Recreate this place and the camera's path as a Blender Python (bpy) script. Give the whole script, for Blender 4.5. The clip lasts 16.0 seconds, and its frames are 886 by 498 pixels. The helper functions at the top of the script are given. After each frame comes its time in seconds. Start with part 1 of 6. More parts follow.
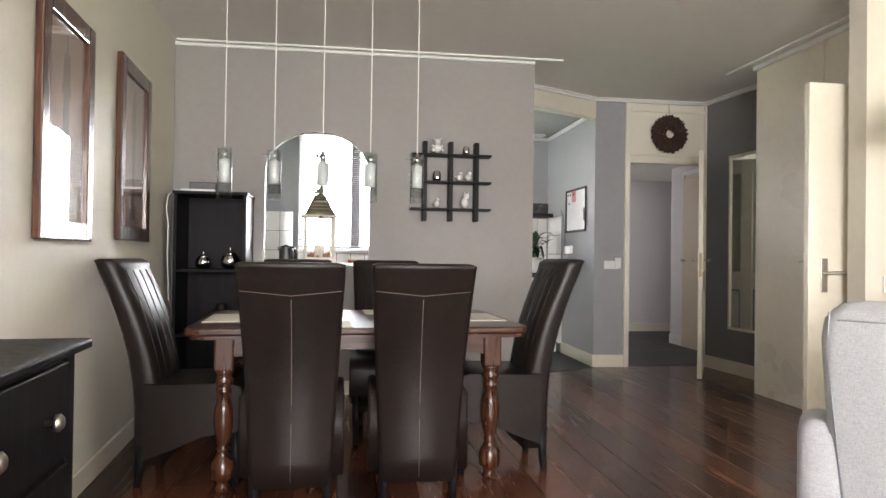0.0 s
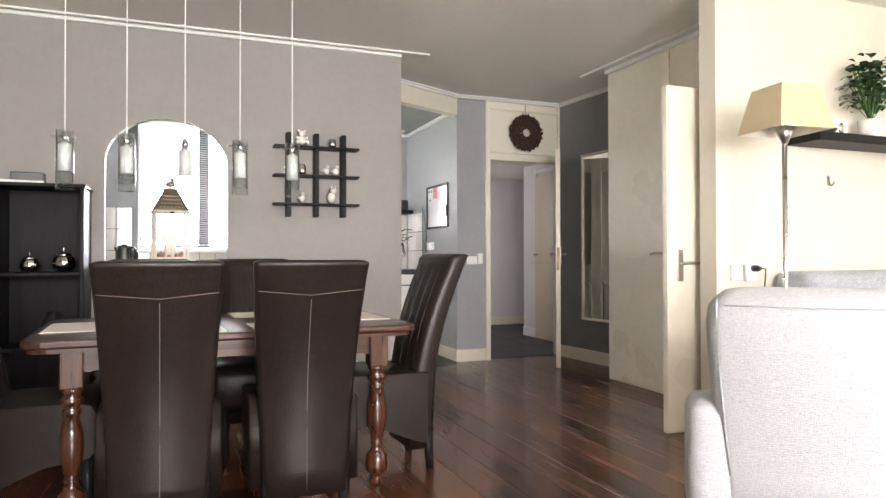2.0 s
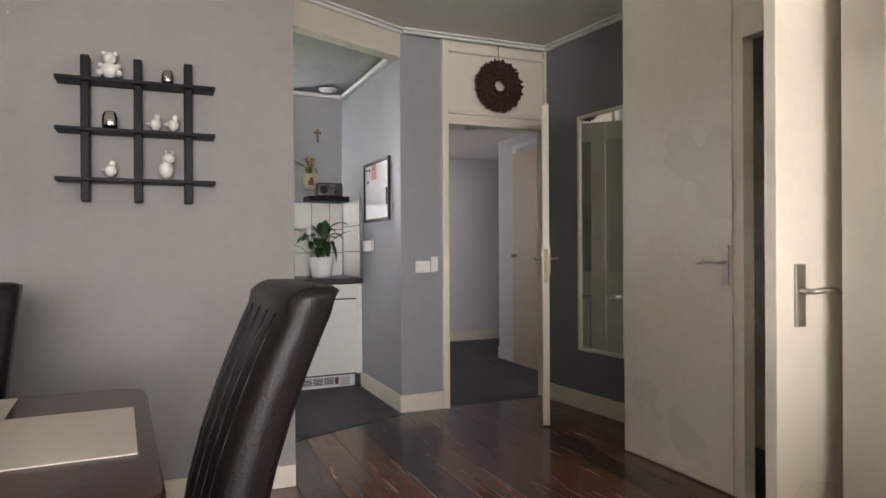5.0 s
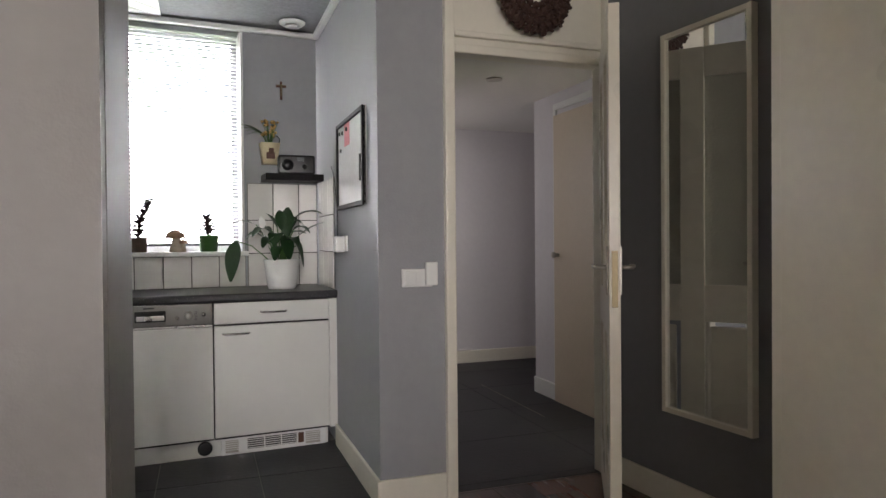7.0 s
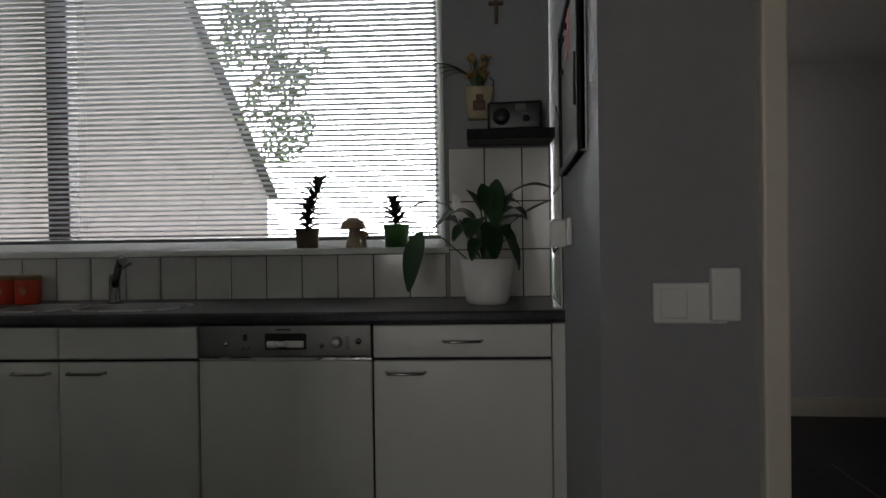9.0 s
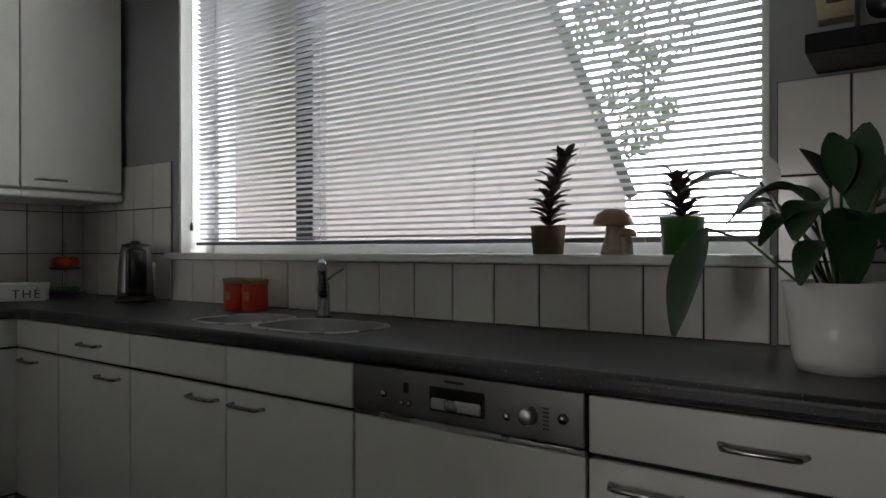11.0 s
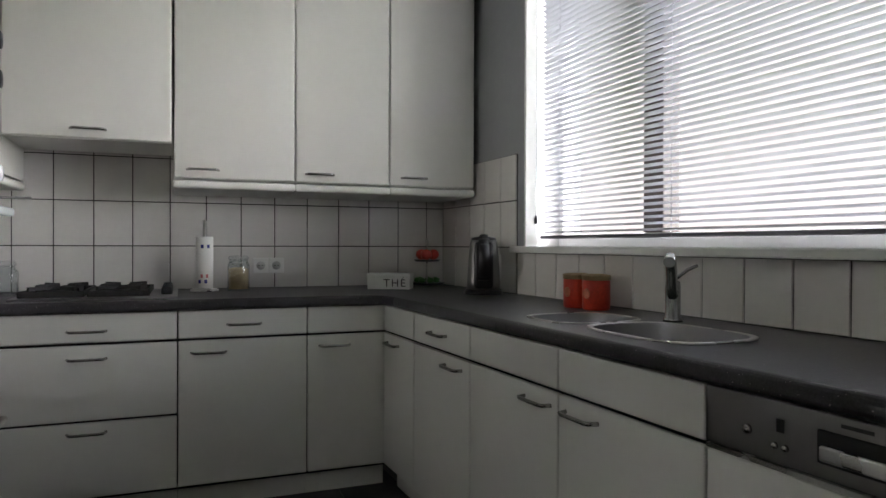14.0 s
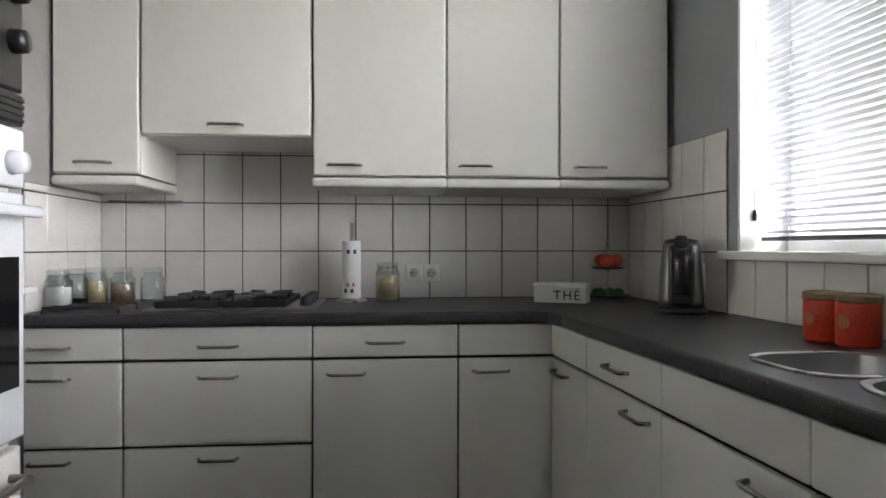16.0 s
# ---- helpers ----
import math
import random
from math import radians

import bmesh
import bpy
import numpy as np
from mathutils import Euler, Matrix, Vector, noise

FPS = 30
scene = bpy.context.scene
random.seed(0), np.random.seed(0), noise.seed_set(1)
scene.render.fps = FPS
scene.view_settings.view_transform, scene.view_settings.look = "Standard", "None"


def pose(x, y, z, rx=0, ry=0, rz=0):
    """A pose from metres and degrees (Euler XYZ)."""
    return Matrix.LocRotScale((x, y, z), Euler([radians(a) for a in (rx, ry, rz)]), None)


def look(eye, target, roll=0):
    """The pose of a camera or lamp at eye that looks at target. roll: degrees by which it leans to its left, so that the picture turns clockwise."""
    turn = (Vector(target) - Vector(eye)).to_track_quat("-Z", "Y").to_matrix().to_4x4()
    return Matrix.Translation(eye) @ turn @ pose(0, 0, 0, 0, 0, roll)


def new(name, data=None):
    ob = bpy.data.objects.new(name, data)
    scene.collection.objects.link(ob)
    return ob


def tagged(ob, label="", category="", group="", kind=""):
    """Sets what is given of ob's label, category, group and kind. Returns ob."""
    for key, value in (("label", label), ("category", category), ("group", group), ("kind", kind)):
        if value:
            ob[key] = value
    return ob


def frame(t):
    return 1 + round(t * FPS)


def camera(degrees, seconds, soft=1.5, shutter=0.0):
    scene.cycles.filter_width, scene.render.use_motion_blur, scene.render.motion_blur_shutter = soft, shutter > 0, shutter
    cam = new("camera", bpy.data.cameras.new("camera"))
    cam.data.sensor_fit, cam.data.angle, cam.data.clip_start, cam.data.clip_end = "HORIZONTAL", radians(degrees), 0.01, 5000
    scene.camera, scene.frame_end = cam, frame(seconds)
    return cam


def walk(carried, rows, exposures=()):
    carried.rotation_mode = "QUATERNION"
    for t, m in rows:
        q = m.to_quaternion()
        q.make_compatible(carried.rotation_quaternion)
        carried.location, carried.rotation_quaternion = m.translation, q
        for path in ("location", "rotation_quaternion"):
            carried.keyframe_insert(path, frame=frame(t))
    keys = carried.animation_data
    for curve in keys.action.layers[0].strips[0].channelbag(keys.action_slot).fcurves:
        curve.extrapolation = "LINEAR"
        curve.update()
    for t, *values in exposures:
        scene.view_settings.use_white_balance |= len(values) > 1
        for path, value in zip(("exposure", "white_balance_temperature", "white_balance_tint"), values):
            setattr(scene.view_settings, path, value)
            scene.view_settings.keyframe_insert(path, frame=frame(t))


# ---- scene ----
cam = camera(67.3, 16.0)
PATH = [
    (0, (0.769, 0.541, 1.011), (1.044, 2.522, 1.033), 0.8),
    (0.5, (0.632, 0.563, 1.016), (1.127, 2.501, 1.04), 0.5),
    (1, (0.581, 0.565, 1.012), (1.195, 2.468, 1.038), 0.2),
    (1.5, (0.539, 0.594, 1.014), (1.227, 2.471, 1.038), 0.1),
    (2, (0.626, 0.713, 0.995), (1.351, 2.576, 1.016), -0.1),
    (2.5, (0.819, 0.934, 1.014), (1.574, 2.785, 1.024), -0.3),
    (3, (0.958, 1.164, 1.013), (1.725, 3.011, 1.022), -0.3),
    (3.5, (1.099, 1.457, 1.035), (1.886, 3.296, 1.042), -0.2),
    (4, (1.294, 1.726, 1.04), (2.088, 3.562, 1.05), -0.3),
    (4.2, (1.35, 1.837, 1.043), (2.145, 3.672, 1.053), -0.4),
    (6.3, (2.05, 3.317, 1.123), (2.798, 5.172, 1.094), -0.3),
    (6.5, (2.143, 3.445, 1.109), (2.886, 5.302, 1.085), -0.5),
    (7, (2.336, 3.815, 1.109), (3.015, 5.696, 1.084), -0.5),
    (7.5, (2.505, 4.17, 1.099), (3.062, 6.091, 1.077), -0.6),
    (8, (2.673, 4.499, 1.076), (3.028, 6.467, 1.064), -1.0),
    (8.5, (2.775, 4.868, 1.078), (2.851, 6.867, 1.055), -1.0),
    (9, (2.858, 5.199, 1.072), (2.644, 7.187, 1.054), -0.8),
    (9.5, (2.921, 5.511, 1.055), (2.354, 7.429, 1.048), -0.7),
    (9.7, (2.929, 5.642, 1.043), (2.252, 7.524, 1.038), -0.6),
    (11.8, (3.003, 6.395, 1.091), (1.492, 7.659, 1.093), -0.1),
    (12, (3.019, 6.415, 1.09), (1.447, 7.599, 1.094), -0.1),
    (12.5, (3.016, 6.442, 1.09), (1.328, 7.449, 1.093), 0.2),
    (13, (2.963, 6.443, 1.082), (1.206, 7.321, 1.082), 0.2),
    (13.5, (2.868, 6.437, 1.07), (1.051, 7.226, 1.064), 0.2),
    (14, (2.779, 6.425, 1.061), (0.915, 7.15, 1.05), 0.2),
    (14.5, (2.609, 6.457, 1.034), (0.709, 7.082, 1.02), 0.2),
    (15, (2.484, 6.512, 1.045), (0.54, 6.983, 1.033), 0.1),
    (15.5, (2.385, 6.557, 1.054), (0.41, 6.872, 1.047), 0.0),
    (16, (2.298, 6.645, 1.07), (0.306, 6.823, 1.065), -0.0),
]
EXPOSURES = [(0.0, 2.54, 6500, 14), (0.5, 2.95, 6500, 12), (1.5, 3.05, 6500, 12), (2.0, 2.92, 6500, 15), (2.5, 2.50, 6500, 16), (3.0, 2.25, 6500, 17), (3.5, 2.12, 6500, 18), (4.2, 2.34, 6500, 17), (6.5, 2.14, 6500, 18), (7.0, 2.02, 6500, 17), (7.5, 1.65, 6500, 16), (8.0, 1.10, 6500, 14), (8.5, 0.42, 6500, 13), (9.0, -0.15, 6500, 12), (9.7, -0.52, 6500, 12), (11.8, 0.75, 6500, 13), (12.5, 0.92, 6500, 14), (14.0, 1.05, 6500, 15), (14.5, 1.12, 6500, 15), (16.0, 1.42, 6500, 15)]
walk(cam, [(t, look(eye, target, roll)) for t, eye, target, roll in PATH], EXPOSURES)

# ---- light ----
world = bpy.data.worlds.new("sky")
scene.world = world
world.use_nodes = True
wn = world.node_tree.nodes
sky = wn.new("ShaderNodeTexSky")
sky.sky_type = "NISHITA"
sky.sun_disc = False
sky.sun_elevation, sky.sun_rotation = radians(48), radians(200)
sky.dust_density = 3.0
hue = wn.new("ShaderNodeHueSaturation")
hue.inputs["Saturation"].default_value = 0.25
world.node_tree.links.new(sky.outputs[0], hue.inputs["Color"])
world.node_tree.links.new(hue.outputs[0], wn["Background"].inputs[0])
wn["Background"].inputs[1].default_value = 0.14


def lamp(name, kind, energy, m, color=(1, 1, 1), size=1.0, size_y=None):
    data = bpy.data.lights.new(name, kind)
    data.energy, data.color = energy, color
    if kind == "AREA":
        data.shape, data.size, data.size_y = "RECTANGLE", size, size_y or size
    elif kind == "SUN":
        data.angle = radians(12)
    ob = new(name, data)
    ob.matrix_world = m
    return ob


lamp("sun", "SUN", 5.0, look((0, 0, 20), (4, 7, 0)), (1, 0.95, 0.88))
# daylight in the living room's window openings, behind the walk
lamp("daylight_south", "AREA", 58, look((1.1, -2.5, 1.5), (1.4, 0, 1.3)), (1, 0.98, 0.95), 2.3, 1.55)
# the east window is unseen, added with this lamp to brighten the left wall
lamp("east_fill", "AREA", 5, look((5.56, -0.1, 1.5), (3, 0, 1.3)), (1, 0.98, 0.95), 2.9, 1.5)
lamp("daylight_kitchen", "AREA", 125, look((1.2, 10.4, 3.55), (1.3, 7.9, 1.5)), (0.95, 0.98, 1), 3.2, 1.6)

# fill lamp added to brighten the hall; no door or window stands there
lamp("hall_fill", "AREA", 1.6, look((3.36, 8.75, 1.3), (5.0, 8.2, 0.9)), (1, 0.96, 0.95), 0.8, 1.5)

# ---- materials ----


def mat(name, color, rough=0.5, metal=0.0, vary=0.1, scale=6.0, bump=0.0, bump_scale=80.0, spec=0.5, rand=0.0, coat=0.0):
    """Paint-like material: colour varied at two scales, roughness varied, fine relief."""
    m = bpy.data.materials.new(name)
    m.use_nodes = True
    n, l = m.node_tree.nodes, m.node_tree.links
    b = n["Principled BSDF"]
    b.inputs["Roughness"].default_value = rough
    b.inputs["Metallic"].default_value = metal
    b.inputs["Specular IOR Level"].default_value = spec
    b.inputs["Coat Weight"].default_value = coat
    tc = n.new("ShaderNodeTexCoord")
    n1 = n.new("ShaderNodeTexNoise")
    n1.inputs["Scale"].default_value, n1.inputs["Detail"].default_value = scale * 0.35, 3
    n2 = n.new("ShaderNodeTexNoise")
    n2.inputs["Scale"].default_value, n2.inputs["Detail"].default_value = scale * 9, 4
    for x in (n1, n2):
        l.new(tc.outputs["Object"], x.inputs["Vector"])
    add = n.new("ShaderNodeMath")
    add.operation = "ADD"
    l.new(n1.outputs["Fac"], add.inputs[0])
    l.new(n2.outputs["Fac"], add.inputs[1])
    last = add.outputs[0]
    if rand:
        oi = n.new("ShaderNodeObjectInfo")
        k = n.new("ShaderNodeMath")
        k.operation = "MULTIPLY_ADD"
        l.new(oi.outputs["Random"], k.inputs[0])
        k.inputs[1].default_value = rand
        l.new(last, k.inputs[2])
        last = k.outputs[0]
    ramp = n.new("ShaderNodeMapRange")
    ramp.inputs["From Min"].default_value, ramp.inputs["From Max"].default_value = 0.6, 1.4 + rand
    ramp.inputs["To Min"].default_value, ramp.inputs["To Max"].default_value = 1 - vary, 1 + vary
    l.new(last, ramp.inputs["Value"])
    mul = n.new("ShaderNodeMix")
    mul.data_type, mul.blend_type = "RGBA", "MULTIPLY"
    mul.inputs["Factor"].default_value = 1
    mul.inputs["A"].default_value = (*color, 1)
    l.new(ramp.outputs[0], mul.inputs["B"])
    l.new(mul.outputs["Result"], b.inputs["Base Color"])
    rr = n.new("ShaderNodeMapRange")
    rr.inputs["To Min"].default_value, rr.inputs["To Max"].default_value = max(0.02, rough * 0.85), min(1, rough * 1.15)
    l.new(n1.outputs["Fac"], rr.inputs["Value"])
    l.new(rr.outputs[0], b.inputs["Roughness"])
    if bump:
        n3 = n.new("ShaderNodeTexNoise")
        n3.inputs["Scale"].default_value, n3.inputs["Detail"].default_value = bump_scale, 4
        l.new(tc.outputs["Object"], n3.inputs["Vector"])
        bp = n.new("ShaderNodeBump")
        bp.inputs["Strength"].default_value, bp.inputs["Distance"].default_value = bump, 0.01
        l.new(n3.outputs["Fac"], bp.inputs["Height"])
        l.new(bp.outputs[0], b.inputs["Normal"])
    return m


def wood(name, dark, light, rough=0.35, scale=3.0, along="Y", rand=0.0, coat=0.0, stretch=14.0, bump=0.05, spec=0.5):
    m = bpy.data.materials.new(name)
    m.use_nodes = True
    n, l = m.node_tree.nodes, m.node_tree.links
    b = n["Principled BSDF"]
    tc = n.new("ShaderNodeTexCoord")
    mp = n.new("ShaderNodeMapping")
    mp.inputs["Scale"].default_value = [1 if a == along else stretch for a in "XYZ"]
    l.new(tc.outputs["Object"], mp.inputs["Vector"])
    oi = n.new("ShaderNodeObjectInfo")
    vm = n.new("ShaderNodeVectorMath")
    vm.operation = "MULTIPLY_ADD"
    l.new(oi.outputs["Random"], vm.inputs[0])
    vm.inputs[1].default_value = (7, 31, 13)
    l.new(mp.outputs[0], vm.inputs[2])
    n1 = n.new("ShaderNodeTexNoise")
    n1.inputs["Scale"].default_value, n1.inputs["Detail"].default_value, n1.inputs["Distortion"].default_value = scale, 6, 0.8
    l.new(vm.outputs[0], n1.inputs["Vector"])
    k = n.new("ShaderNodeMath")
    k.operation = "MULTIPLY_ADD"
    l.new(oi.outputs["Random"], k.inputs[0])
    k.inputs[1].default_value = rand
    l.new(n1.outputs["Fac"], k.inputs[2])
    cr = n.new("ShaderNodeMapRange")
    cr.inputs["From Min"].default_value, cr.inputs["From Max"].default_value = 0.3, 0.7 + rand
    l.new(k.outputs[0], cr.inputs["Value"])
    mx = n.new("ShaderNodeMix")
    mx.data_type = "RGBA"
    mx.inputs["A"].default_value, mx.inputs["B"].default_value = (*dark, 1), (*light, 1)
    l.new(cr.outputs[0], mx.inputs["Factor"])
    l.new(mx.outputs["Result"], b.inputs["Base Color"])
    rr = n.new("ShaderNodeMapRange")
    rr.inputs["To Min"].default_value, rr.inputs["To Max"].default_value = rough * 0.75, rough * 1.3
    l.new(n1.outputs["Fac"], rr.inputs["Value"])
    l.new(rr.outputs[0], b.inputs["Roughness"])
    b.inputs["Coat Weight"].default_value = coat
    b.inputs["Specular IOR Level"].default_value = spec
    bp = n.new("ShaderNodeBump")
    bp.inputs["Strength"].default_value, bp.inputs["Distance"].default_value = bump, 0.01
    l.new(n1.outputs["Fac"], bp.inputs["Height"])
    l.new(bp.outputs[0], b.inputs["Normal"])
    return m


def glass(name, color=(1, 1, 1), rough=0.02, gloss=0.9):
    """Thin glass: clear, with a mirror gloss that grows at grazing angles."""
    m = bpy.data.materials.new(name)
    m.use_nodes = True
    n, l = m.node_tree.nodes, m.node_tree.links
    n.remove(n["Principled BSDF"])
    tr, gl, mx = n.new("ShaderNodeBsdfTransparent"), n.new("ShaderNodeBsdfGlossy"), n.new("ShaderNodeMixShader")
    tr.inputs["Color"].default_value = (*color, 1)
    gl.inputs["Roughness"].default_value = rough
    lw, pw, k = n.new("ShaderNodeLayerWeight"), n.new("ShaderNodeMath"), n.new("ShaderNodeMath")
    pw.operation, k.operation = "POWER", "MULTIPLY_ADD"
    pw.inputs[1].default_value = 3.5
    l.new(lw.outputs["Facing"], pw.inputs[0])
    l.new(pw.outputs[0], k.inputs[0])
    k.inputs[1].default_value, k.inputs[2].default_value = 0.7 * gloss, 0.045 * gloss
    l.new(k.outputs[0], mx.inputs[0])
    l.new(tr.outputs[0], mx.inputs[1])
    l.new(gl.outputs[0], mx.inputs[2])
    l.new(mx.outputs[0], n["Material Output"].inputs["Surface"])
    return m


def glow(name, color, strength):
    m = bpy.data.materials.new(name)
    m.use_nodes = True
    b = m.node_tree.nodes["Principled BSDF"]
    b.inputs["Base Color"].default_value = (*color, 1)
    b.inputs["Emission Color"].default_value = (*color, 1)
    b.inputs["Emission Strength"].default_value = strength
    return m


def fabric(name, a, c, scale=260.0):
    """Woven cloth: two crossed wave patterns with loose threads."""
    m = bpy.data.materials.new(name)
    m.use_nodes = True
    n, l = m.node_tree.nodes, m.node_tree.links
    b = n["Principled BSDF"]
    b.inputs["Roughness"].default_value = 0.95
    b.inputs["Specular IOR Level"].default_value = 0.1
    b.inputs["Sheen Weight"].default_value = 0.2
    tc = n.new("ShaderNodeTexCoord")
    out = []
    for st in ((1, 1, 0.16), (0.16, 0.16, 1)):
        mp = n.new("ShaderNodeMapping")
        mp.inputs["Scale"].default_value = st
        l.new(tc.outputs["Object"], mp.inputs["Vector"])
        nz = n.new("ShaderNodeTexNoise")
        nz.inputs["Scale"].default_value, nz.inputs["Detail"].default_value = scale, 2
        l.new(mp.outputs[0], nz.inputs["Vector"])
        out.append(nz.outputs["Fac"])
    ad = n.new("ShaderNodeMath")
    ad.operation = "ADD"
    l.new(out[0], ad.inputs[0])
    l.new(out[1], ad.inputs[1])
    cr = n.new("ShaderNodeMapRange")
    cr.inputs["From Min"].default_value, cr.inputs["From Max"].default_value = 0.75, 1.25
    l.new(ad.outputs[0], cr.inputs["Value"])
    mx = n.new("ShaderNodeMix")
    mx.data_type = "RGBA"
    mx.inputs["A"].default_value, mx.inputs["B"].default_value = (*a, 1), (*c, 1)
    l.new(cr.outputs[0], mx.inputs["Factor"])
    l.new(mx.outputs["Result"], b.inputs["Base Color"])
    bp = n.new("ShaderNodeBump")
    bp.inputs["Strength"].default_value, bp.inputs["Distance"].default_value = 0.35, 0.004
    l.new(ad.outputs[0], bp.inputs["Height"])
    l.new(bp.outputs[0], b.inputs["Normal"])
    return m


M_CREAM = mat("cream_wall_paint", (0.63, 0.595, 0.51), 0.7, vary=0.04, scale=3, bump=0.08, bump_scale=120)
M_GREY = mat("grey_wall_paint", (0.30, 0.285, 0.275), 0.6, vary=0.05, scale=3, bump=0.1, bump_scale=120)
M_BLUEGREY = mat("light_grey_wall_paint", (0.42, 0.43, 0.47), 0.6, vary=0.04, scale=3, bump=0.1, bump_scale=120)
M_COLUMN = mat("column_grey_paint", (0.31, 0.315, 0.33), 0.6, vary=0.05, scale=3, bump=0.1, bump_scale=120)
M_DARKGREY = mat("dark_grey_wall_paint", (0.20, 0.20, 0.21), 0.6, vary=0.05, scale=3, bump=0.1, bump_scale=120)
M_LILAC = mat("pale_lilac_wall_paint", (0.66, 0.635, 0.65), 0.7, vary=0.04, scale=3, bump=0.1, bump_scale=120)
M_CEIL = mat("ceiling_plaster", (0.78, 0.755, 0.72), 0.8, vary=0.03, scale=2, bump=0.05)
M_JOINT = mat("shadowed_joint_paint", (0.3, 0.3, 0.3), 0.8, vary=0.2)
M_TRIM = mat("cream_gloss_paint", (0.76, 0.72, 0.62), 0.35, vary=0.04, scale=4)
M_WHITE = mat("white_paint", (0.8, 0.8, 0.78), 0.4, vary=0.03, scale=4)
M_DOOR = mat("cream_door_paint", (0.76, 0.71, 0.60), 0.28, vary=0.05, scale=3, bump=0.02, bump_scale=60)
M_HALLDOOR = mat("beige_door_paint", (0.62, 0.52, 0.40), 0.4, vary=0.04, scale=3)
M_FLOOR = wood("dark_red_hardwood", (0.018, 0.0068, 0.0052), (0.175, 0.064, 0.033), 0.25, 2.0, "Y", rand=2.6, coat=0.15, bump=0.03)
M_SLATE = mat("dark_slate_tile", (0.027, 0.026, 0.028), 0.46, vary=0.25, scale=5, bump=0.12, bump_scale=40, rand=0.3, spec=0.3)
M_GROUT_DK = mat("grey_grout", (0.2, 0.19, 0.18), 0.9, vary=0.2, scale=20)
M_TILE = mat("white_glazed_tile", (0.72, 0.70, 0.67), 0.12, vary=0.05, scale=4, bump=0.015, bump_scale=18, rand=0.3)
M_GROUT = mat("dark_grout", (0.03, 0.028, 0.026), 0.9, vary=0.25, scale=20)
M_LEATHER = mat("dark_brown_leather", (0.0135, 0.0095, 0.008), 0.38, vary=0.3, scale=6, bump=0.12, bump_scale=150, spec=0.28)
M_STITCH = mat("pale_stitching", (0.15, 0.12, 0.1), 0.8)
M_BLACKWOOD = wood("black_stained_wood", (0.006, 0.006, 0.007), (0.014, 0.012, 0.013), 0.42, 3, "Z", spec=0.13)
M_TABLE = wood("red_brown_table_wood", (0.020, 0.0065, 0.004), (0.075, 0.024, 0.011), 0.3, 3, "X", coat=0.25)
M_LEGWOOD = wood("turned_leg_wood", (0.022, 0.007, 0.004), (0.085, 0.029, 0.012), 0.28, 3, "Z", coat=0.3)
M_CABINET = mat("white_laminate", (0.76, 0.755, 0.72), 0.33, vary=0.02, scale=3)
M_CABUP = mat("cream_white_laminate", (0.75, 0.735, 0.69), 0.33, vary=0.02, scale=3)
# near-black that paints the shade in gaps and the grip recess
M_SHADOW = mat("gap_shade", (0.02, 0.02, 0.02), 0.8)
M_STEEL = mat("brushed_steel", (0.6, 0.59, 0.57), 0.28, 1.0, vary=0.06, scale=30)
M_CHROME = mat("chrome", (0.75, 0.75, 0.75), 0.1, 1.0, vary=0.02)
M_SINK = mat("sink_steel", (0.36, 0.36, 0.37), 0.3, 1.0, vary=0.06, scale=30)
M_HANDLE = mat("handle_steel", (0.42, 0.41, 0.40), 0.22, 1.0, vary=0.04)
M_NICKEL = mat("satin_nickel", (0.5, 0.47, 0.42), 0.32, 1.0, vary=0.04)
M_BLACK = mat("black_plastic", (0.014, 0.014, 0.015), 0.35, vary=0.1)
M_IRON = mat("cast_iron", (0.018, 0.018, 0.018), 0.6, vary=0.2, bump=0.2)
M_PLASTIC = mat("white_plastic", (0.78, 0.78, 0.76), 0.35, vary=0.02)
# white slats coloured grey, to put their backlit shade into the base colour
M_BLIND = mat("backlit_blind_slat", (0.36, 0.365, 0.39), 0.4, vary=0.02)
M_RAIL = mat("dark_grey_rail", (0.09, 0.09, 0.1), 0.4)
M_FRAMEDK = mat("dark_window_frame", (0.05, 0.035, 0.03), 0.5)
M_GLASS = glass("clear_glass", (0.93, 0.95, 0.95), 0.02, 1.6)
M_PANE = glass("window_pane", gloss=0.6)
M_FROST = mat("frosted_glass", (0.8, 0.8, 0.78), 0.5, vary=0.02)
M_FROSTPANE = mat("frosted_door_pane", (0.58, 0.57, 0.48), 0.3, vary=0.06, scale=20, bump=0.15, bump_scale=120)
M_MIRROR = mat("mirror_silver", (0.85, 0.86, 0.85), 0.02, 1.0, vary=0.0)
M_SHADE = mat("beige_lampshade_cloth", (0.55, 0.44, 0.28), 0.9, vary=0.06, scale=30, bump=0.2, bump_scale=400)
M_SHADEIN = mat("lampshade_lining", (0.8, 0.77, 0.68), 0.8)
M_SOFA = fabric("light_grey_weave", (0.33, 0.34, 0.36), (0.44, 0.45, 0.47), 420.0)
M_SOFA2 = fabric("mid_grey_weave", (0.27, 0.29, 0.32), (0.42, 0.44, 0.47))
M_LINEN = mat("cream_linen", (0.72, 0.68, 0.6), 0.9, vary=0.05, scale=40, bump=0.2, bump_scale=500)
M_PICWOOD = wood("mahogany_frame", (0.03, 0.012, 0.007), (0.1, 0.035, 0.016), 0.25, 3, "Z", coat=0.4)
M_PICMAT = mat("brown_paper", (0.30, 0.17, 0.10), 0.5, vary=0.15, scale=6)
M_PICDARK = mat("sepia_ink", (0.10, 0.055, 0.035), 0.5, vary=0.2, scale=10)
M_PICGLASS = glass("picture_glass", gloss=1.2)
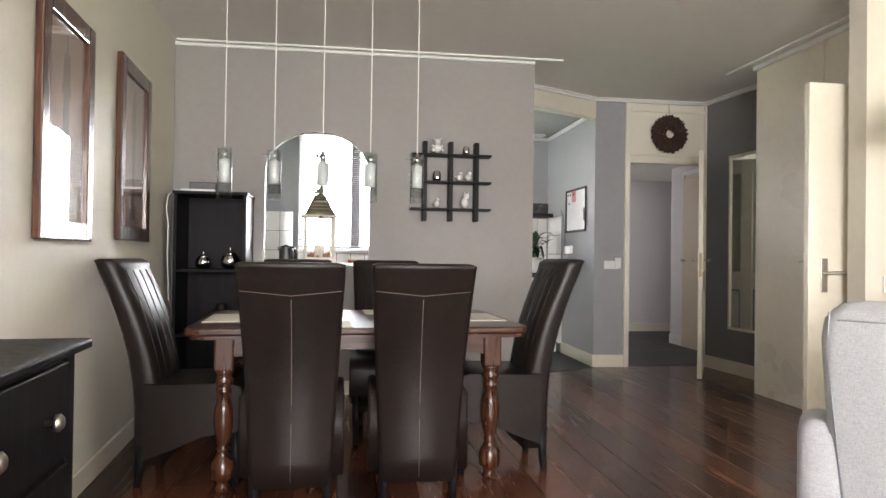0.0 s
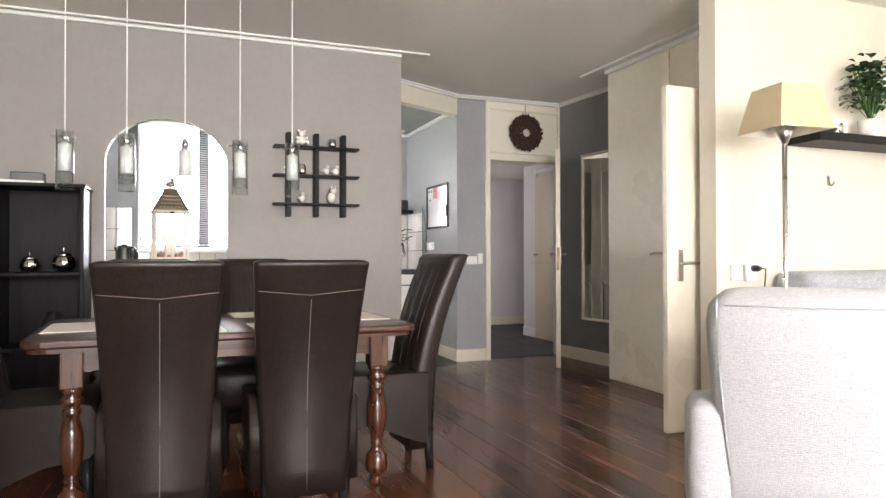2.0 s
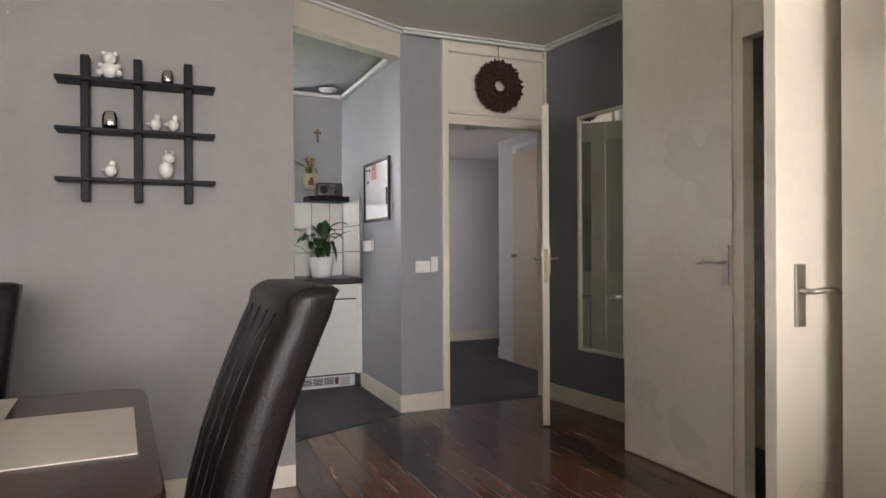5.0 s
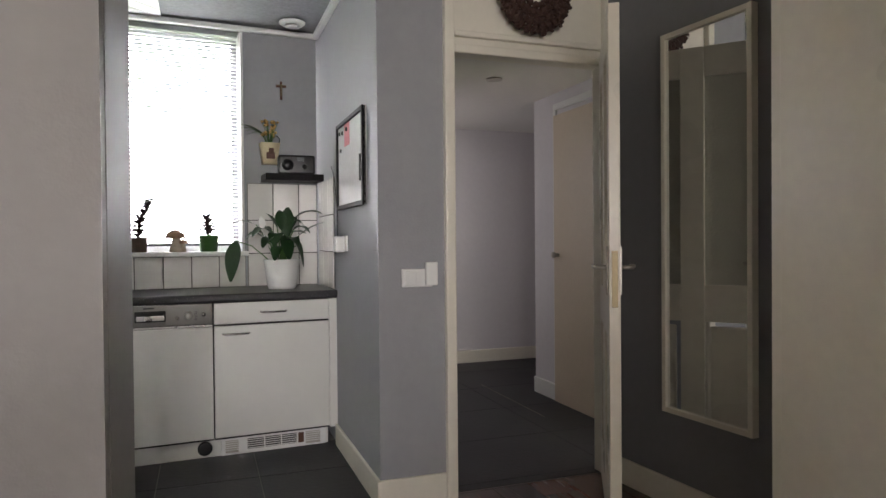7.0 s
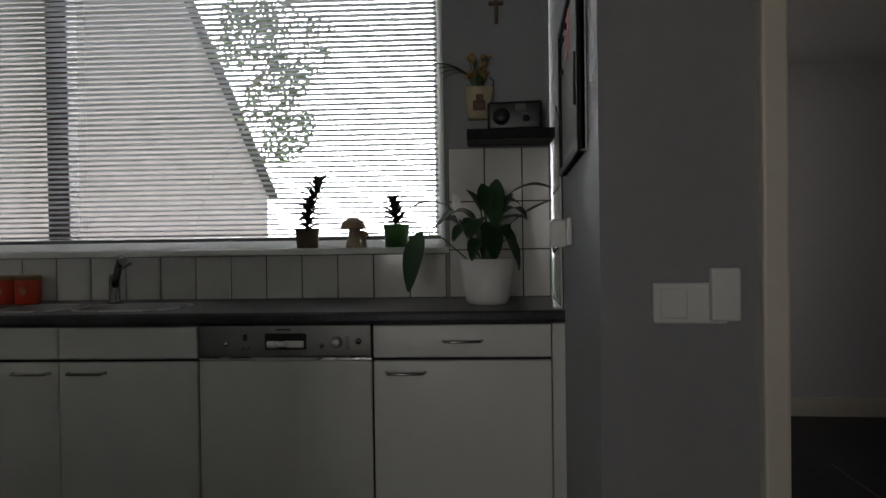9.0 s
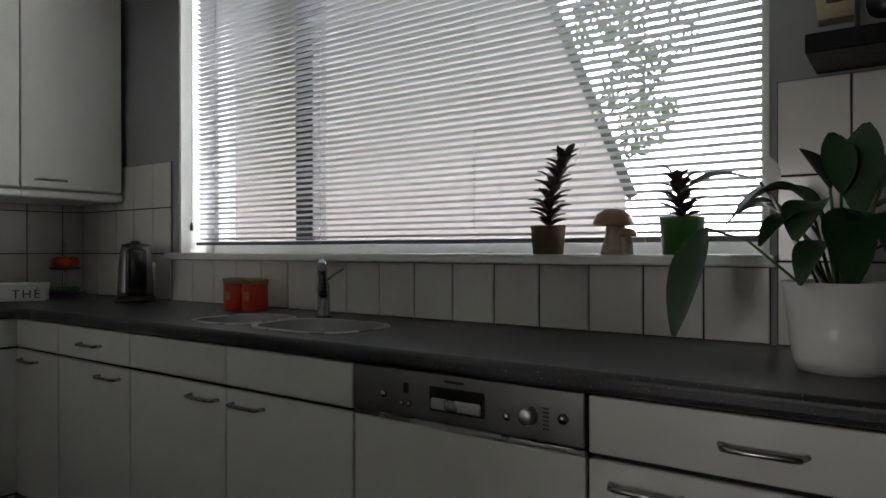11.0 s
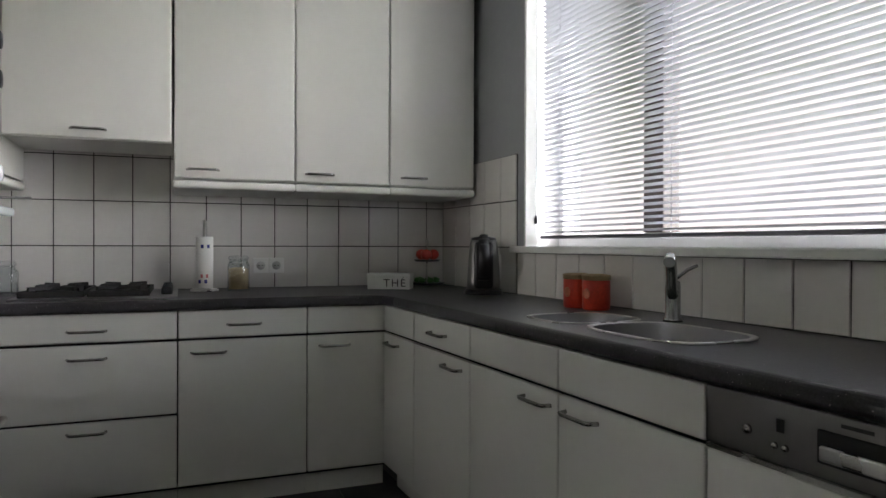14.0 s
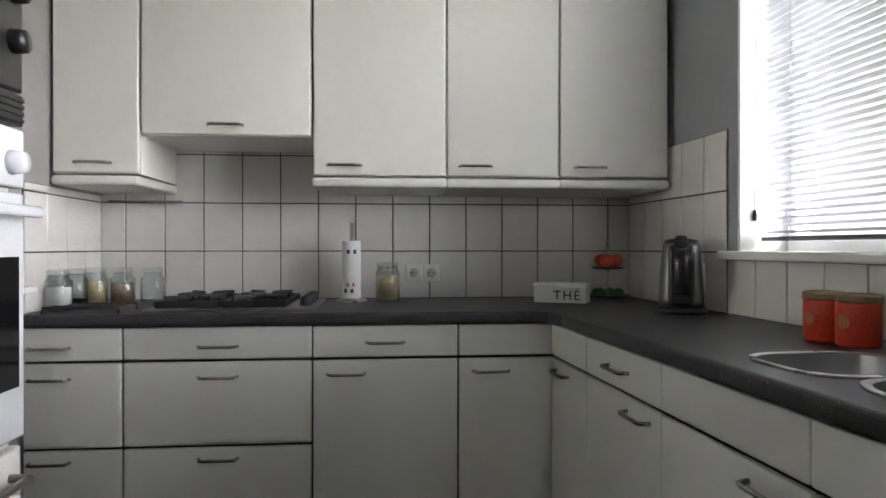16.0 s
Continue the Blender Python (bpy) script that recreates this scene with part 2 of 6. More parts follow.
M_SILVER = mat("silver_glaze", (0.72, 0.7, 0.68), 0.15, 1.0, vary=0.1, scale=30)
M_PORCELAIN = mat("white_porcelain", (0.75, 0.74, 0.72), 0.2, vary=0.08, scale=20)
M_WREATH = mat("dark_brown_cones", (0.05, 0.022, 0.015), 0.7, vary=0.4, scale=60, bump=0.3, bump_scale=200)
M_LANTERN = mat("distressed_white_metal", (0.66, 0.63, 0.55), 0.6, vary=0.15, scale=30)
M_LANTERNTOP = mat("antique_bronze_metal", (0.28, 0.24, 0.16), 0.45, 0.7, vary=0.4, scale=30, bump=0.2)
M_WAX = mat("cream_wax", (0.78, 0.72, 0.6), 0.5)
M_COUNTER = mat("speckled_anthracite_laminate", (0.042, 0.041, 0.045), 0.36, vary=0.5, scale=22, bump=0.05, bump_scale=90, spec=0.4)


def speckle(m, color, scale, threshold):
    """Small pale chips scattered through a material's colour."""
    n, l = m.node_tree.nodes, m.node_tree.links
    b = n["Principled BSDF"]
    was = b.inputs["Base Color"].links[0].from_socket
    nz = n.new("ShaderNodeTexNoise")
    nz.inputs["Scale"].default_value, nz.inputs["Detail"].default_value = scale, 2
    l.new(n["Texture Coordinate"].outputs["Object"], nz.inputs["Vector"])
    st = n.new("ShaderNodeMapRange")
    st.inputs["From Min"].default_value, st.inputs["From Max"].default_value = threshold, threshold + 0.03
    l.new(nz.outputs["Fac"], st.inputs["Value"])
    mx = n.new("ShaderNodeMix")
    mx.data_type = "RGBA"
    mx.inputs["B"].default_value = (*color, 1)
    l.new(st.outputs[0], mx.inputs["Factor"])
    l.new(was, mx.inputs["A"])
    l.new(mx.outputs["Result"], b.inputs["Base Color"])


speckle(M_COUNTER, (0.32, 0.31, 0.3), 190.0, 0.70)
M_LEAF = mat("dark_green_leaf", (0.016, 0.052, 0.015), 0.35, vary=0.35, scale=12)
M_LEAF2 = mat("mid_green_leaf", (0.05, 0.14, 0.035), 0.45, vary=0.35, scale=12)
M_STEM = mat("green_stem", (0.07, 0.16, 0.04), 0.5)
M_POTW = mat("white_glazed_pot", (0.78, 0.77, 0.75), 0.25, vary=0.02)
M_POTG = mat("green_glazed_pot", (0.045, 0.15, 0.03), 0.3, vary=0.15, scale=20)
M_POTB = mat("woven_brown_pot", (0.16, 0.11, 0.07), 0.8, vary=0.4, scale=50, bump=0.4, bump_scale=120)
M_CONE = mat("pine_cone_scale", (0.05, 0.03, 0.025), 0.7, vary=0.4, scale=40)
M_WORN = mat("worn_red_flower", (0.5, 0.16, 0.08), 0.5, vary=0.4, scale=30)
M_MUSH = mat("glazed_mushroom", (0.38, 0.22, 0.13), 0.3, vary=0.35, scale=20)
M_MUSHST = mat("beige_ceramic", (0.45, 0.37, 0.27), 0.4, vary=0.3, scale=20)
M_RED = mat("red_enamel", (0.55, 0.045, 0.02), 0.3, vary=0.25, scale=12)
M_RATTAN = mat("rattan_lid", (0.30, 0.22, 0.12), 0.8, vary=0.4, scale=60, bump=0.4)
M_TERRA = mat("cream_planter", (0.6, 0.5, 0.33), 0.6, vary=0.15, scale=15)
M_STRAW = mat("dried_flowers", (0.5, 0.32, 0.12), 0.8, vary=0.4, scale=30)
M_SOIL = mat("potting_soil", (0.02, 0.014, 0.01), 0.95, vary=0.4, scale=60, bump=0.4)
M_OATS = mat("oat_flakes", (0.5, 0.38, 0.2), 0.9, vary=0.5, scale=90, bump=0.5, bump_scale=200)
M_NUTS = mat("brown_grains", (0.2, 0.11, 0.06), 0.9, vary=0.5, scale=90, bump=0.5, bump_scale=200)
M_SUGAR = mat("white_sugar", (0.75, 0.74, 0.72), 0.9, vary=0.05)
M_PAPER = mat("white_paper", (0.82, 0.81, 0.79), 0.9, vary=0.03, scale=30, bump=0.1)
M_PINK = mat("pink_note", (0.6, 0.2, 0.22), 0.7)
M_BLUEPR = mat("blue_print", (0.05, 0.06, 0.3), 0.7)
M_BRICKFAR = mat("pale_brick_wall", (0.46, 0.42, 0.44), 0.9, vary=0.2, scale=10)
M_ROOF = mat("grey_roof_edge", (0.12, 0.11, 0.12), 0.8, vary=0.2)
M_BARK = mat("bark", (0.44, 0.40, 0.41), 0.9, vary=0.3, scale=8, bump=0.5)
M_GRASS = mat("lawn", (0.09, 0.13, 0.05), 0.95, vary=0.4, scale=2)
M_PINKW = mat("copper_and_wood", (0.12, 0.05, 0.03), 0.5)
M_ENAMEL = mat("white_enamel", (0.66, 0.67, 0.69), 0.2, vary=0.02)
M_OVENGLASS = mat("black_oven_glass", (0.006, 0.006, 0.007), 0.06)
M_FOLIAGE = mat("pale_tree_foliage", (0.16, 0.22, 0.12), 0.6, vary=0.35, scale=4)
M_PANEL = mat("dark_brushed_panel", (0.22, 0.215, 0.21), 0.42, 0.9, vary=0.04, scale=30)
M_DUST = mat("pale_joint_dust", (0.30, 0.25, 0.22), 0.8, vary=0.4, scale=9)
M_TAP = mat("tap_chrome", (0.34, 0.34, 0.35), 0.22, 1.0, vary=0.04)
M_SEAM = mat("plank_seam_dust", (0.05, 0.035, 0.03), 0.8, vary=0.3, scale=6)
M_BRASS = mat("aged_brass", (0.22, 0.18, 0.11), 0.45, 1.0, vary=0.2, scale=30)

# ---- building blocks ----


def box(bm, x0, x1, y0, y1, z0, z1, bevel=0.0, m=None):
    r = bmesh.ops.create_cube(bm, size=1)
    v = r["verts"]
    bmesh.ops.scale(bm, vec=(x1 - x0, y1 - y0, z1 - z0), verts=v)
    bmesh.ops.translate(bm, vec=((x0 + x1) / 2, (y0 + y1) / 2, (z0 + z1) / 2), verts=v)
    if bevel:
        e = list({e for q in v for e in q.link_edges})
        v = list({q for f in bmesh.ops.bevel(bm, geom=e, offset=bevel, segments=2, profile=0.5, affect="EDGES")["faces"] for q in f.verts} | {q for q in v if q.is_valid})
    if m is not None:
        bmesh.ops.transform(bm, matrix=m, verts=v)
    return bm


def prism(bm, pts, z0, z1):
    """An upright prism over a plan outline."""
    lo = [bm.verts.new((x, y, z0)) for x, y in pts]
    hi = [bm.verts.new((x, y, z1)) for x, y in pts]
    k = len(pts)
    bm.faces.new(lo[::-1])
    bm.faces.new(hi)
    for i in range(k):
        bm.faces.new((lo[i], lo[(i + 1) % k], hi[(i + 1) % k], hi[i]))
    bmesh.ops.recalc_face_normals(bm, faces=bm.faces[:])
    return bm


def lathe(bm, profile, seg=24, m=None):
    """Turned shape: profile of (radius, height) from the bottom up."""
    rings, made = [], []
    for r, z in profile:
        if r < 1e-4:
            ring = [bm.verts.new((0, 0, z))]
        else:
            ring = [bm.verts.new((r * math.cos(2 * math.pi * i / seg), r * math.sin(2 * math.pi * i / seg), z)) for i in range(seg)]
        rings.append(ring)
        made += ring
    for a, c in zip(rings, rings[1:]):
        for i in range(seg):
            q = [a[i % len(a)], a[(i + 1) % len(a)], c[(i + 1) % len(c)], c[i % len(c)]]
            q = [v for k, v in enumerate(q) if v not in q[:k]]
            if len(q) > 2:
                f = bm.faces.new(q)
                f.smooth = True
    for ring, rev in ((rings[0], True), (rings[-1], False)):
        if len(ring) > 2:
            bm.faces.new(ring[::-1] if rev else ring)
    if m is not None:
        bmesh.ops.transform(bm, matrix=m, verts=made)
    return bm


def tube(bm, pts, r, seg=8):
    """A round rod along a line of points."""
    pts = [Vector(p) for p in pts]
    rings = []
    for i, p in enumerate(pts):
        d = (pts[min(i + 1, len(pts) - 1)] - pts[max(i - 1, 0)]).normalized()
        a = d.orthogonal().normalized() if i == 0 else (a - d * a.dot(d)).normalized()
        c = d.cross(a)
        rings.append([bm.verts.new(p + r * (a * math.cos(2 * math.pi * k / seg) + c * math.sin(2 * math.pi * k / seg))) for k in range(seg)])
    for A, B in zip(rings, rings[1:]):
        for k in range(seg):
            f = bm.faces.new((A[k], A[(k + 1) % seg], B[(k + 1) % seg], B[k]))
            f.smooth = True
    bm.faces.new(rings[0][::-1])
    bm.faces.new(rings[-1])
    return bm


def ball(bm, c, r, sub=2, scale=(1, 1, 1)):
    m = Matrix.Translation(c) @ Matrix.Diagonal((r * scale[0], r * scale[1], r * scale[2], 1))
    for v in bmesh.ops.create_icosphere(bm, subdivisions=sub, radius=1, matrix=m)["verts"]:
        for f in v.link_faces:
            f.smooth = True
    return bm


def loft(bm, rings, close=True):
    """Skin over rings of equally many points."""
    R = [[bm.verts.new(p) for p in ring] for ring in rings]
    k = len(R[0])
    for A, B in zip(R, R[1:]):
        for i in range(k):
            f = bm.faces.new((A[i], A[(i + 1) % k], B[(i + 1) % k], B[i]))
            f.smooth = True
    if close:
        bm.faces.new(R[0][::-1])
        bm.faces.new(R[-1])
    bmesh.ops.recalc_face_normals(bm, faces=bm.faces[:])
    return bm


def B():
    return bmesh.new()


def mesh_of(bm, material, name):
    me = bpy.data.meshes.new(name)
    bm.to_mesh(me)
    bm.free()
    me.materials.append(material)
    return me


def part(name, bm, material, parent, label=""):
    ob = new(name, mesh_of(bm, material, name))
    ob.parent = parent
    if label:
        tagged(ob, label)
    return ob


def thing(name, m, label, category, group=""):
    ob = new(name)
    ob.empty_display_size = 0.1
    ob.matrix_basis = m
    return tagged(ob, label, category, group)


def solid(name, bm, material, m, label, category, group=""):
    ob = new(name, mesh_of(bm, material, name))
    ob.matrix_basis = m
    return tagged(ob, label, category, group)


def setting(name, bm, material, label, category, m=None):
    ob = new(name, mesh_of(bm, material, name))
    if m is not None:
        ob.matrix_basis = m
    return tagged(ob, label, category, kind="structure")


def T(x, y, z=0.0, rz=0.0):
    return pose(x, y, z, 0, 0, rz)


KIT = T(-0.64, 7.75, 0, 3.44)      # kitchen window side: u along the wall, v outwards
LEFT = T(-0.113, 0, 0, 3.78)       # living room's left wall: its face is local x = 0
CEIL, KCEIL = 2.50, 2.385

# ---- structure ----


def wall_box(name, x0, x1, y0, y1, z0, z1, material, label, m=None):
    return setting(name, box(B(), x0, x1, y0, y1, z0, z1), material, label, "wall", m)


def wall_with_hole(bm, x0, x1, y0, y1, z0, z1, hx0, hx1, hz0, hz1):
    box(bm, x0, hx0, y0, y1, z0, z1)
    box(bm, hx1, x1, y0, y1, z0, z1)
    if hz0 > z0:
        box(bm, hx0, hx1, y0, y1, z0, hz0)
    if hz1 < z1:
        box(bm, hx0, hx1, y0, y1, hz1, z1)
    return bm


# ground under and around the house, and the outside
setting("ground", box(B(), -60, 60, -60, 60, -0.35, -0.25), M_GRASS, "mown green lawn around the house", "ground")
floor_sub = setting("floor_living", box(B(), -0.9, 5.7, -2.6, 6.62, -0.2, -0.0022), M_SEAM, "dark red-brown polished hardwood plank floor", "floor")
kitchen_poly = [(-0.64, 5.5), (2.13, 5.5), (2.13, 6.07), (3.02, 6.46), (3.02, 8.0), (-0.64, 7.78)]
floor_kitchen = setting("floor_kitchen", prism(B(), kitchen_poly, -0.012, 0.001), M_GROUT_DK, "dark slate-grey tiled kitchen floor", "floor")
floor_hall = setting("floor_hall", box(B(), 3.33, 5.7, 6.53, 9.5, -0.2, 0.001), M_GROUT_DK, "dark slate-grey tiled hall floor", "floor")

# grey wall with the arched hatch
AX0, AX1, ASILL, ASPR, ATOP = 0.154, 0.901, 0.93, 1.6, 1.9
bm = B()
box(bm, -0.70, AX0 - 0.03, 5.43, 5.452, 0, CEIL)
box(bm, AX0 - 0.03, AX0, 5.43, 5.50, 0, CEIL)
box(bm, AX1, 2.13, 5.43, 5.50, 0, CEIL)
box(bm, AX0, AX1, 5.43, 5.50, 0, ASILL)
K = 28
acx, arx = (AX0 + AX1) / 2, (AX1 - AX0) / 2
for i in range(K):
    a0, a1 = math.pi * (1 - i / K), math.pi * (1 - (i + 1) / K)
    xa, xb = acx + arx * math.cos(a0), acx + arx * math.cos(a1)
    za, zb = ASPR + (ATOP - ASPR) * math.sin(a0), ASPR + (ATOP - ASPR) * math.sin(a1)
    q = [bm.verts.new(p) for p in ((xa, 5.43, za), (xb, 5.43, zb), (xb, 5.43, CEIL), (xa, 5.43, CEIL), (xa, 5.50, za), (xb, 5.50, zb), (xb, 5.50, CEIL), (xa, 5.50, CEIL))]
    for f in ((0, 1, 2, 3), (5, 4, 7, 6), (4, 5, 1, 0), (3, 2, 6, 7)):
        bm.faces.new([q[k] for k in f])
bmesh.ops.remove_doubles(bm, verts=bm.verts[:], dist=0.0005)
setting("wall_dining", bm, M_GREY, "warm grey painted wall with an arched hatch", "wall")
setting("hatch_sill", box(B(), AX0 - 0.02, AX1 + 0.02, 5.37, 5.58, ASILL, ASILL + 0.022, 0.004), M_WHITE, "white painted sill of the arched hatch", "sill")
wall_box("wall_dining_return", 2.02, 2.132, 5.502, 6.05, 0, CEIL, M_GREY, "grey painted end of the dining wall")
setting("kitchen_header", prism(B(), [(2.134, 6.05), (3.02, 6.49), (3.02, 6.60), (2.134, 6.16)], 2.325, CEIL), M_CREAM, "cream painted header over the kitchen entrance", "header")
wall_box("wall_kitchen_right", 3.02, 3.31, 6.497, 8.3, 0, CEIL, M_COLUMN, "light grey painted wall between kitchen and hall")
wall_box("wall_kitchen_west", -0.8, -0.642, 5.454, 8.1, 0, KCEIL + 0.1, M_COLUMN, "grey painted kitchen wall behind the cabinets")
bm = wall_with_hole(B(), -0.1, 3.655, 0.0, 0.30, 0, KCEIL + 0.1, 0.85, 3.22, 1.05, 2.375)
setting("wall_kitchen_window", bm, M_COLUMN, "grey painted kitchen wall with a wide window", "wall", KIT)

# door wall, dark wall, closet, partition
door_frame = setting("door_frame", box(B(), 3.31, 3.357, 6.47, 6.58, 0, CEIL, 0.006), M_TRIM, "cream painted hall door frame with closed top panel", "door frame")
part("jamb", box(B(), 4.10, 4.15, 6.47, 6.58, 0, CEIL, 0.006), M_TRIM, door_frame)
part("top_panel", box(B(), 3.357, 4.10, 6.50, 6.545, 1.95, CEIL), M_TRIM, door_frame)
part("transom", box(B(), 3.357, 4.10, 6.478, 6.57, 1.915, 1.955, 0.006), M_TRIM, door_frame)
part("transom_moulding", box(B(), 3.357, 4.10, 6.47, 6.50, 1.985, 2.01, 0.006), M_TRIM, door_frame)
part("upper_moulding", box(B(), 3.357, 4.10, 6.47, 6.50, 2.40, 2.425, 0.006), M_TRIM, door_frame)
setting("wall_mirror", prism(B(), [(4.15, 6.60), (4.12, 6.47), (4.235, 5.262), (4.36, 5.262), (4.28, 6.60)], 0, CEIL), M_DARKGREY, "dark grey painted wall behind the mirror", "wall")
bm = B()
box(bm, 3.84, 4.5, 5.18, 5.26, 0, CEIL)
box(bm, 3.84, 3.90, 4.47, 5.18, 0, CEIL)
box(bm, 3.84, 3.90, 3.66, 4.47, 1.96, CEIL)
box(bm, 4.5, 4.56, 3.62, 5.26, 0, CEIL)
setting("wall_closet", bm, M_DOOR, "cream painted built-in closet front", "wall")
wall_box("wall_partition", 3.28, 5.6, 3.50, 3.62, 0, CEIL, M_CREAM, "cream painted partition wall beside the closet")
wall_box("wall_living_left", -0.2, 0.0, -2.7, 5.425, 0, CEIL, M_CREAM, "cream painted living room wall", LEFT)
setting("wall_living_right", wall_with_hole(B(), -2.6, 3.62, -0.15, 0, 0, CEIL, -1.6, 1.4, 0.7, 2.35), M_CREAM, "cream painted living room wall with an added window", "wall", T(5.6, 0, 0, 90))
bm = wall_with_hole(B(), -0.2, 5.75, -2.75, -2.55, 0, CEIL, -0.05, 2.3, 0.7, 2.35)
setting("wall_living_south", bm, M_CREAM, "cream painted wall with a wide living room window", "wall")


def living_window(name, m, w):
    """White-framed window of three lights; local x runs along the wall, y = 0 is its middle."""
    win = setting(name, box(B(), 0, w, -0.05, 0.05, 0.7, 0.76, 0.004), M_WHITE, "wide white-framed living room window", "window", m)
    part("frame_head", box(B(), 0, w, -0.05, 0.05, 2.29, 2.35, 0.004), M_WHITE, win)
    for k in range(4):
        x = k * (w - 0.06) / 3
        part("mullion", box(B(), x, x + 0.06, -0.05, 0.05, 0.76, 2.29, 0.004), M_WHITE, win)
        if k < 3:
            pane = part("pane", box(B(), x + 0.06, x + (w - 0.06) / 3, -0.005, 0.005, 0.76, 2.29), M_PANE, win)
            pane.visible_shadow = False


living_window("window_living_south", T(-0.05, -2.65), 2.35)
# unseen, added as the opening for the east fill lamp
living_window("added_window_east", T(5.675, -1.6, 0, 90), 3.0)

# hall
wall_box("wall_hall_far", 3.2, 5.7, 9.4, 9.5, 0, 2.3, M_LILAC, "pale lilac painted hall wall")
wall_box("wall_hall_left", 3.20, 3.312, 8.3, 9.4, 0, 2.3, M_LILAC, "pale lilac painted hall wall")
bm = B()
box(bm, 4.62, 4.75, 6.60, 7.26, 0, 2.3)
box(bm, 4.62, 4.75, 7.26, 7.84, 1.96, 2.3)
box(bm, 4.62, 5.7, 7.84, 8.16, 0, 2.3)
setting("wall_hall_right", bm, M_LILAC, "pale lilac painted hall wall with a door", "wall")
wall_box("wall_hall_end", 5.6, 5.72, 8.16, 9.4, 0, 2.3, M_LILAC, "pale lilac painted hall wall")
setting("ceiling_hall", box(B(), 3.312, 5.6, 6.60, 9.4, 2.11, 2.2), M_CEIL, "plain white hall ceiling", "ceiling")
for x, y in ((4.0, 8.6), (4.05, 7.6)):
    sp = thing("ceiling_spot", T(x, y, 2.11), "small round recessed ceiling spot", "ceiling light", "hall spots")
    part("ring", lathe(B(), [(0.05, -0.008), (0.052, 0), (0.03, 0.0)], 20), M_NICKEL, sp)
    part("lens", lathe(B(), [(0.0, -0.006), (0.035, -0.006), (0.035, -0.002)], 16), M_BLACK, sp)

# ceilings
setting("ceiling_living", prism(B(), [(-0.9, -2.7), (5.7, -2.7), (5.7, 6.62), (3.0, 6.62), (2.1, 6.17), (-0.9, 5.5)], CEIL, CEIL + 0.1), M_CEIL, "smooth off-white plaster ceiling", "ceiling")


def clip_poly(pts, poly):
    """Sutherland-Hodgman: pts inside a convex, counter-clockwise outline."""
    out = pts
    for (ax, ay), (bx, by) in zip(poly, poly[1:] + poly[:1]):
        src, out = out, []
        for i in range(len(src)):
            p, q = src[i - 1], src[i]
            dp = (bx - ax) * (p[1] - ay) - (by - ay) * (p[0] - ax)
            dq = (bx - ax) * (q[1] - ay) - (by - ay) * (q[0] - ax)
            if dp * dq < 0:
                k = dp / (dp - dq)
                out.append((p[0] + k * (q[0] - p[0]), p[1] + k * (q[1] - p[1])))
            if dq >= 0:
                out.append(q)
        if not out:
            return []
    return out


bm = B()
prism(bm, [(-0.8, 5.5), (2.13, 5.5), (2.13, 6.10), (3.06, 6.56), (3.06, 8.3), (-0.8, 8.1)], KCEIL + 0.012, KCEIL + 0.05)
kp = [(-0.70, 5.52), (3.03, 5.52), (3.03, 7.98), (-0.70, 7.76)]
c41, s41 = math.cos(radians(41)), math.sin(radians(41))
for i in range(-50, 60):
    v0, v1 = i * 0.1, i * 0.1 + 0.092
    q = [(a * c41 - v * s41, 5 + a * s41 + v * c41) for a, v in ((-6, v0), (9, v0), (9, v1), (-6, v1))]
    q = clip_poly(q, kp)
    q = clip_poly(q, [(3.03, 6.47), (3.03, 8), (-0.7, 8), (-0.7, 5.5), (2.13, 5.5), (2.13, 6.03)]) if len(q) > 2 else []
    if len(q) > 2:
        prism(bm, q, KCEIL, KCEIL + 0.014)
ck = setting("ceiling_kitchen", bm, M_WHITE, "white painted narrow-board kitchen ceiling", "ceiling")
# bed coloured grey to paint the shade in the joints between boards
ck.data.materials.append(M_JOINT)
for f in ck.data.polygons[:8]:
    f.material_index = 1

# skirtings and ceiling trims
TH = 0.016


def run_trim(name, a, c, z0, z1, depth, material, label, category):
    """A straight strip along the plan line a-c, standing out to its left."""
    a, c = Vector((*a, 0)), Vector((*c, 0))
    d = c - a
    m = T(a.x, a.y, 0, math.degrees(math.atan2(d.y, d.x)))
    return setting(name, box(B(), 0, d.length, 0, depth, z0, z1, min(0.004, depth / 3)), material, label, category, m)


run_trim("baseboard_column_side", (3.02, 6.48), (3.02, 7.42), 0, 0.115, TH, M_TRIM, "cream painted tall skirting board", "baseboard")
run_trim("baseboard_column", (3.309, 6.497), (3.02 - TH, 6.497), 0, 0.115, TH, M_TRIM, "cream painted tall skirting board", "baseboard")
run_trim("baseboard_mirror_wall", (4.233, 5.265), (4.118, 6.465), 0, 0.115, TH, M_TRIM, "cream painted tall skirting board", "baseboard")
run_trim("baseboard_hall_far", (5.6, 9.4), (3.33, 9.4), 0, 0.115, TH, M_TRIM, "cream painted tall skirting board", "baseboard")
run_trim("baseboard_hall_right", (4.62, 7.85), (4.62, 8.16), 0, 0.115, TH, M_WHITE, "white painted tall skirting board", "baseboard")
setting("baseboard_left", box(B(), 0, TH, -2.5, 5.4, 0, 0.1, 0.004), M_TRIM, "cream painted skirting board", "baseboard", LEFT)
setting("baseboard_dining", box(B(), -0.45, 2.13, 5.43 - TH, 5.43, 0, 0.1, 0.004), M_TRIM, "cream painted skirting board", "baseboard")


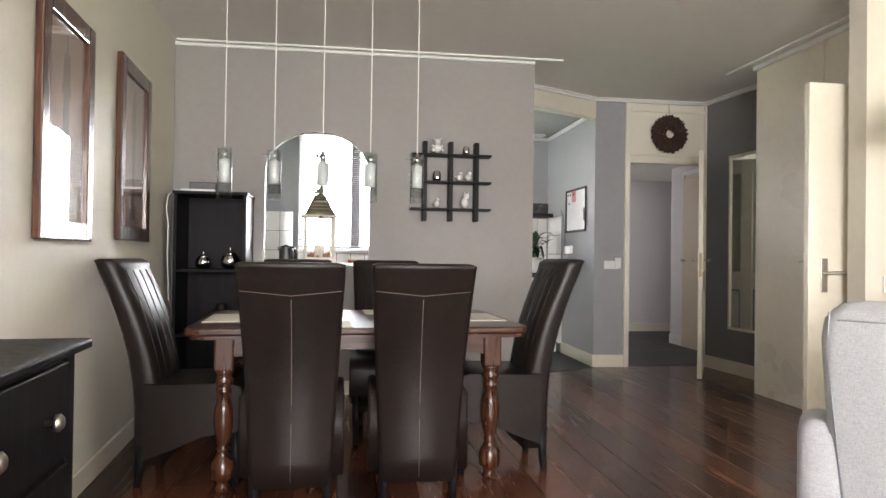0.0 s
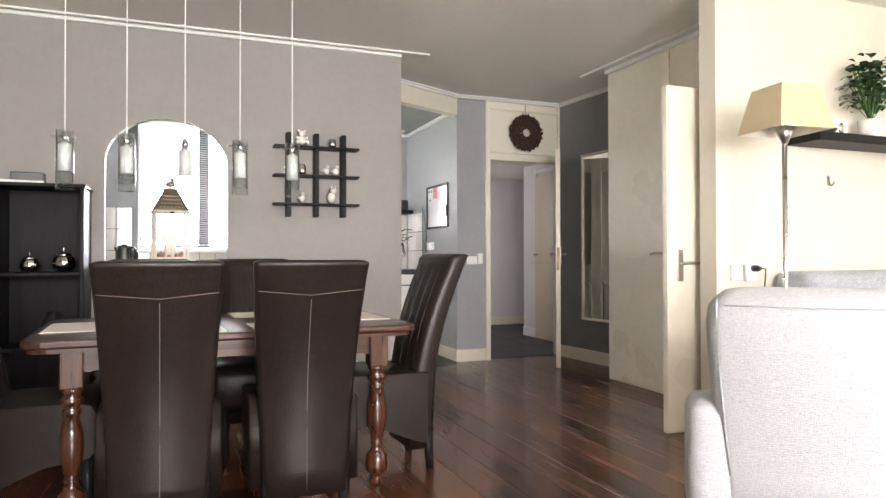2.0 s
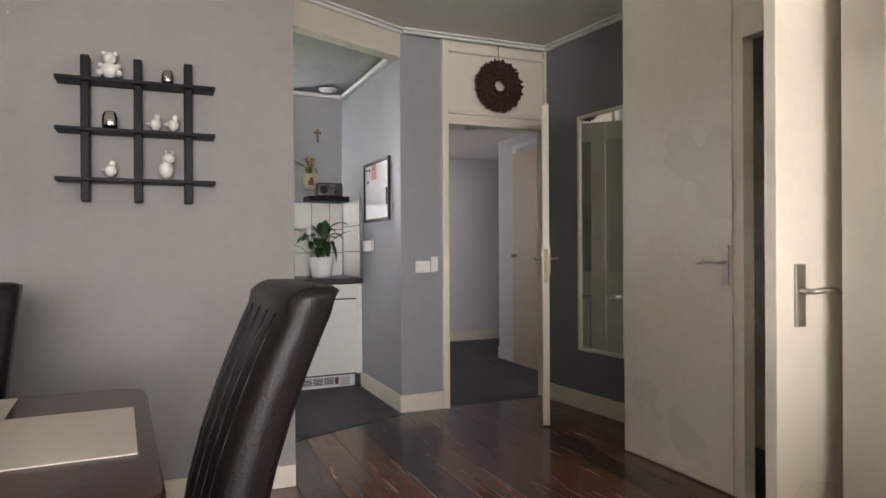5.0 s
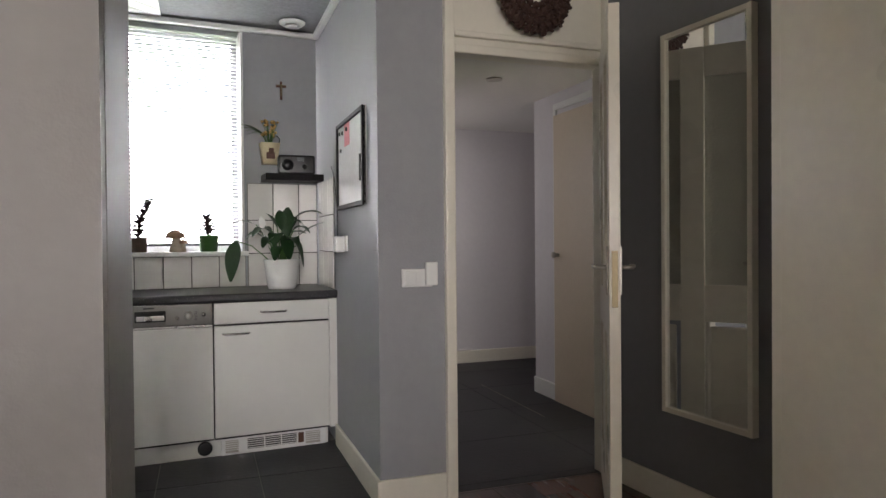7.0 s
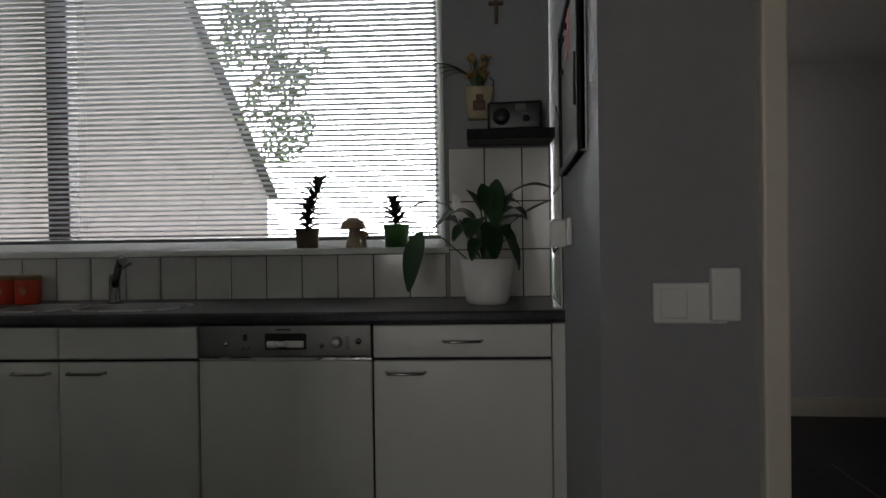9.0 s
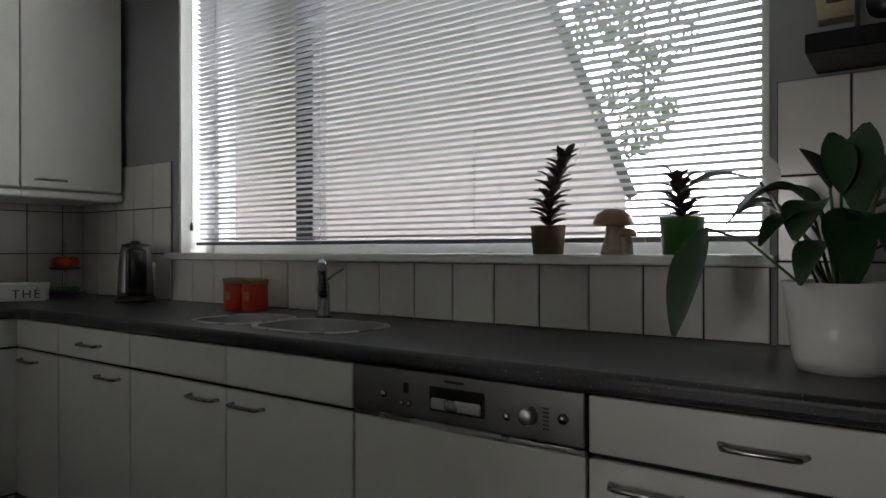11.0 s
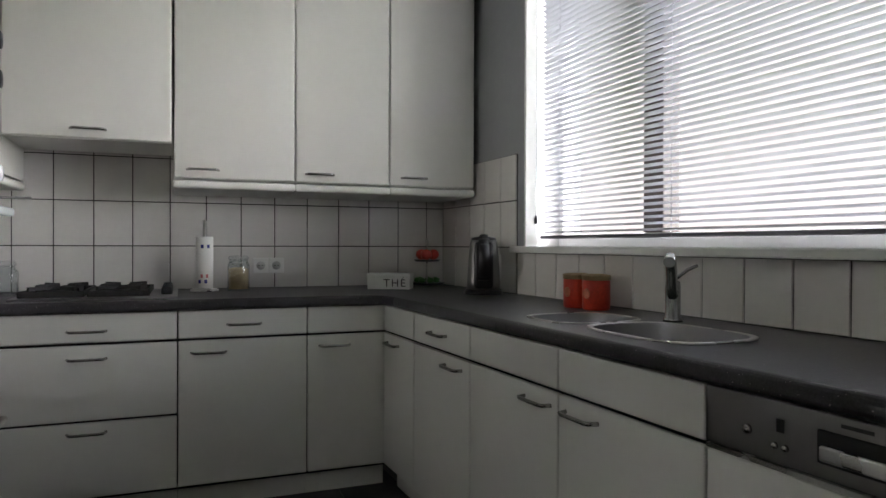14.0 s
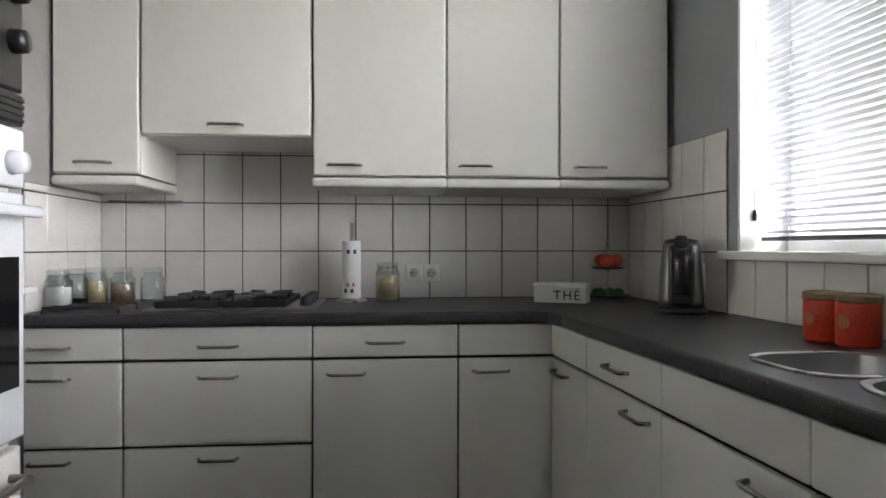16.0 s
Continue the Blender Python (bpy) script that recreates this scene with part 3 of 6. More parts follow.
def cornice(name, a, c, out=0.05, bead=0.09):
    a, c = Vector((*a, 0)), Vector((*c, 0))
    d = c - a
    m = T(a.x, a.y, 0, math.degrees(math.atan2(d.y, d.x)))
    bm = box(B(), 0, d.length, 0, out, CEIL - 0.026, CEIL, 0.006)
    box(bm, 0, d.length, bead - 0.012, bead + 0.012, CEIL - 0.012, CEIL, 0.004)
    return setting(name, bm, M_WHITE, "white plaster ceiling cornice with a thin bead", "cornice", m)


cornice("cornice_header", (3.02, 6.49), (2.134, 6.05), 0.03, 0.05)
cornice("cornice_door", (4.12, 6.47), (3.02, 6.47), 0.03, 0.05)
cornice("cornice_mirror_wall", (4.235, 5.262), (4.12, 6.47), 0.03, 0.05)
setting("cornice_dining", box(box(B(), -0.5, 2.13, 5.405, 5.43, CEIL - 0.03, CEIL, 0.006), -0.45, 2.33, 5.345, 5.375, CEIL - 0.014, CEIL, 0.005), M_WHITE, "white plaster ceiling cornice with a thin bead", "cornice")
setting("cornice_closet", box(box(B(), 3.81, 3.84, 3.62, 5.27, CEIL - 0.035, CEIL, 0.006), 3.715, 3.745, 3.50, 5.48, CEIL - 0.014, CEIL, 0.005), M_WHITE, "white plaster ceiling cornice with a thin bead", "cornice")
setting("trim_kitchen", box(B(), 2.985, 3.02, 6.6, 7.95, KCEIL - 0.035, KCEIL, 0.008), M_WHITE, "white kitchen ceiling moulding", "trim")
setting("trim_kitchen_window", box(B(), 0.62, 3.65, -0.035, 0, KCEIL - 0.03, KCEIL, 0.008), M_WHITE, "white kitchen ceiling moulding", "trim", KIT)

# ---- doors ----


def lever(parent, x, y, z, side, face):
    """Long plate with a lever; face: direction (sign) along local y; side: sign of the lever's run along local x."""
    part("handle_plate", box(B(), x - 0.02, x + 0.02, y if face > 0 else y - 0.008, y + 0.008 if face > 0 else y, z - 0.1, z + 0.075, 0.003), M_NICKEL, parent, "satin nickel handle plate")
    yy = y + face * 0.045
    part("lever", tube(B(), [(x, y, z), (x, yy, z), (x + side * 0.03, yy + face * 0.006, z + 0.003), (x + side * 0.08, yy, z + 0.002), (x + side * 0.125, yy - face * 0.004, z - 0.006)], 0.008, 10), M_NICKEL, parent, "satin nickel lever handle")


# open panelled hall door: local x runs from hinge to edge
ang = math.degrees(math.atan2(5.81 - 6.48, 3.70 - 4.10))
hall_door = thing("door_hall", T(4.095, 6.475, 0.008, ang), "cream panelled door with glazed top, standing open", "door")
L = math.hypot(4.095 - 3.70, 6.475 - 5.81)
bm = B()
for x0, x1 in ((0, 0.1), (L / 2 - 0.05, L / 2 + 0.05), (L - 0.1, L)):
    box(bm, x0, x1, -0.02, 0.02, 0, 1.93, 0.003)
for z0, z1 in ((0, 0.2), (0.74, 0.90), (1.80, 1.93)):
    for x0, x1 in ((0.1, L / 2 - 0.05), (L / 2 + 0.05, L - 0.1)):
        box(bm, x0, x1, -0.0195, 0.0195, z0, z1, 0.003)
part("leaf", bm, M_DOOR, hall_door)
for x0, x1 in ((0.1, L / 2 - 0.05), (L / 2 + 0.05, L - 0.1)):
    part("panel", box(B(), x0 + 0.02, x1 - 0.02, -0.014, 0.014, 0.22, 0.72, 0.008), M_DOOR, hall_door)
    part("glass_pane", box(B(), x0, x1, -0.004, 0.004, 0.90, 1.80), M_FROSTPANE, hall_door, "frosted glass pane")
part("lock_plate", box(B(), L, L + 0.003, -0.011, 0.011, 0.86, 1.06, 0.001), M_BRASS, hall_door, "brass lock face plate")
lever(hall_door, L - 0.055, 0.02, 1.0, -1, 1)
lever(hall_door, L - 0.055, -0.02, 1.0, -1, -1)

closet_door = thing("door_closet", T(3.835, 3.71, 0.012, 180), "cream flush closet door standing wide open", "door")
part("leaf", box(B(), 0, 0.72, -0.02, 0.02, 0, 1.93, 0.003), M_DOOR, closet_door)
lever(closet_door, 0.72 - 0.085, 0.02, 0.94, -1, 1)
closet2 = thing("door_closet_shut", T(3.84, 4.52, 0.01, 90), "cream flush full-height closet door, shut", "door")
part("leaf", box(B(), 0, 0.70, 0.002, 0.012, 0, 2.44, 0.003), M_DOOR, closet2)
lever(closet2, 0.035, 0.012, 1.0, 1, 1)
hd = thing("door_hall_room", T(4.62, 7.27, 0.006, 90), "beige flush hall door, shut", "door")
part("leaf", box(B(), 0, 0.56, -0.01, 0.03, 0, 1.945, 0.003), M_HALLDOOR, hd)
part("architrave", box(B(), 0.56, 0.60, -0.01, 0.012, 0, 1.985, 0.003), M_WHITE, hd)
part("architrave", box(B(), -0.03, 0.0, -0.01, 0.012, 0, 1.985, 0.003), M_WHITE, hd)
part("architrave", box(B(), -0.03, 0.60, -0.011, 0.011, 1.985, 2.03, 0.003), M_WHITE, hd)
part("handle", lathe(B(), [(0.012, 0), (0.012, 0.02), (0.02, 0.03), (0.02, 0.045), (0, 0.05)], 14, pose(0.5, 0.03, 1.0, -90)), M_NICKEL, hd, "small round nickel knob")

# ---- kitchen window with blind ----
kw = setting("window_kitchen", box(B(), 0.85, 3.22, 0.17, 0.23, 1.05, 1.11, 0.004), M_WHITE, "wide kitchen window with a dark mullion", "window", KIT)
part("frame_head", box(B(), 0.85, 3.22, 0.17, 0.23, 2.33, 2.375, 0.004), M_WHITE, kw)
part("frame_side", box(B(), 0.85, 0.90, 0.17, 0.23, 1.11, 2.33, 0.004), M_WHITE, kw)
part("frame_side", box(B(), 3.17, 3.22, 0.17, 0.23, 1.11, 2.33, 0.004), M_WHITE, kw)
part("mullion", box(B(), 1.42, 1.52, 0.16, 0.24, 1.11, 2.33, 0.004), M_FRAMEDK, kw, "dark brown window mullion")
for x0, x1 in ((0.90, 1.42), (1.52, 3.17)):
    pane = part("pane", box(B(), x0, x1, 0.195, 0.203, 1.11, 2.33), M_PANE, kw)
    pane.visible_shadow = False
part("reveal", box(B(), 0.852, 0.866, 0.0, 0.17, 1.05, 2.37), M_WHITE, kw)
part("reveal", box(B(), 3.204, 3.218, 0.0, 0.17, 1.05, 2.37), M_WHITE, kw)
setting("window_sill", box(B(), 0.80, 3.235, -0.045, 0.17, 1.03, 1.058, 0.006), M_WHITE, "white painted kitchen window sill", "sill", KIT)
blind = thing("venetian_blind", KIT @ T(0, 0.08, 0), "white aluminium venetian blind, lowered with open slats", "blind")
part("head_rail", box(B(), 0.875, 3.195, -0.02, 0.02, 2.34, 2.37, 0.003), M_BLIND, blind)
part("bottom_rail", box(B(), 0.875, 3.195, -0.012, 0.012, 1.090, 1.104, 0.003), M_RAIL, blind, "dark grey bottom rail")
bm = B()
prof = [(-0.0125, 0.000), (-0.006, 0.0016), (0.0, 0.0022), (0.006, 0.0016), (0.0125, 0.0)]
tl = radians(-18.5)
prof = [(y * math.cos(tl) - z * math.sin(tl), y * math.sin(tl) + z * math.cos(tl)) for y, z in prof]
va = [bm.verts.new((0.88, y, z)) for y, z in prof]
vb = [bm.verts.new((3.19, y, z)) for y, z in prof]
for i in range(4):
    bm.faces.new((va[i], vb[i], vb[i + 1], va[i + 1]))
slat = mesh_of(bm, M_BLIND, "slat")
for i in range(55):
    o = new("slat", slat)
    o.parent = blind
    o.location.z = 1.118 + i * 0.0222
for u in (1.02, 1.66, 2.35, 2.9):
    part("ladder_cord", box(B(), u - 0.001, u + 0.001, -0.0135, -0.0125, 1.09, 2.34), M_BLIND, blind)
part("pull_cord", tube(B(), [(0.872, -0.03, 2.34), (0.872, -0.03, 1.5), (0.872, -0.032, 1.19)], 0.0012, 5), M_BLIND, blind)
part("cord_weight", lathe(B(), [(0, 1.155), (0.006, 1.157), (0.007, 1.175), (0.003, 1.192), (0, 1.193)], 12, T(0.872, -0.032)), M_BLACK, blind, "small black cord weight")

setting("backdrop", box(B(), -70, 70, 58, 58.2, -0.3, 60), glow("bright_overcast_sky", (0.95, 0.97, 1.0), 12.0), "bright white overcast sky beyond the gardens", "backdrop")

# outside: neighbouring gable, tree
nb = thing("neighbour_house", T(-1.5, 16.0, -0.25), "pale brick neighbouring house with a sloping gable", "house")
bm = B()
q = [(-16, 0), (0.25, 0), (0.25, 2.2), (-2.85, 9.5), (-16, 9.5)]
lo = [bm.verts.new((x, 0, z)) for x, z in q]
hi = [bm.verts.new((x - 6, 7, z)) for x, z in q]
bm.faces.new(lo)
bm.faces.new(hi[::-1])
for i in range(5):
    bm.faces.new((lo[i], hi[i], hi[(i + 1) % 5], lo[(i + 1) % 5]))
part("wall", bm, M_BRICKFAR, nb)
bm = B()
tube(bm, [(0.38, -0.06, 2.1), (-2.85, -0.06, 9.7)], 0.09, 6)
part("roof_edge", bm, M_ROOF, nb)


def leafy_crown(bm, c, r, n, size):
    for _ in range(n):
        d = Vector((random.gauss(0, 1), random.gauss(0, 1), random.gauss(0, 1))).normalized() * r * random.uniform(0.35, 1) ** 0.6
        p = Vector(c) + Vector((d.x, d.y, d.z * 1.15)) + Vector((math.sin(d.z * 3) * 0.2, 0, 0))
        a = Vector((random.gauss(0, 1), random.gauss(0, 1), random.gauss(0, 1))).normalized()
        b2 = a.orthogonal().normalized()
        s = size * random.uniform(0.6, 1.3)
        bm.faces.new([bm.verts.new(p + a * s), bm.verts.new(p + b2 * s * 0.55), bm.verts.new(p - a * s), bm.verts.new(p - b2 * s * 0.55)])
    return bm


tree = thing("tree", T(-0.7, 15.0, -0.25), "leafy green garden tree behind the window", "tree")
part("trunk", tube(B(), [(-1.5, 0, 0), (-1.45, 0, 1.2), (-1.1, 0, 2.3), (-0.4, 0, 3.3), (-0.1, 0, 4.2), (0, 0, 5.5)], 0.014, 8), M_BARK, tree)
bm = B()
for i in range(6):
    a = i * 1.05
    tube(bm, [(-0.3 + 0.05 * i, 0, 3.4 + 0.15 * i), (0.25 * math.cos(a), 0.3 * math.sin(a), 3.9 + 0.25 * i), (0.45 * math.cos(a), 0.6 * math.sin(a), 4.4 + 0.3 * i)], 0.01, 5)
part("limbs", bm, M_BARK, tree)
bm = B()
for cx, cz, r in ((-0.15, 3.7, 0.5), (0.2, 4.3, 0.6), (-0.1, 5.0, 0.65), (0.15, 5.8, 0.7), (0.1, 3.0, 0.4), (-0.3, 4.4, 0.45), (0.0, 6.5, 0.6)):
    leafy_crown(bm, (cx, random.uniform(-0.4, 0.4), cz), r, 420, 0.055)
part("crown", bm, M_FOLIAGE, tree)

# ---- dining corner ----


def back_y(z):
    """How far the chair back leans outwards at height z."""
    k = max(0.0, (z - 0.35) / 0.62)
    return -0.165 * k ** 1.8


def dining_chair(m, label, n_channels=4):
    ch = thing("dining_chair", m, label, "chair", "chairs round the dining table")
    zs = [0.10, 0.2, 0.32, 0.45, 0.56, 0.66, 0.75, 0.83, 0.89, 0.93]
    rings = []
    for z in zs:
        w = 0.155 + 0.045 * (z - 0.1) / 0.83
        t = 0.12 - 0.03 * (z - 0.1) / 0.83
        y, d = back_y(z), 0.018
        rings.append([(-w + d, y, z), (w - d, y, z), (w, y + d, z), (w, y + t - d, z), (w - d, y + t, z), (-w + d, y + t, z), (-w, y + t - d, z), (-w, y + d, z)])
    w = 0.2
    y0 = back_y(0.93)
    for a in (25, 70):
        oz = 0.945 + 0.03 * math.sin(radians(a))
        ya, yb = y0 - 0.018 * math.sin(radians(a)), y0 + 0.09 - 0.085 * (a / 150) ** 1.5
        rings.append([(-w + 0.018, ya, oz), (w - 0.018, ya, oz), (w, ya + 0.006, oz), (w, yb - 0.006, oz + 0.002), (w - 0.018, yb, oz + 0.002), (-w + 0.018, yb, oz + 0.002), (-w, yb - 0.006, oz + 0.002), (-w, ya + 0.006, oz)])
    rings.append([(-w + 0.03, y0 - 0.006, 0.981), (w - 0.03, y0 - 0.006, 0.981), (w - 0.018, y0, 0.98), (w - 0.018, y0 + 0.04, 0.981), (w - 0.03, y0 + 0.046, 0.982), (-w + 0.03, y0 + 0.046, 0.982), (-w + 0.018, y0 + 0.04, 0.981), (-w + 0.018, y0, 0.98)])
    back = part("backrest", loft(B(), rings), M_LEATHER, ch)
    # seat cushion with a skirt that sweeps down to the back legs
    side = [(0.05, 0.13), (0.16, 0.17), (0.30, 0.23), (0.44, 0.25), (0.47, 0.28), (0.475, 0.40), (0.455, 0.445), (0.40, 0.46), (0.05, 0.45)]
    rg = []
    for x, s in ((-0.205, 0.985), (-0.195, 1.0), (0.195, 1.0), (0.205, 0.985)):
        rg.append([(x, 0.25 + (y - 0.25) * s, 0.3 + (z - 0.3) * s) for y, z in side])
    part("seat", loft(B(), rg), M_LEATHER, ch)
    for x in (-0.14, 0.14):
        part("leg", loft(B(), [[(x + sx * k, 0.035 + sy * k - (0.02 if z < 0.05 else 0), z) for sx, sy in ((-1, -1), (1, -1), (1, 1), (-1, 1))] for z, k in ((0, 0.013), (0.19, 0.02))]), M_BLACKWOOD, ch)
        part("leg", loft(B(), [[(x * 1.2 + sx * k, 0.43 + sy * k, z) for sx, sy in ((-1, -1), (1, -1), (1, 1), (-1, 1))] for z, k in ((0, 0.014), (0.27, 0.021))]), M_BLACKWOOD, ch)
    st = B()
    tube(st, [(0, back_y(z) - 0.0005, z) for z in [0.12 + 0.06 * i for i in range(13)]], 0.0014, 5)
    tube(st, [(x, back_y(0.855 + 0.018 * abs(x) / 0.18) - 0.0005, 0.855 + 0.018 * abs(x) / 0.18) for x in (-0.186, -0.12, -0.06, 0, 0.06, 0.12, 0.186)], 0.0014, 5)
    part("stitching", st, M_STITCH, back, "pale seam stitching")
    inner = B()
    for x in (-0.12, -0.04, 0.04, 0.12):
        tube(inner, [(x, back_y(z) + 0.1195 - 0.03 * (z - 0.1) / 0.83, z) for z in (0.47, 0.6, 0.7, 0.8, 0.88, 0.93)], 0.0035, 5)
    part("channel_seams", inner, M_LEATHER, back, "stitched vertical channels")
    return ch


LBL = "dark brown leather dining chair"
dining_chair(T(0.55, 3.19, 0, 1), LBL + ", pale back seams, tucked at the table")
dining_chair(T(1.055, 3.22, 0, -1), LBL + ", pale back seams, tucked at the table")
dining_chair(T(1.71, 3.79, 0, 93) @ Matrix.Diagonal((1, 1, 1.025, 1)), LBL + " at the table end by the kitchen")
dining_chair(T(-0.13, 3.70, 0, -93), LBL + " at the table end by the wall")
dining_chair(T(0.46, 4.56, 0, 182), LBL + " under the arched hatch")
dining_chair(T(0.985, 4.56, 0, 179), LBL + " before the grey wall")

table = thing("dining_table", T(0.81, 3.88, 0, 3), "red-brown wooden dining table with turned legs", "table")
rim = []
for sx, sy, a0 in ((1, 1, 0), (-1, 1, 90), (-1, -1, 180), (1, -1, 270)):
    for k in range(5):
        a = radians(a0 + k * 22.5)
        rim.append((sx * 0.675 + 0.07 * math.cos(a), sy * 0.40 + 0.07 * math.sin(a)))
bm = prism(B(), rim, 0.668, 0.70)
bmesh.ops.bevel(bm, geom=[e for e in bm.edges if abs(e.verts[0].co.z - e.verts[1].co.z) < 1e-4], offset=0.01, segments=3, profile=0.5, affect="EDGES")
prism(bm, [(x * 0.975, y * 0.965) for x, y in rim], 0.652, 0.6685)
part("tabletop", bm, M_TABLE, table)


def apron(L, h=0.085):
    """Rail with a cut-out lower edge."""
    pts = []
    for i in range(13):
        x = -L / 2 + L * i / 12
        k = abs(x) / (L / 2)
        pts.append((x, 0.652 - h + (0.03 if k < 0.75 else 0.03 * (1 - (k - 0.75) / 0.25) ** 2)))
    bm = B()
    up = [(x, 0.652) for x, _ in pts]
    loop = pts + up[::-1]
    a = [bm.verts.new((x, -0.011, z)) for x, z in loop]
    c = [bm.verts.new((x, 0.011, z)) for x, z in loop]
    n = len(loop)
    for i in range(12):
        bm.faces.new((a[i], a[i + 1], a[n - 2 - i], a[n - 1 - i]))
        bm.faces.new((c[i + 1], c[i], c[n - 1 - i], c[n - 2 - i]))
    for i in range(n):
        bm.faces.new((a[i], c[i], c[(i + 1) % n], a[(i + 1) % n]))
    return bm


for y in (-0.37, 0.37):
    o = part("apron", apron(1.13), M_TABLE, table)
    o.location.y = y
for x in (-0.585, 0.585):
    o = part("apron", apron(0.70), M_TABLE, table)
    o.matrix_basis = T(x, 0, 0, 90)
LEGP = [(0.0, 0.0), (0.024, 0.0), (0.036, 0.012), (0.026, 0.032), (0.03, 0.05), (0.046, 0.06), (0.05, 0.09), (0.046, 0.13), (0.03, 0.15), (0.022, 0.17), (0.030, 0.18), (0.022, 0.19), (0.028, 0.21), (0.040, 0.27), (0.043, 0.31), (0.038, 0.36), (0.026, 0.41), (0.034, 0.42), (0.034, 0.435), (0.024, 0.445), (0.040, 0.462), (0.040, 0.475), (0.028, 0.49), (0.040, 0.505), (0.040, 0.518)]
for x in (-0.585, 0.585):
    for y in (-0.37, 0.37):
        bm = lathe(B(), LEGP, 18, T(x, y))
        box(bm, x - 0.04, x + 0.04, y - 0.04, y + 0.04, 0.515, 0.652, 0.006)
        part("leg", bm, M_LEGWOOD, table)
for x, y, r in ((-0.57, 0, 90), (0.57, 0, 90), (-0.25, -0.3, 0), (0.26, -0.3, 0), (-0.27, 0.3, 0), (0.25, 0.3, 0)):
    w, d = 0.2, 0.14
    bm = box(B(), -w, w, -d, d, 0, 0.003, 0.001)
    solid("placemat", bm, M_LINEN, table.matrix_basis @ T(x, y, 0.7005, r), "cream linen placemat lying on the dining table", "placemat", "placemats on the table")

# pendant lamp with five glass cylinders
pend = thing("pendant_lamp", T(0.0, 3.81, 0), "five-light pendant with clear glass cylinders on thin cables", "pendant lamp")
part("ceiling_bar", box(B(), 0.1, 1.16, -0.03, 0.03, CEIL - 0.03, CEIL, 0.004), M_STEEL, pend, "brushed steel ceiling bar")
for i in range(5):
    x = 0.17 + i * 0.2295
    g = part("glass_cylinder", lathe(B(), [(0.034, 1.27), (0.034, 1.512), (0.0315, 1.512), (0.0315, 1.30), (0.0, 1.298), (0.0, 1.27)], 24, T(x, 0)), M_GLASS, pend, "clear glass cylinder shade")
    part("frosted_insert", lathe(B(), [(0.026, 1.345), (0.026, 1.455), (0.0, 1.456)], 20, T(x, 0)), M_FROST, g, "frosted glass inner shade")
    part("socket", lathe(B(), [(0.0, 1.456), (0.014, 1.457), (0.014, 1.49), (0.006, 1.51), (0.0, 1.512)], 14, T(x, 0)), M_CHROME, g, "chrome lamp socket")
    part("cross_pin", tube(B(), [(x - 0.052, 0, 1.487), (x + 0.036, 0, 1.487)], 0.0025, 6), M_CHROME, g)
    part("cable", tube(B(), [(x, 0, 1.51), (x, 0, CEIL - 0.02)], 0.0028, 6), M_PLASTIC, pend, "thin pale cable")

# wall rack with figurines
rack = thing("wall_rack", T(0, 5.43, 0), "black wooden crossed wall rack holding small figurines", "wall shelf")
for x in (1.297, 1.488, 1.68):
    part("upright", box(B(), x - 0.016, x + 0.016, -0.085, -0.002, 1.27, 1.85, 0.003), M_BLACKWOOD, rack)
for z in (1.355, 1.552, 1.75):
    part("shelf", box(B(), 1.194, 1.784, -0.118, -0.003, z - 0.007, z + 0.007, 0.002), M_BLACKWOOD, rack)


def figurine(name, x, z, k, material, label, kind):
    bm = B()
    if kind == "bird":
        ball(bm, (0, 0, 0.028), 0.026, 2, (1, 0.9, 1.05))
        ball(bm, (0.008, -0.01, 0.058), 0.016, 2)
        ball(bm, (-0.022, 0, 0.03), 0.012, 1, (1.6, 0.7, 0.6))
    elif kind == "owl":
        ball(bm, (0, 0, 0.045), 0.042, 2, (0.85, 0.7, 1.1))
        ball(bm, (0.012, -0.008, 0.1), 0.03, 2, (1, 0.85, 0.9))
        ball(bm, (0.0, -0.01, 0.128), 0.008, 1, (0.7, 0.7, 1.6))
        ball(bm, (0.03, -0.01, 0.128), 0.008, 1, (0.7, 0.7, 1.6))
    elif kind == "bear":
        ball(bm, (0, 0, 0.035), 0.034, 2, (1, 0.8, 1))
        ball(bm, (0, -0.01, 0.08), 0.026, 2)
        for s in (-1, 1):
            ball(bm, (s * 0.022, 0, 0.102), 0.011, 1)
            ball(bm, (s * 0.034, -0.02, 0.02), 0.016, 1)
            ball(bm, (s * 0.032, -0.01, 0.05), 0.013, 1)
    else:
        lathe(bm, [(0.0, 0), (0.024, 0), (0.027, 0.01), (0.026, 0.045), (0.02, 0.052), (0.022, 0.056), (0.018, 0.06), (0, 0.06)], 18)
    bmesh.ops.scale(bm, vec=(k, k, k), verts=bm.verts[:])
    solid(name, bm, material, T(x, 5.36, z + 0.0065), label, "figurine", "figurines on the wall rack")


figurine("bear_figurine", 1.385, 1.757, 1.0, M_PORCELAIN, "white and silver ceramic bear on the rack", "bear")
figurine("tealight_holder", 1.60, 1.757, 0.9, M_SILVER, "small silver tealight holder on the rack", "cup")
figurine("lidded_jar", 1.385, 1.559, 1.1, M_SILVER, "small silver lidded jar on the rack", "cup")
figurine("bird_figurine", 1.552, 1.559, 0.95, M_PORCELAIN, "small white ceramic bird on the rack", "bird")
figurine("bird_figurine", 1.620, 1.559, 0.95, M_PORCELAIN, "small white ceramic bird on the rack", "bird")
figurine("bird_figurine", 1.385, 1.362, 0.95, M_PORCELAIN, "small white ceramic bird on the rack", "bird")
figurine("owl_figurine", 1.592, 1.362, 0.85, M_PORCELAIN, "white and silver ceramic owl on the rack", "owl")

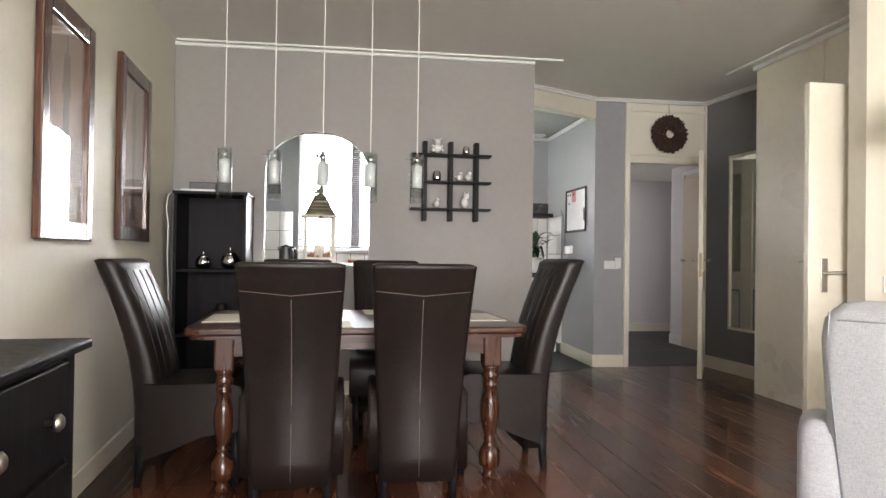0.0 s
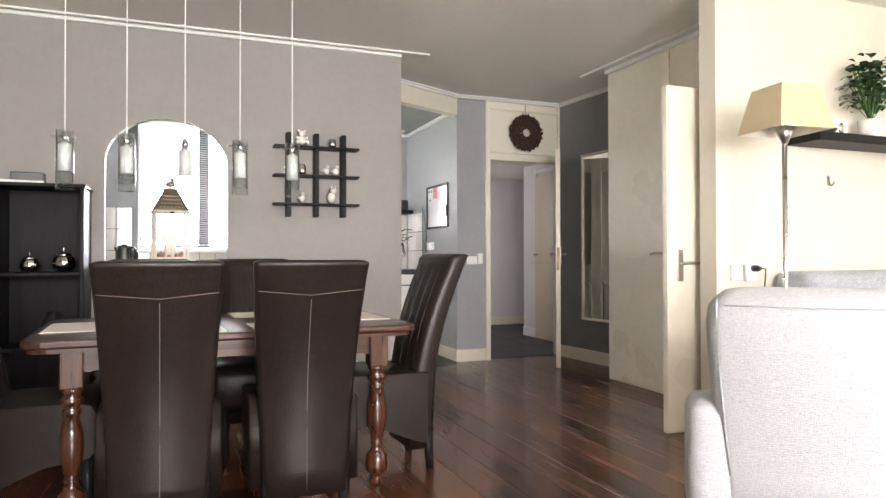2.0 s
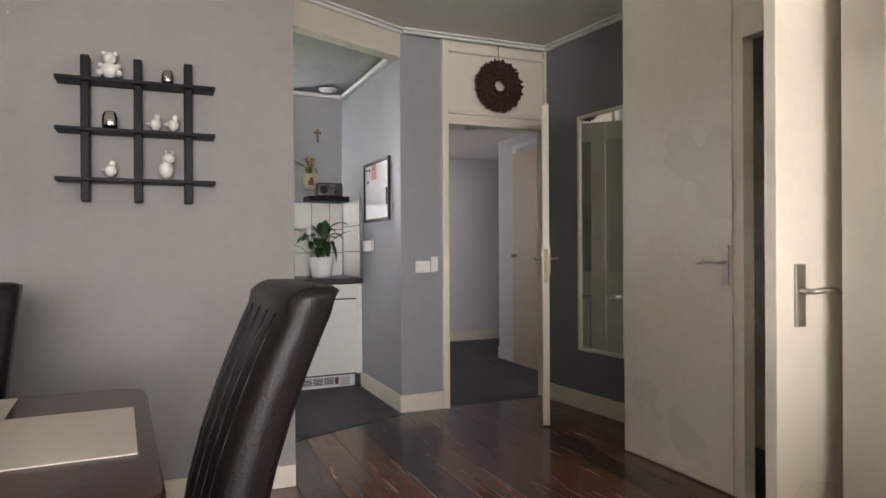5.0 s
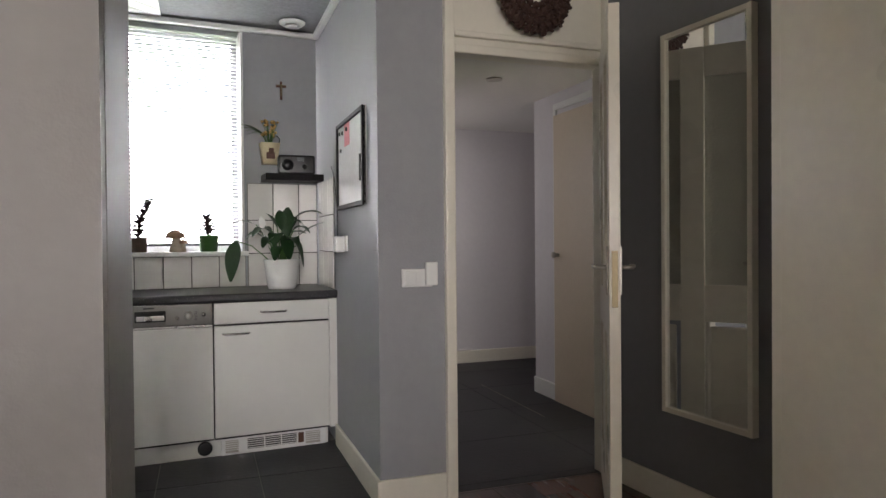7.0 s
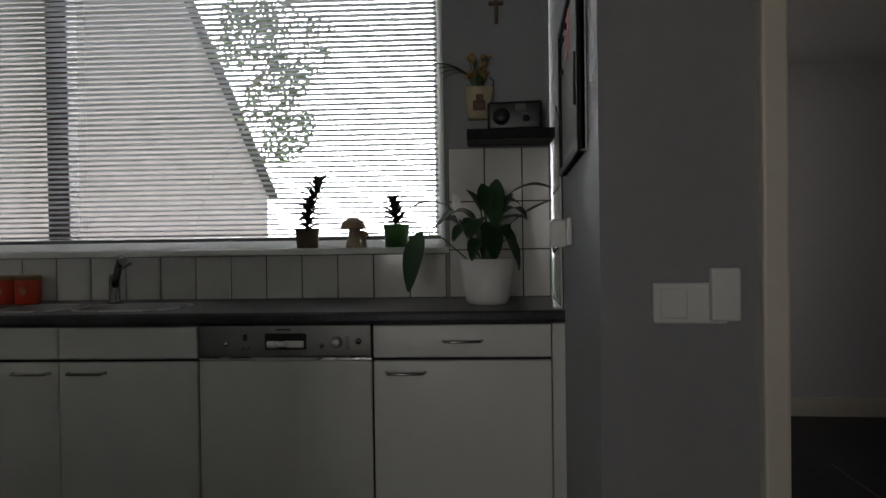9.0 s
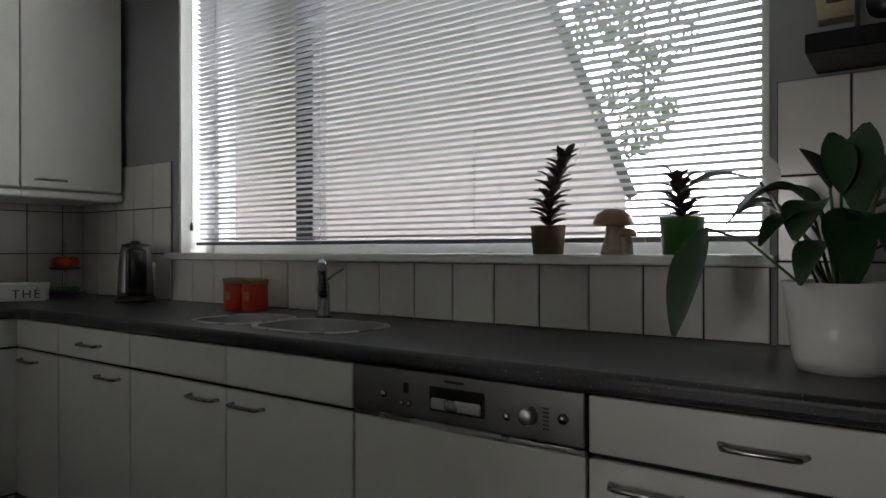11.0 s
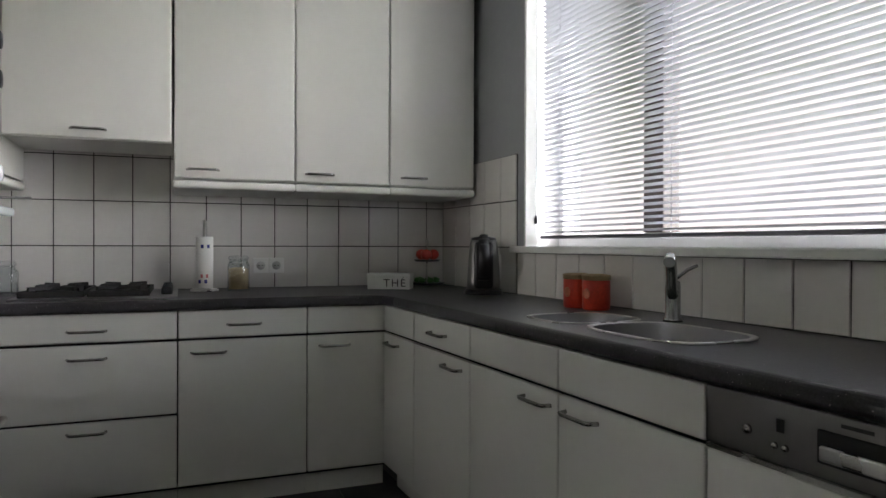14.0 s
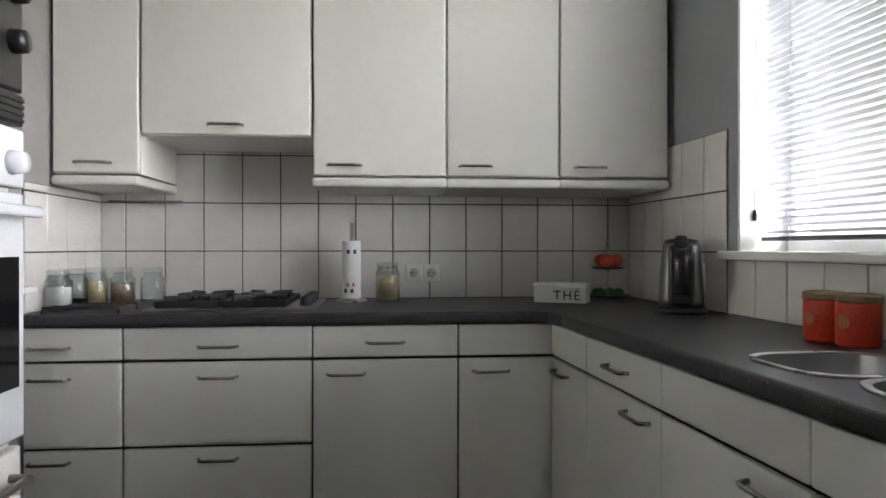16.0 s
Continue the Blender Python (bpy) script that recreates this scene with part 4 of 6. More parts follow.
# lantern on the hatch sill
lan = thing("lantern", T(0.54, 5.49, ASILL + 0.022, 8), "distressed white lantern with a pierced bronze roof", "lantern")
part("base", box(B(), -0.115, 0.115, -0.09, 0.09, 0, 0.022, 0.004), M_LANTERN, lan)
for x in (-0.1, 0.1):
    for y in (-0.075, 0.075):
        part("post", box(B(), x - 0.009, x + 0.009, y - 0.009, y + 0.009, 0.022, 0.33, 0.002), M_LANTERN, lan)
for y in (-0.077, 0.077):
    part("glazing_bar", box(box(B(), -0.004, 0.004, y - 0.004, y + 0.004, 0.022, 0.32), -0.1, 0.1, y - 0.004, y + 0.004, 0.155, 0.165), M_LANTERN, lan)
    part("rail", box(B(), -0.1, 0.1, y - 0.006, y + 0.006, 0.022, 0.04), M_LANTERN, lan)
part("top_plate", box(B(), -0.125, 0.125, -0.1, 0.1, 0.33, 0.345, 0.004), M_LANTERN, lan)
rg = []
for z, k in ((0.345, 1.0), (0.37, 0.86), (0.41, 0.68), (0.45, 0.52), (0.48, 0.36)):
    rg.append([(sx * 0.112 * k, sy * 0.09 * k, z) for sx, sy in ((-1, -1), (1, -1), (1, 1), (-1, 1))])
roof = part("roof", loft(B(), rg), M_LANTERNTOP, lan, "pierced antique bronze roof")
hl = B()
for zz, k in ((0.365, 0.86), (0.39, 0.76), (0.415, 0.65), (0.44, 0.55)):
    for i in range(-3, 4):
        for s in (-1, 1):
            ball(hl, (i * 0.026 * k, s * 0.0905 * k, zz), 0.006, 1, (1, 0.5, 1))
part("pierced_pattern", hl, M_LANTERN, roof)
part("cap", lathe(B(), [(0.0, 0.48), (0.05, 0.48), (0.046, 0.49), (0.028, 0.498), (0, 0.5)], 16), M_LANTERNTOP, lan)
fb2 = B()
ball(fb2, (0, 0, 0.522), 0.024, 2, (1.35, 0.9, 0.95))
ball(fb2, (0.012, 0, 0.551), 0.016, 2)
ball(fb2, (-0.04, 0, 0.512), 0.012, 1, (1.8, 0.8, 0.6))
ball(fb2, (0.032, 0, 0.55), 0.006, 1, (1.6, 0.6, 0.6))
part("finial", fb2, M_LANTERNTOP, lan, "antique bronze bird finial")
part("ring", tube(B(), [(0.04 + 0.016 * math.cos(a), 0, 0.505 + 0.016 * math.sin(a)) for a in [k * math.pi / 8 for k in range(17)]], 0.0025, 6), M_LANTERNTOP, lan)
part("latch", box(B(), -0.012, 0.012, -0.106, -0.098, 0.322, 0.336, 0.002), M_IRON, lan)
part("candle", lathe(B(), [(0, 0.022), (0.035, 0.022), (0.035, 0.13), (0.028, 0.132), (0, 0.126)], 20), M_WAX, lan, "cream pillar candle")
bm = B()
for i in range(14):
    a = i * 0.75
    ball(bm, (0.07 * math.cos(a), 0.055 * math.sin(a), 0.04 + 0.012 * (i % 3)), 0.017, 1)
part("potpourri", bm, M_MUSH, lan, "dried brown fruits around the candle")

# tall black shelf unit with its things
book = thing("shelf_unit", T(-0.375, 5.06, 0), "black wooden open shelf unit in the corner", "bookcase")
W, D, H2 = 0.46, 0.34, 1.415
for x in (0, W - 0.022):
    part("side_panel", box(B(), x, x + 0.022, 0, D, 0, H2 - 0.02, 0.003), M_BLACKWOOD, book)
part("top", box(B(), -0.008, W + 0.008, -0.008, D, H2 - 0.02, H2, 0.003), M_BLACKWOOD, book)
part("back_panel", box(B(), 0.022, W - 0.022, D - 0.01, D, 0.06, H2 - 0.02), M_BLACKWOOD, book)
for z in (0.06, 0.46, 0.885):
    part("shelf", box(B(), 0.022, W - 0.022, 0.01, D - 0.01, z, z + 0.02, 0.002), M_BLACKWOOD, book)
part("plinth", box(B(), 0.022, W - 0.022, 0.02, 0.04, 0, 0.06), M_BLACKWOOD, book)
for x, k in ((-0.21, 0.8), (-0.035, 1.0)):
    jar = thing("silver_jar", T(x, 5.19, 0.905), "round hammered silver jar with a knobbed lid", "jar", "silver jars on the shelf")
    part("body", lathe(B(), [(0, 0), (0.03 * k, 0), (0.055 * k, 0.02 * k), (0.065 * k, 0.05 * k), (0.055 * k, 0.085 * k), (0.045 * k, 0.095 * k)], 24), M_SILVER, jar)
    part("lid", lathe(B(), [(0.047 * k, 0.095 * k), (0.03 * k, 0.112 * k), (0.006 * k, 0.118 * k), (0.01 * k, 0.135 * k), (0.006 * k, 0.148 * k), (0, 0.15 * k)], 20), M_SILVER, jar)
solid("dark_vase", lathe(B(), [(0, 0), (0.05, 0), (0.075, 0.04), (0.08, 0.09), (0.05, 0.15), (0.03, 0.17), (0.035, 0.19), (0.03, 0.19), (0, 0.18)], 20), M_BLACK, T(-0.09, 5.2, 0.48), "dark round glass vase on the lower shelf", "vase")
rt = solid("router", box(B(), -0.11, 0.11, -0.06, 0.06, 0, 0.022, 0.008), M_PLASTIC, T(-0.25, 5.20, H2, 8), "flat white router on top of the shelf unit", "router")
solid("set_top_box", box(B(), -0.085, 0.085, -0.05, 0.05, 0, 0.055, 0.005), M_BLACK, T(-0.235, 5.28, H2 + 0.022, 4), "small black box on top of the router", "box")
solid("white_cable", tube(B(), [(-0.30, 5.17, H2 + 0.005), (-0.375, 5.10, H2 + 0.01), (-0.41, 5.07, H2 - 0.03), (-0.42, 5.06, 1.30), (-0.405, 5.06, 1.2), (-0.41, 5.07, 1.0), (-0.40, 5.08, 0.7)], 0.004, 6), M_PLASTIC, Matrix(), "white cable hanging beside the shelf unit", "cable")
socket = thing("wall_socket", LEFT @ T(0.0, 4.92, 0.5), "white wall socket with a black plug by the floor", "socket")
part("plate", box(B(), 0, 0.012, -0.04, 0.04, -0.08, 0.08, 0.003), M_PLASTIC, socket)
part("plug", box(B(), 0.012, 0.05, -0.02, 0.02, -0.06, -0.02, 0.006), M_BLACK, socket)

# framed pictures on the left wall
for y0, y1, z0, z1 in ((2.97, 3.535, 1.052, 1.94), (3.965, 4.585, 1.068, 1.99)):
    pic = thing("framed_picture", LEFT @ T(0, 0, 0), "mahogany-framed brown print of a tall slender tower", "picture", "pictures on the wall")
    f = 0.075
    bm = box(B(), 0.004, 0.034, y0, y0 + f, z0, z1, 0.006)
    box(bm, 0.004, 0.034, y1 - f, y1, z0, z1, 0.006)
    box(bm, 0.004, 0.0335, y0 + f, y1 - f, z0, z0 + f, 0.006)
    box(bm, 0.004, 0.0335, y0 + f, y1 - f, z1 - f, z1, 0.006)
    part("frame", bm, M_PICWOOD, pic)
    part("print", box(B(), 0.006, 0.014, y0 + f, y1 - f, z0 + f, z1 - f), M_PICMAT, pic, "brown printed sheet")
    cy = (y0 + y1) / 2
    bm = B()
    h = z1 - z0
    for w, a, c in ((0.05, 0.12, 0.2), (0.03, 0.2, 0.62), (0.05, 0.62, 0.66), (0.036, 0.66, 0.8), (0.012, 0.8, 0.88)):
        box(bm, 0.0145, 0.0155, cy - w, cy + w, z0 + h * a, z0 + h * c)
    part("motif", bm, M_PICDARK, pic, "dark tower motif")
    g = part("glass", box(B(), 0.018, 0.020, y0 + f - 0.003, y1 - f + 0.003, z0 + f - 0.003, z1 - f + 0.003), M_PICGLASS, pic)
    g.visible_shadow = False

# black chest of drawers
chest = thing("chest_of_drawers", LEFT @ T(0.02, 0.95, 0), "black stained wooden chest of drawers with nickel knobs", "chest of drawers")
part("top", box(B(), -0.012, 0.41, -0.02, 1.235, 0.785, 0.808, 0.006), M_BLACKWOOD, chest)
part("carcass", box(B(), 0, 0.368, 0, 1.215, 0.09, 0.785, 0.003), M_BLACKWOOD, chest)
for y in (0.0, 1.175):
    part("leg", box(B(), 0.33, 0.378, y, y + 0.04, 0, 0.785, 0.003), M_BLACKWOOD, chest)
    part("leg", box(B(), 0.0, 0.04, y, y + 0.04, 0, 0.09, 0.003), M_BLACKWOOD, chest)
for k in range(2):
    for j in range(3):
        y0, z0 = 0.05 + k * 0.565, 0.105 + j * 0.225
        d = part("drawer", box(B(), 0.365, 0.383, y0, y0 + 0.55, z0, z0 + 0.21, 0.004), M_BLACKWOOD, chest)
        for dy in (0.14, 0.41):
            part("knob", lathe(B(), [(0.006, 0), (0.006, 0.016), (0.017, 0.02), (0.019, 0.027), (0.012, 0.034), (0, 0.036)], 16, pose(0.383, y0 + dy, z0 + 0.105, 0, 90)), M_NICKEL, d, "round nickel knob")

# ---- entrance side ----
mdir = math.degrees(math.atan2(6.47 - 5.262, 4.12 - 4.235))
mir = thing("wall_mirror", T(4.235, 5.262, 0, mdir), "tall narrow wall mirror in a pale frame", "mirror")
y0, y1, z0, z1 = 0.40, 0.845, 0.395, 1.945
bm = box(B(), y0, y0 + 0.022, 0.001, 0.035, z0, z1, 0.003)
box(bm, y1 - 0.022, y1, 0.001, 0.035, z0, z1, 0.003)
box(bm, y0 + 0.022, y1 - 0.022, 0.001, 0.0345, z0, z0 + 0.022, 0.003)
box(bm, y0 + 0.022, y1 - 0.022, 0.001, 0.0345, z1 - 0.022, z1, 0.003)
part("frame", bm, M_TRIM, mir)
part("glass", box(B(), y0 + 0.02, y1 - 0.02, 0.002, 0.022, z0 + 0.02, z1 - 0.02), M_MIRROR, mir, "silvered mirror glass")

wr = thing("wreath", T(3.725, 6.47, 2.19), "round dark brown wreath of pine cones hung on the panel", "wreath")
bm = B()
for R, n, s, off in ((0.148, 28, 0.022, 0.0), (0.115, 24, 0.023, 0.4), (0.08, 17, 0.022, 0.1), (0.052, 11, 0.018, 0.2)):
    for i in range(n):
        a = 2 * math.pi * (i + off) / n
        c = (R * math.cos(a), -0.028 - 0.012 * math.sin(R * 40), R * math.sin(a))
        ball(bm, c, s * random.uniform(0.85, 1.12), 1, (1, 0.9, 1))
        for j in range(3):
            b = a + (j - 1) * 0.12
            ball(bm, ((R + 0.016) * math.cos(b), -0.03, (R + 0.016) * math.sin(b)), s * 0.42, 1)
for i in range(26):
    a = 2 * math.pi * (i + 0.3) / 26
    for j in range(5):
        r, b = 0.163 + random.uniform(0, 0.016), a + random.uniform(-0.1, 0.1)
        ball(bm, (r * math.cos(b), -0.03 + random.uniform(-0.01, 0.012), r * math.sin(b)), random.uniform(0.006, 0.011), 1)
for f in bm.faces:
    f.smooth = False
part("cone_ring", bm, M_WREATH, wr)
part("cord", tube(B(), [(0, -0.02, 0.13), (0, -0.012, 0.28)], 0.003, 6), M_RATTAN, wr, "short hanging cord")

sw = thing("light_switch", T(3.114, 6.49, 0), "white double light switch with a clear holder", "light switch")
part("plate", box(B(), 0, 0.135, -0.014, -0.001, 0.915, 0.992, 0.004), M_PLASTIC, sw)
part("rocker", box(B(), 0.012, 0.062, -0.019, -0.013, 0.925, 0.982, 0.003), M_PLASTIC, sw)
part("holder", box(B(), 0.10, 0.152, -0.035, -0.0135, 0.922, 1.02, 0.004), M_FROST, sw, "small translucent holder")

# ---- living corner: lamp, shelf, seats ----
fl = thing("floor_lamp", T(3.262, 3.047, 0), "brushed steel floor lamp with a beige square shade", "floor lamp")
part("foot", lathe(B(), [(0, 0), (0.14, 0), (0.14, 0.012), (0.13, 0.018), (0.02, 0.022), (0.012, 0.04), (0, 0.04)], 32), M_STEEL, fl)
part("pole", lathe(B(), [(0.0115, 0.02), (0.0115, 1.55), (0, 1.55)], 16), M_STEEL, fl)
part("cone", lathe(B(), [(0.0115, 1.515), (0.055, 1.612), (0.05, 1.612), (0, 1.555)], 24), M_STEEL, fl, "flared steel cone")
sh = B()
a = radians(38)
outer = [[(r * math.cos(a + k * math.pi / 2), r * math.sin(a + k * math.pi / 2), z) for k in range(4)] for r, z in ((0.205, 1.575), (0.142, 1.783))]
loft(sh, outer, False)
for f in sh.faces:
    f.smooth = False
shade = part("shade", sh, M_SHADE, fl, "beige cloth pyramid shade")
ln = B()
loft(ln, [[(x * 0.985, y * 0.985, z) for x, y, z in ring] for ring in outer], False)
for f in ln.faces:
    f.smooth = False
part("lining", ln, M_SHADEIN, shade, "white shade lining")
part("spider", tube(B(), [(-0.13, 0, 1.63), (0.13, 0, 1.63)], 0.003, 6), M_STEEL, fl)
bm = B()
box(bm, 3.78, 5.0, 3.28, 3.498, 1.612, 1.66, 0.004)
shf = solid("floating_shelf", bm, M_BLACKWOOD, Matrix(), "thick black floating shelf on the cream wall", "shelf")
fr = thing("photo_block", T(4.05, 3.38, 1.66, 8), "small white relief picture block on the shelf", "ornament")
part("block", box(B(), -0.06, 0.06, -0.012, 0.012, 0, 0.1, 0.003), M_WHITE, fr)
part("relief", ball(ball(B(), (0, -0.012, 0.045), 0.03, 2, (1, 0.3, 1.1)), (0.01, -0.014, 0.08), 0.014, 2, (1, 0.5, 1)), M_SILVER, fr)
solid("dark_bowl", lathe(B(), [(0, 0), (0.03, 0), (0.055, 0.03), (0.05, 0.03), (0.028, 0.006), (0, 0.005)], 20), M_BLACK, T(3.93, 3.36, 1.66), "small dark bowl on the shelf", "bowl")


def leaf(bm, base, tip, width, droop=0.0, fold=0.15, seg=6):
    """A bent, folded leaf blade from base to tip."""
    base, tip = Vector(base), Vector(tip)
    d = tip - base
    side = d.cross(Vector((0, 0, 1)))
    side = side.normalized() if side.length > 1e-5 else Vector((1, 0, 0))
    up = side.cross(d).normalized()
    rows = []
    for i in range(seg + 1):
        k = i / seg
        p = base + d * k + Vector((0, 0, droop * math.sin(math.pi * k)))
        w = width * math.sin(math.pi * min(1, k * 0.94 + 0.03)) ** 0.8
        rows.append([bm.verts.new(p + side * w + up * w * fold), bm.verts.new(p), bm.verts.new(p - side * w + up * w * fold)])
    for A, C in zip(rows, rows[1:]):
        for j in (0, 1):
            f = bm.faces.new((A[j], A[j + 1], C[j + 1], C[j]))
            f.smooth = True
    return bm


pl = thing("shelf_plant", T(4.30, 3.38, 1.66), "bushy green houseplant in a white pot on the shelf", "houseplant")
part("pot", lathe(B(), [(0, 0), (0.05, 0), (0.065, 0.11), (0.058, 0.11), (0.05, 0.09), (0, 0.09)], 24), M_POTW, pl, "white glazed pot")
bm, sm = B(), B()
for i in range(210):
    a, e, r = random.uniform(0, 6.28), random.uniform(-0.35, 1.4), random.uniform(0.08, 0.2)
    p = Vector((math.cos(a) * math.cos(e) * r, math.sin(a) * math.cos(e) * r * 0.55, 0.24 + math.sin(e) * r * 1.25))
    q = p + Vector((math.cos(a) * 0.04, math.sin(a) * 0.03, random.uniform(-0.04, 0.02)))
    leaf(bm, p, q, 0.022, 0.004, 0.2, 4)
    if i % 5 == 0:
        tube(sm, [(0, 0, 0.1), p * 0.6 + Vector((0, 0, 0.05)), p], 0.0025, 5)
part("foliage", bm, M_LEAF, pl)
part("stems", sm, M_STEM, pl)
hk = thing("coat_hook", T(4.11, 3.50, 1.42), "single satin nickel wall hook", "hook")
part("hook", tube(B(), [(0, -0.004, 0.03), (0, -0.008, -0.005), (0.0, -0.02, -0.022), (0.0, -0.036, -0.016), (0, -0.04, 0.002)], 0.006, 8), M_NICKEL, hk)
part("plate", box(B(), -0.01, 0.01, -0.005, -0.0005, -0.02, 0.04, 0.002), M_NICKEL, hk)
so = thing("double_socket", T(3.372, 3.50, 0.905), "white wall sockets with a plugged-in black cord", "socket")
part("plate", box(B(), 0, 0.08, -0.012, -0.001, -0.045, 0.04, 0.004), M_PLASTIC, so)
part("plate", box(B(), 0.09, 0.165, -0.03, -0.001, -0.05, 0.045, 0.008), M_PLASTIC, so)
part("plug", lathe(B(), [(0, 0), (0.018, 0.0), (0.018, 0.025), (0.01, 0.05), (0, 0.05)], 14, pose(0.135, -0.03, 0.02, 90)), M_BLACK, so)
part("cord", tube(B(), [(0.135, -0.075, 0.02), (0.17, -0.08, 0.018), (0.19, -0.06, -0.02), (0.2, -0.04, -0.12), (0.195, -0.03, -0.3), (0.19, -0.02, -0.6), (0.17, -0.02, -0.88)], 0.0035, 6), M_BLACK, so, "black power cord")


def rounded(bm, x0, x1, y0, y1, z0, z1, r):
    t = B()
    box(t, x0, x1, y0, y1, z0, z1)
    bmesh.ops.bevel(t, geom=t.edges[:], offset=r, segments=5, profile=0.5, affect="EDGES")
    for f in t.faces:
        f.smooth = True
    me = bpy.data.meshes.new("tmp")
    t.to_mesh(me)
    t.free()
    bm.from_mesh(me)
    bpy.data.meshes.remove(me)
    return bm


arm = thing("armchair", T(2.166, 2.341, 0, -38), "light grey woven fabric armchair with rounded back", "armchair")
rg = []
for z, o, w in ((0.12, 0.05, 0.0), (0.3, 0.045, 0.0), (0.6, 0.02, -0.01), (0.78, 0.0, -0.02), (0.83, 0.004, -0.012), (0.862, 0.016, 0.01), (0.884, 0.036, 0.036), (0.893, 0.07, 0.072)):
    t = 0.2 if z < 0.86 else 0.2 - 2 * (o - 0.0)
    xa, xb = w + (0.05 if z < 0.3 else 0.03 if z < 0.6 else 0.01), 0.84 - w
    c = 0.03
    rg.append([(xa + c, o, z), (xb - c, o, z), (xb, o + c, z), (xb, o + t - c, z), (xb - c, o + t, z), (xa + c, o + t, z), (xa, o + t - c, z), (xa, o + c, z)])
bk = part("backrest", loft(B(), rg), M_SOFA, arm)
part("piping", tube(B(), [(0.03, 0.004, 0.84), (0.25, 0.0, 0.838), (0.55, 0.0, 0.836), (0.81, 0.004, 0.838)], 0.003, 6), M_SOFA, bk)
part("piping", tube(B(), [(0.01, 0.03, 0.86), (0.008, 0.018, 0.8), (0.02, 0.03, 0.6), (0.05, 0.055, 0.3)], 0.004, 6), M_SOFA2, bk)
part("arm", rounded(B(), -0.075, 0.075, 0.05, 0.31, 0.12, 0.525, 0.055), M_SOFA, arm)
part("arm", rounded(B(), 0.79, 0.93, 0.07, 0.62, 0.12, 0.62, 0.055), M_SOFA, arm)
part("seat", rounded(B(), 0.06, 0.79, 0.2, 0.62, 0.14, 0.43, 0.05), M_SOFA, arm)
for x in (0.0, 0.83):
    for y in (0.12, 0.54):
        part("foot", box(B(), x - 0.02, x + 0.03, y, y + 0.05, 0, 0.13, 0.004), M_BLACKWOOD, arm)
sofa = thing("sofa", T(3.62, 2.55, 0), "mid grey fabric sofa against the cream wall", "sofa")
part("backrest", rounded(B(), 0.02, 1.95, 0.68, 0.93, 0.12, 0.91, 0.07), M_SOFA2, sofa)
part("seat", rounded(B(), 0.16, 1.8, 0.02, 0.70, 0.12, 0.44, 0.06), M_SOFA2, sofa)
part("arm", rounded(B(), 0.0, 0.17, 0.0, 0.74, 0.12, 0.6, 0.06), M_SOFA2, sofa)
part("arm", rounded(B(), 1.8, 1.97, 0.0, 0.74, 0.12, 0.6, 0.06), M_SOFA2, sofa)
for x in (0.06, 1.85):
    for y in (0.1, 0.8):
        part("foot", box(B(), x, x + 0.05, y, y + 0.05, 0, 0.13, 0.004), M_BLACKWOOD, sofa)

# ---- kitchen ----
TOPZ = 0.847


def bow_handle(parent, x, y, z, w=0.13):
    part("handle", tube(B(), [(x - w / 2, y, z), (x - w / 2 + 0.008, y - 0.024, z), (x - w / 2 + 0.02, y - 0.028, z), (x + w / 2 - 0.02, y - 0.028, z), (x + w / 2 - 0.008, y - 0.024, z), (x + w / 2, y, z)], 0.0055, 8), M_HANDLE, parent, "chrome bow handle")


def front(parent, name, x0, x1, z0, z1, material=None):
    return part(name, rounded(B(), x0 + 0.002, x1 - 0.002, -0.018, 0.0, z0, z1, 0.005), material or M_CABINET, parent)


def base_unit(m, w, rows, label, top=0.80):
    """rows: (name, z0, z1, handle x or None, handle z); the front is local y = 0 and faces -y."""
    u = thing("base_cabinet", m, label, "kitchen cabinet", "kitchen base cabinets")
    # body blackened so the gaps between the fronts look shaded
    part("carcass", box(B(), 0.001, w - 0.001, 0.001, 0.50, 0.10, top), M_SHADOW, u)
    part("plinth", box(B(), 0, w, 0.045, 0.06, 0.002, 0.10), M_CABINET, u)
    for name, z0, z1, hx, hz in rows:
        f = front(u, name, 0, w, z0, z1)
        if hx is not None:
            bow_handle(f, hx, -0.018, hz)
    return u


FV = -0.534
LBW = "white laminate base cabinet under the dark worktop"


def kit(u, v=0.0, z=0.0, r=0.0):
    return KIT @ T(u, v, z, r)


DR, DO = (0.692, 0.80), (0.112, 0.682)
base_unit(kit(0.60, FV), 0.34, [("drawer", *DR, None, 0), ("door", *DO, 0.12, 0.646)], LBW)
base_unit(kit(0.94, FV), 0.48, [("drawer", *DR, 0.24, 0.745), ("door", *DO, 0.36, 0.646)], LBW)
base_unit(kit(1.42, FV), 0.495, [("drawer", *DR, None, 0), ("door", *DO, 0.40, 0.646)], "white laminate sink cabinet under the dark worktop", 0.60)
base_unit(kit(1.915, FV), 0.485, [("drawer", *DR, None, 0), ("door", *DO, 0.10, 0.646)], "white laminate sink cabinet under the dark worktop", 0.60)
base_unit(kit(2.995, FV), 0.595, [("drawer", *DR, 0.30, 0.747), ("door", *DO, 0.11, 0.642)], LBW)
solid("end_panel", box(B(), 3.592, 3.645, FV - 0.004, -0.03, 0.10, 0.80, 0.002), M_CABINET, KIT, "white laminate end panel of the base cabinets", "panel")
WX = -0.01
LBH = "white laminate drawer unit beneath the gas hob"
r3 = [("drawer", *DR, 0.31, 0.735), ("drawer", 0.402, 0.682, 0.31, 0.632), ("drawer", 0.112, 0.392, 0.31, 0.355)]


def west(y):
    return T(WX - 0.018, y, 0, 90)


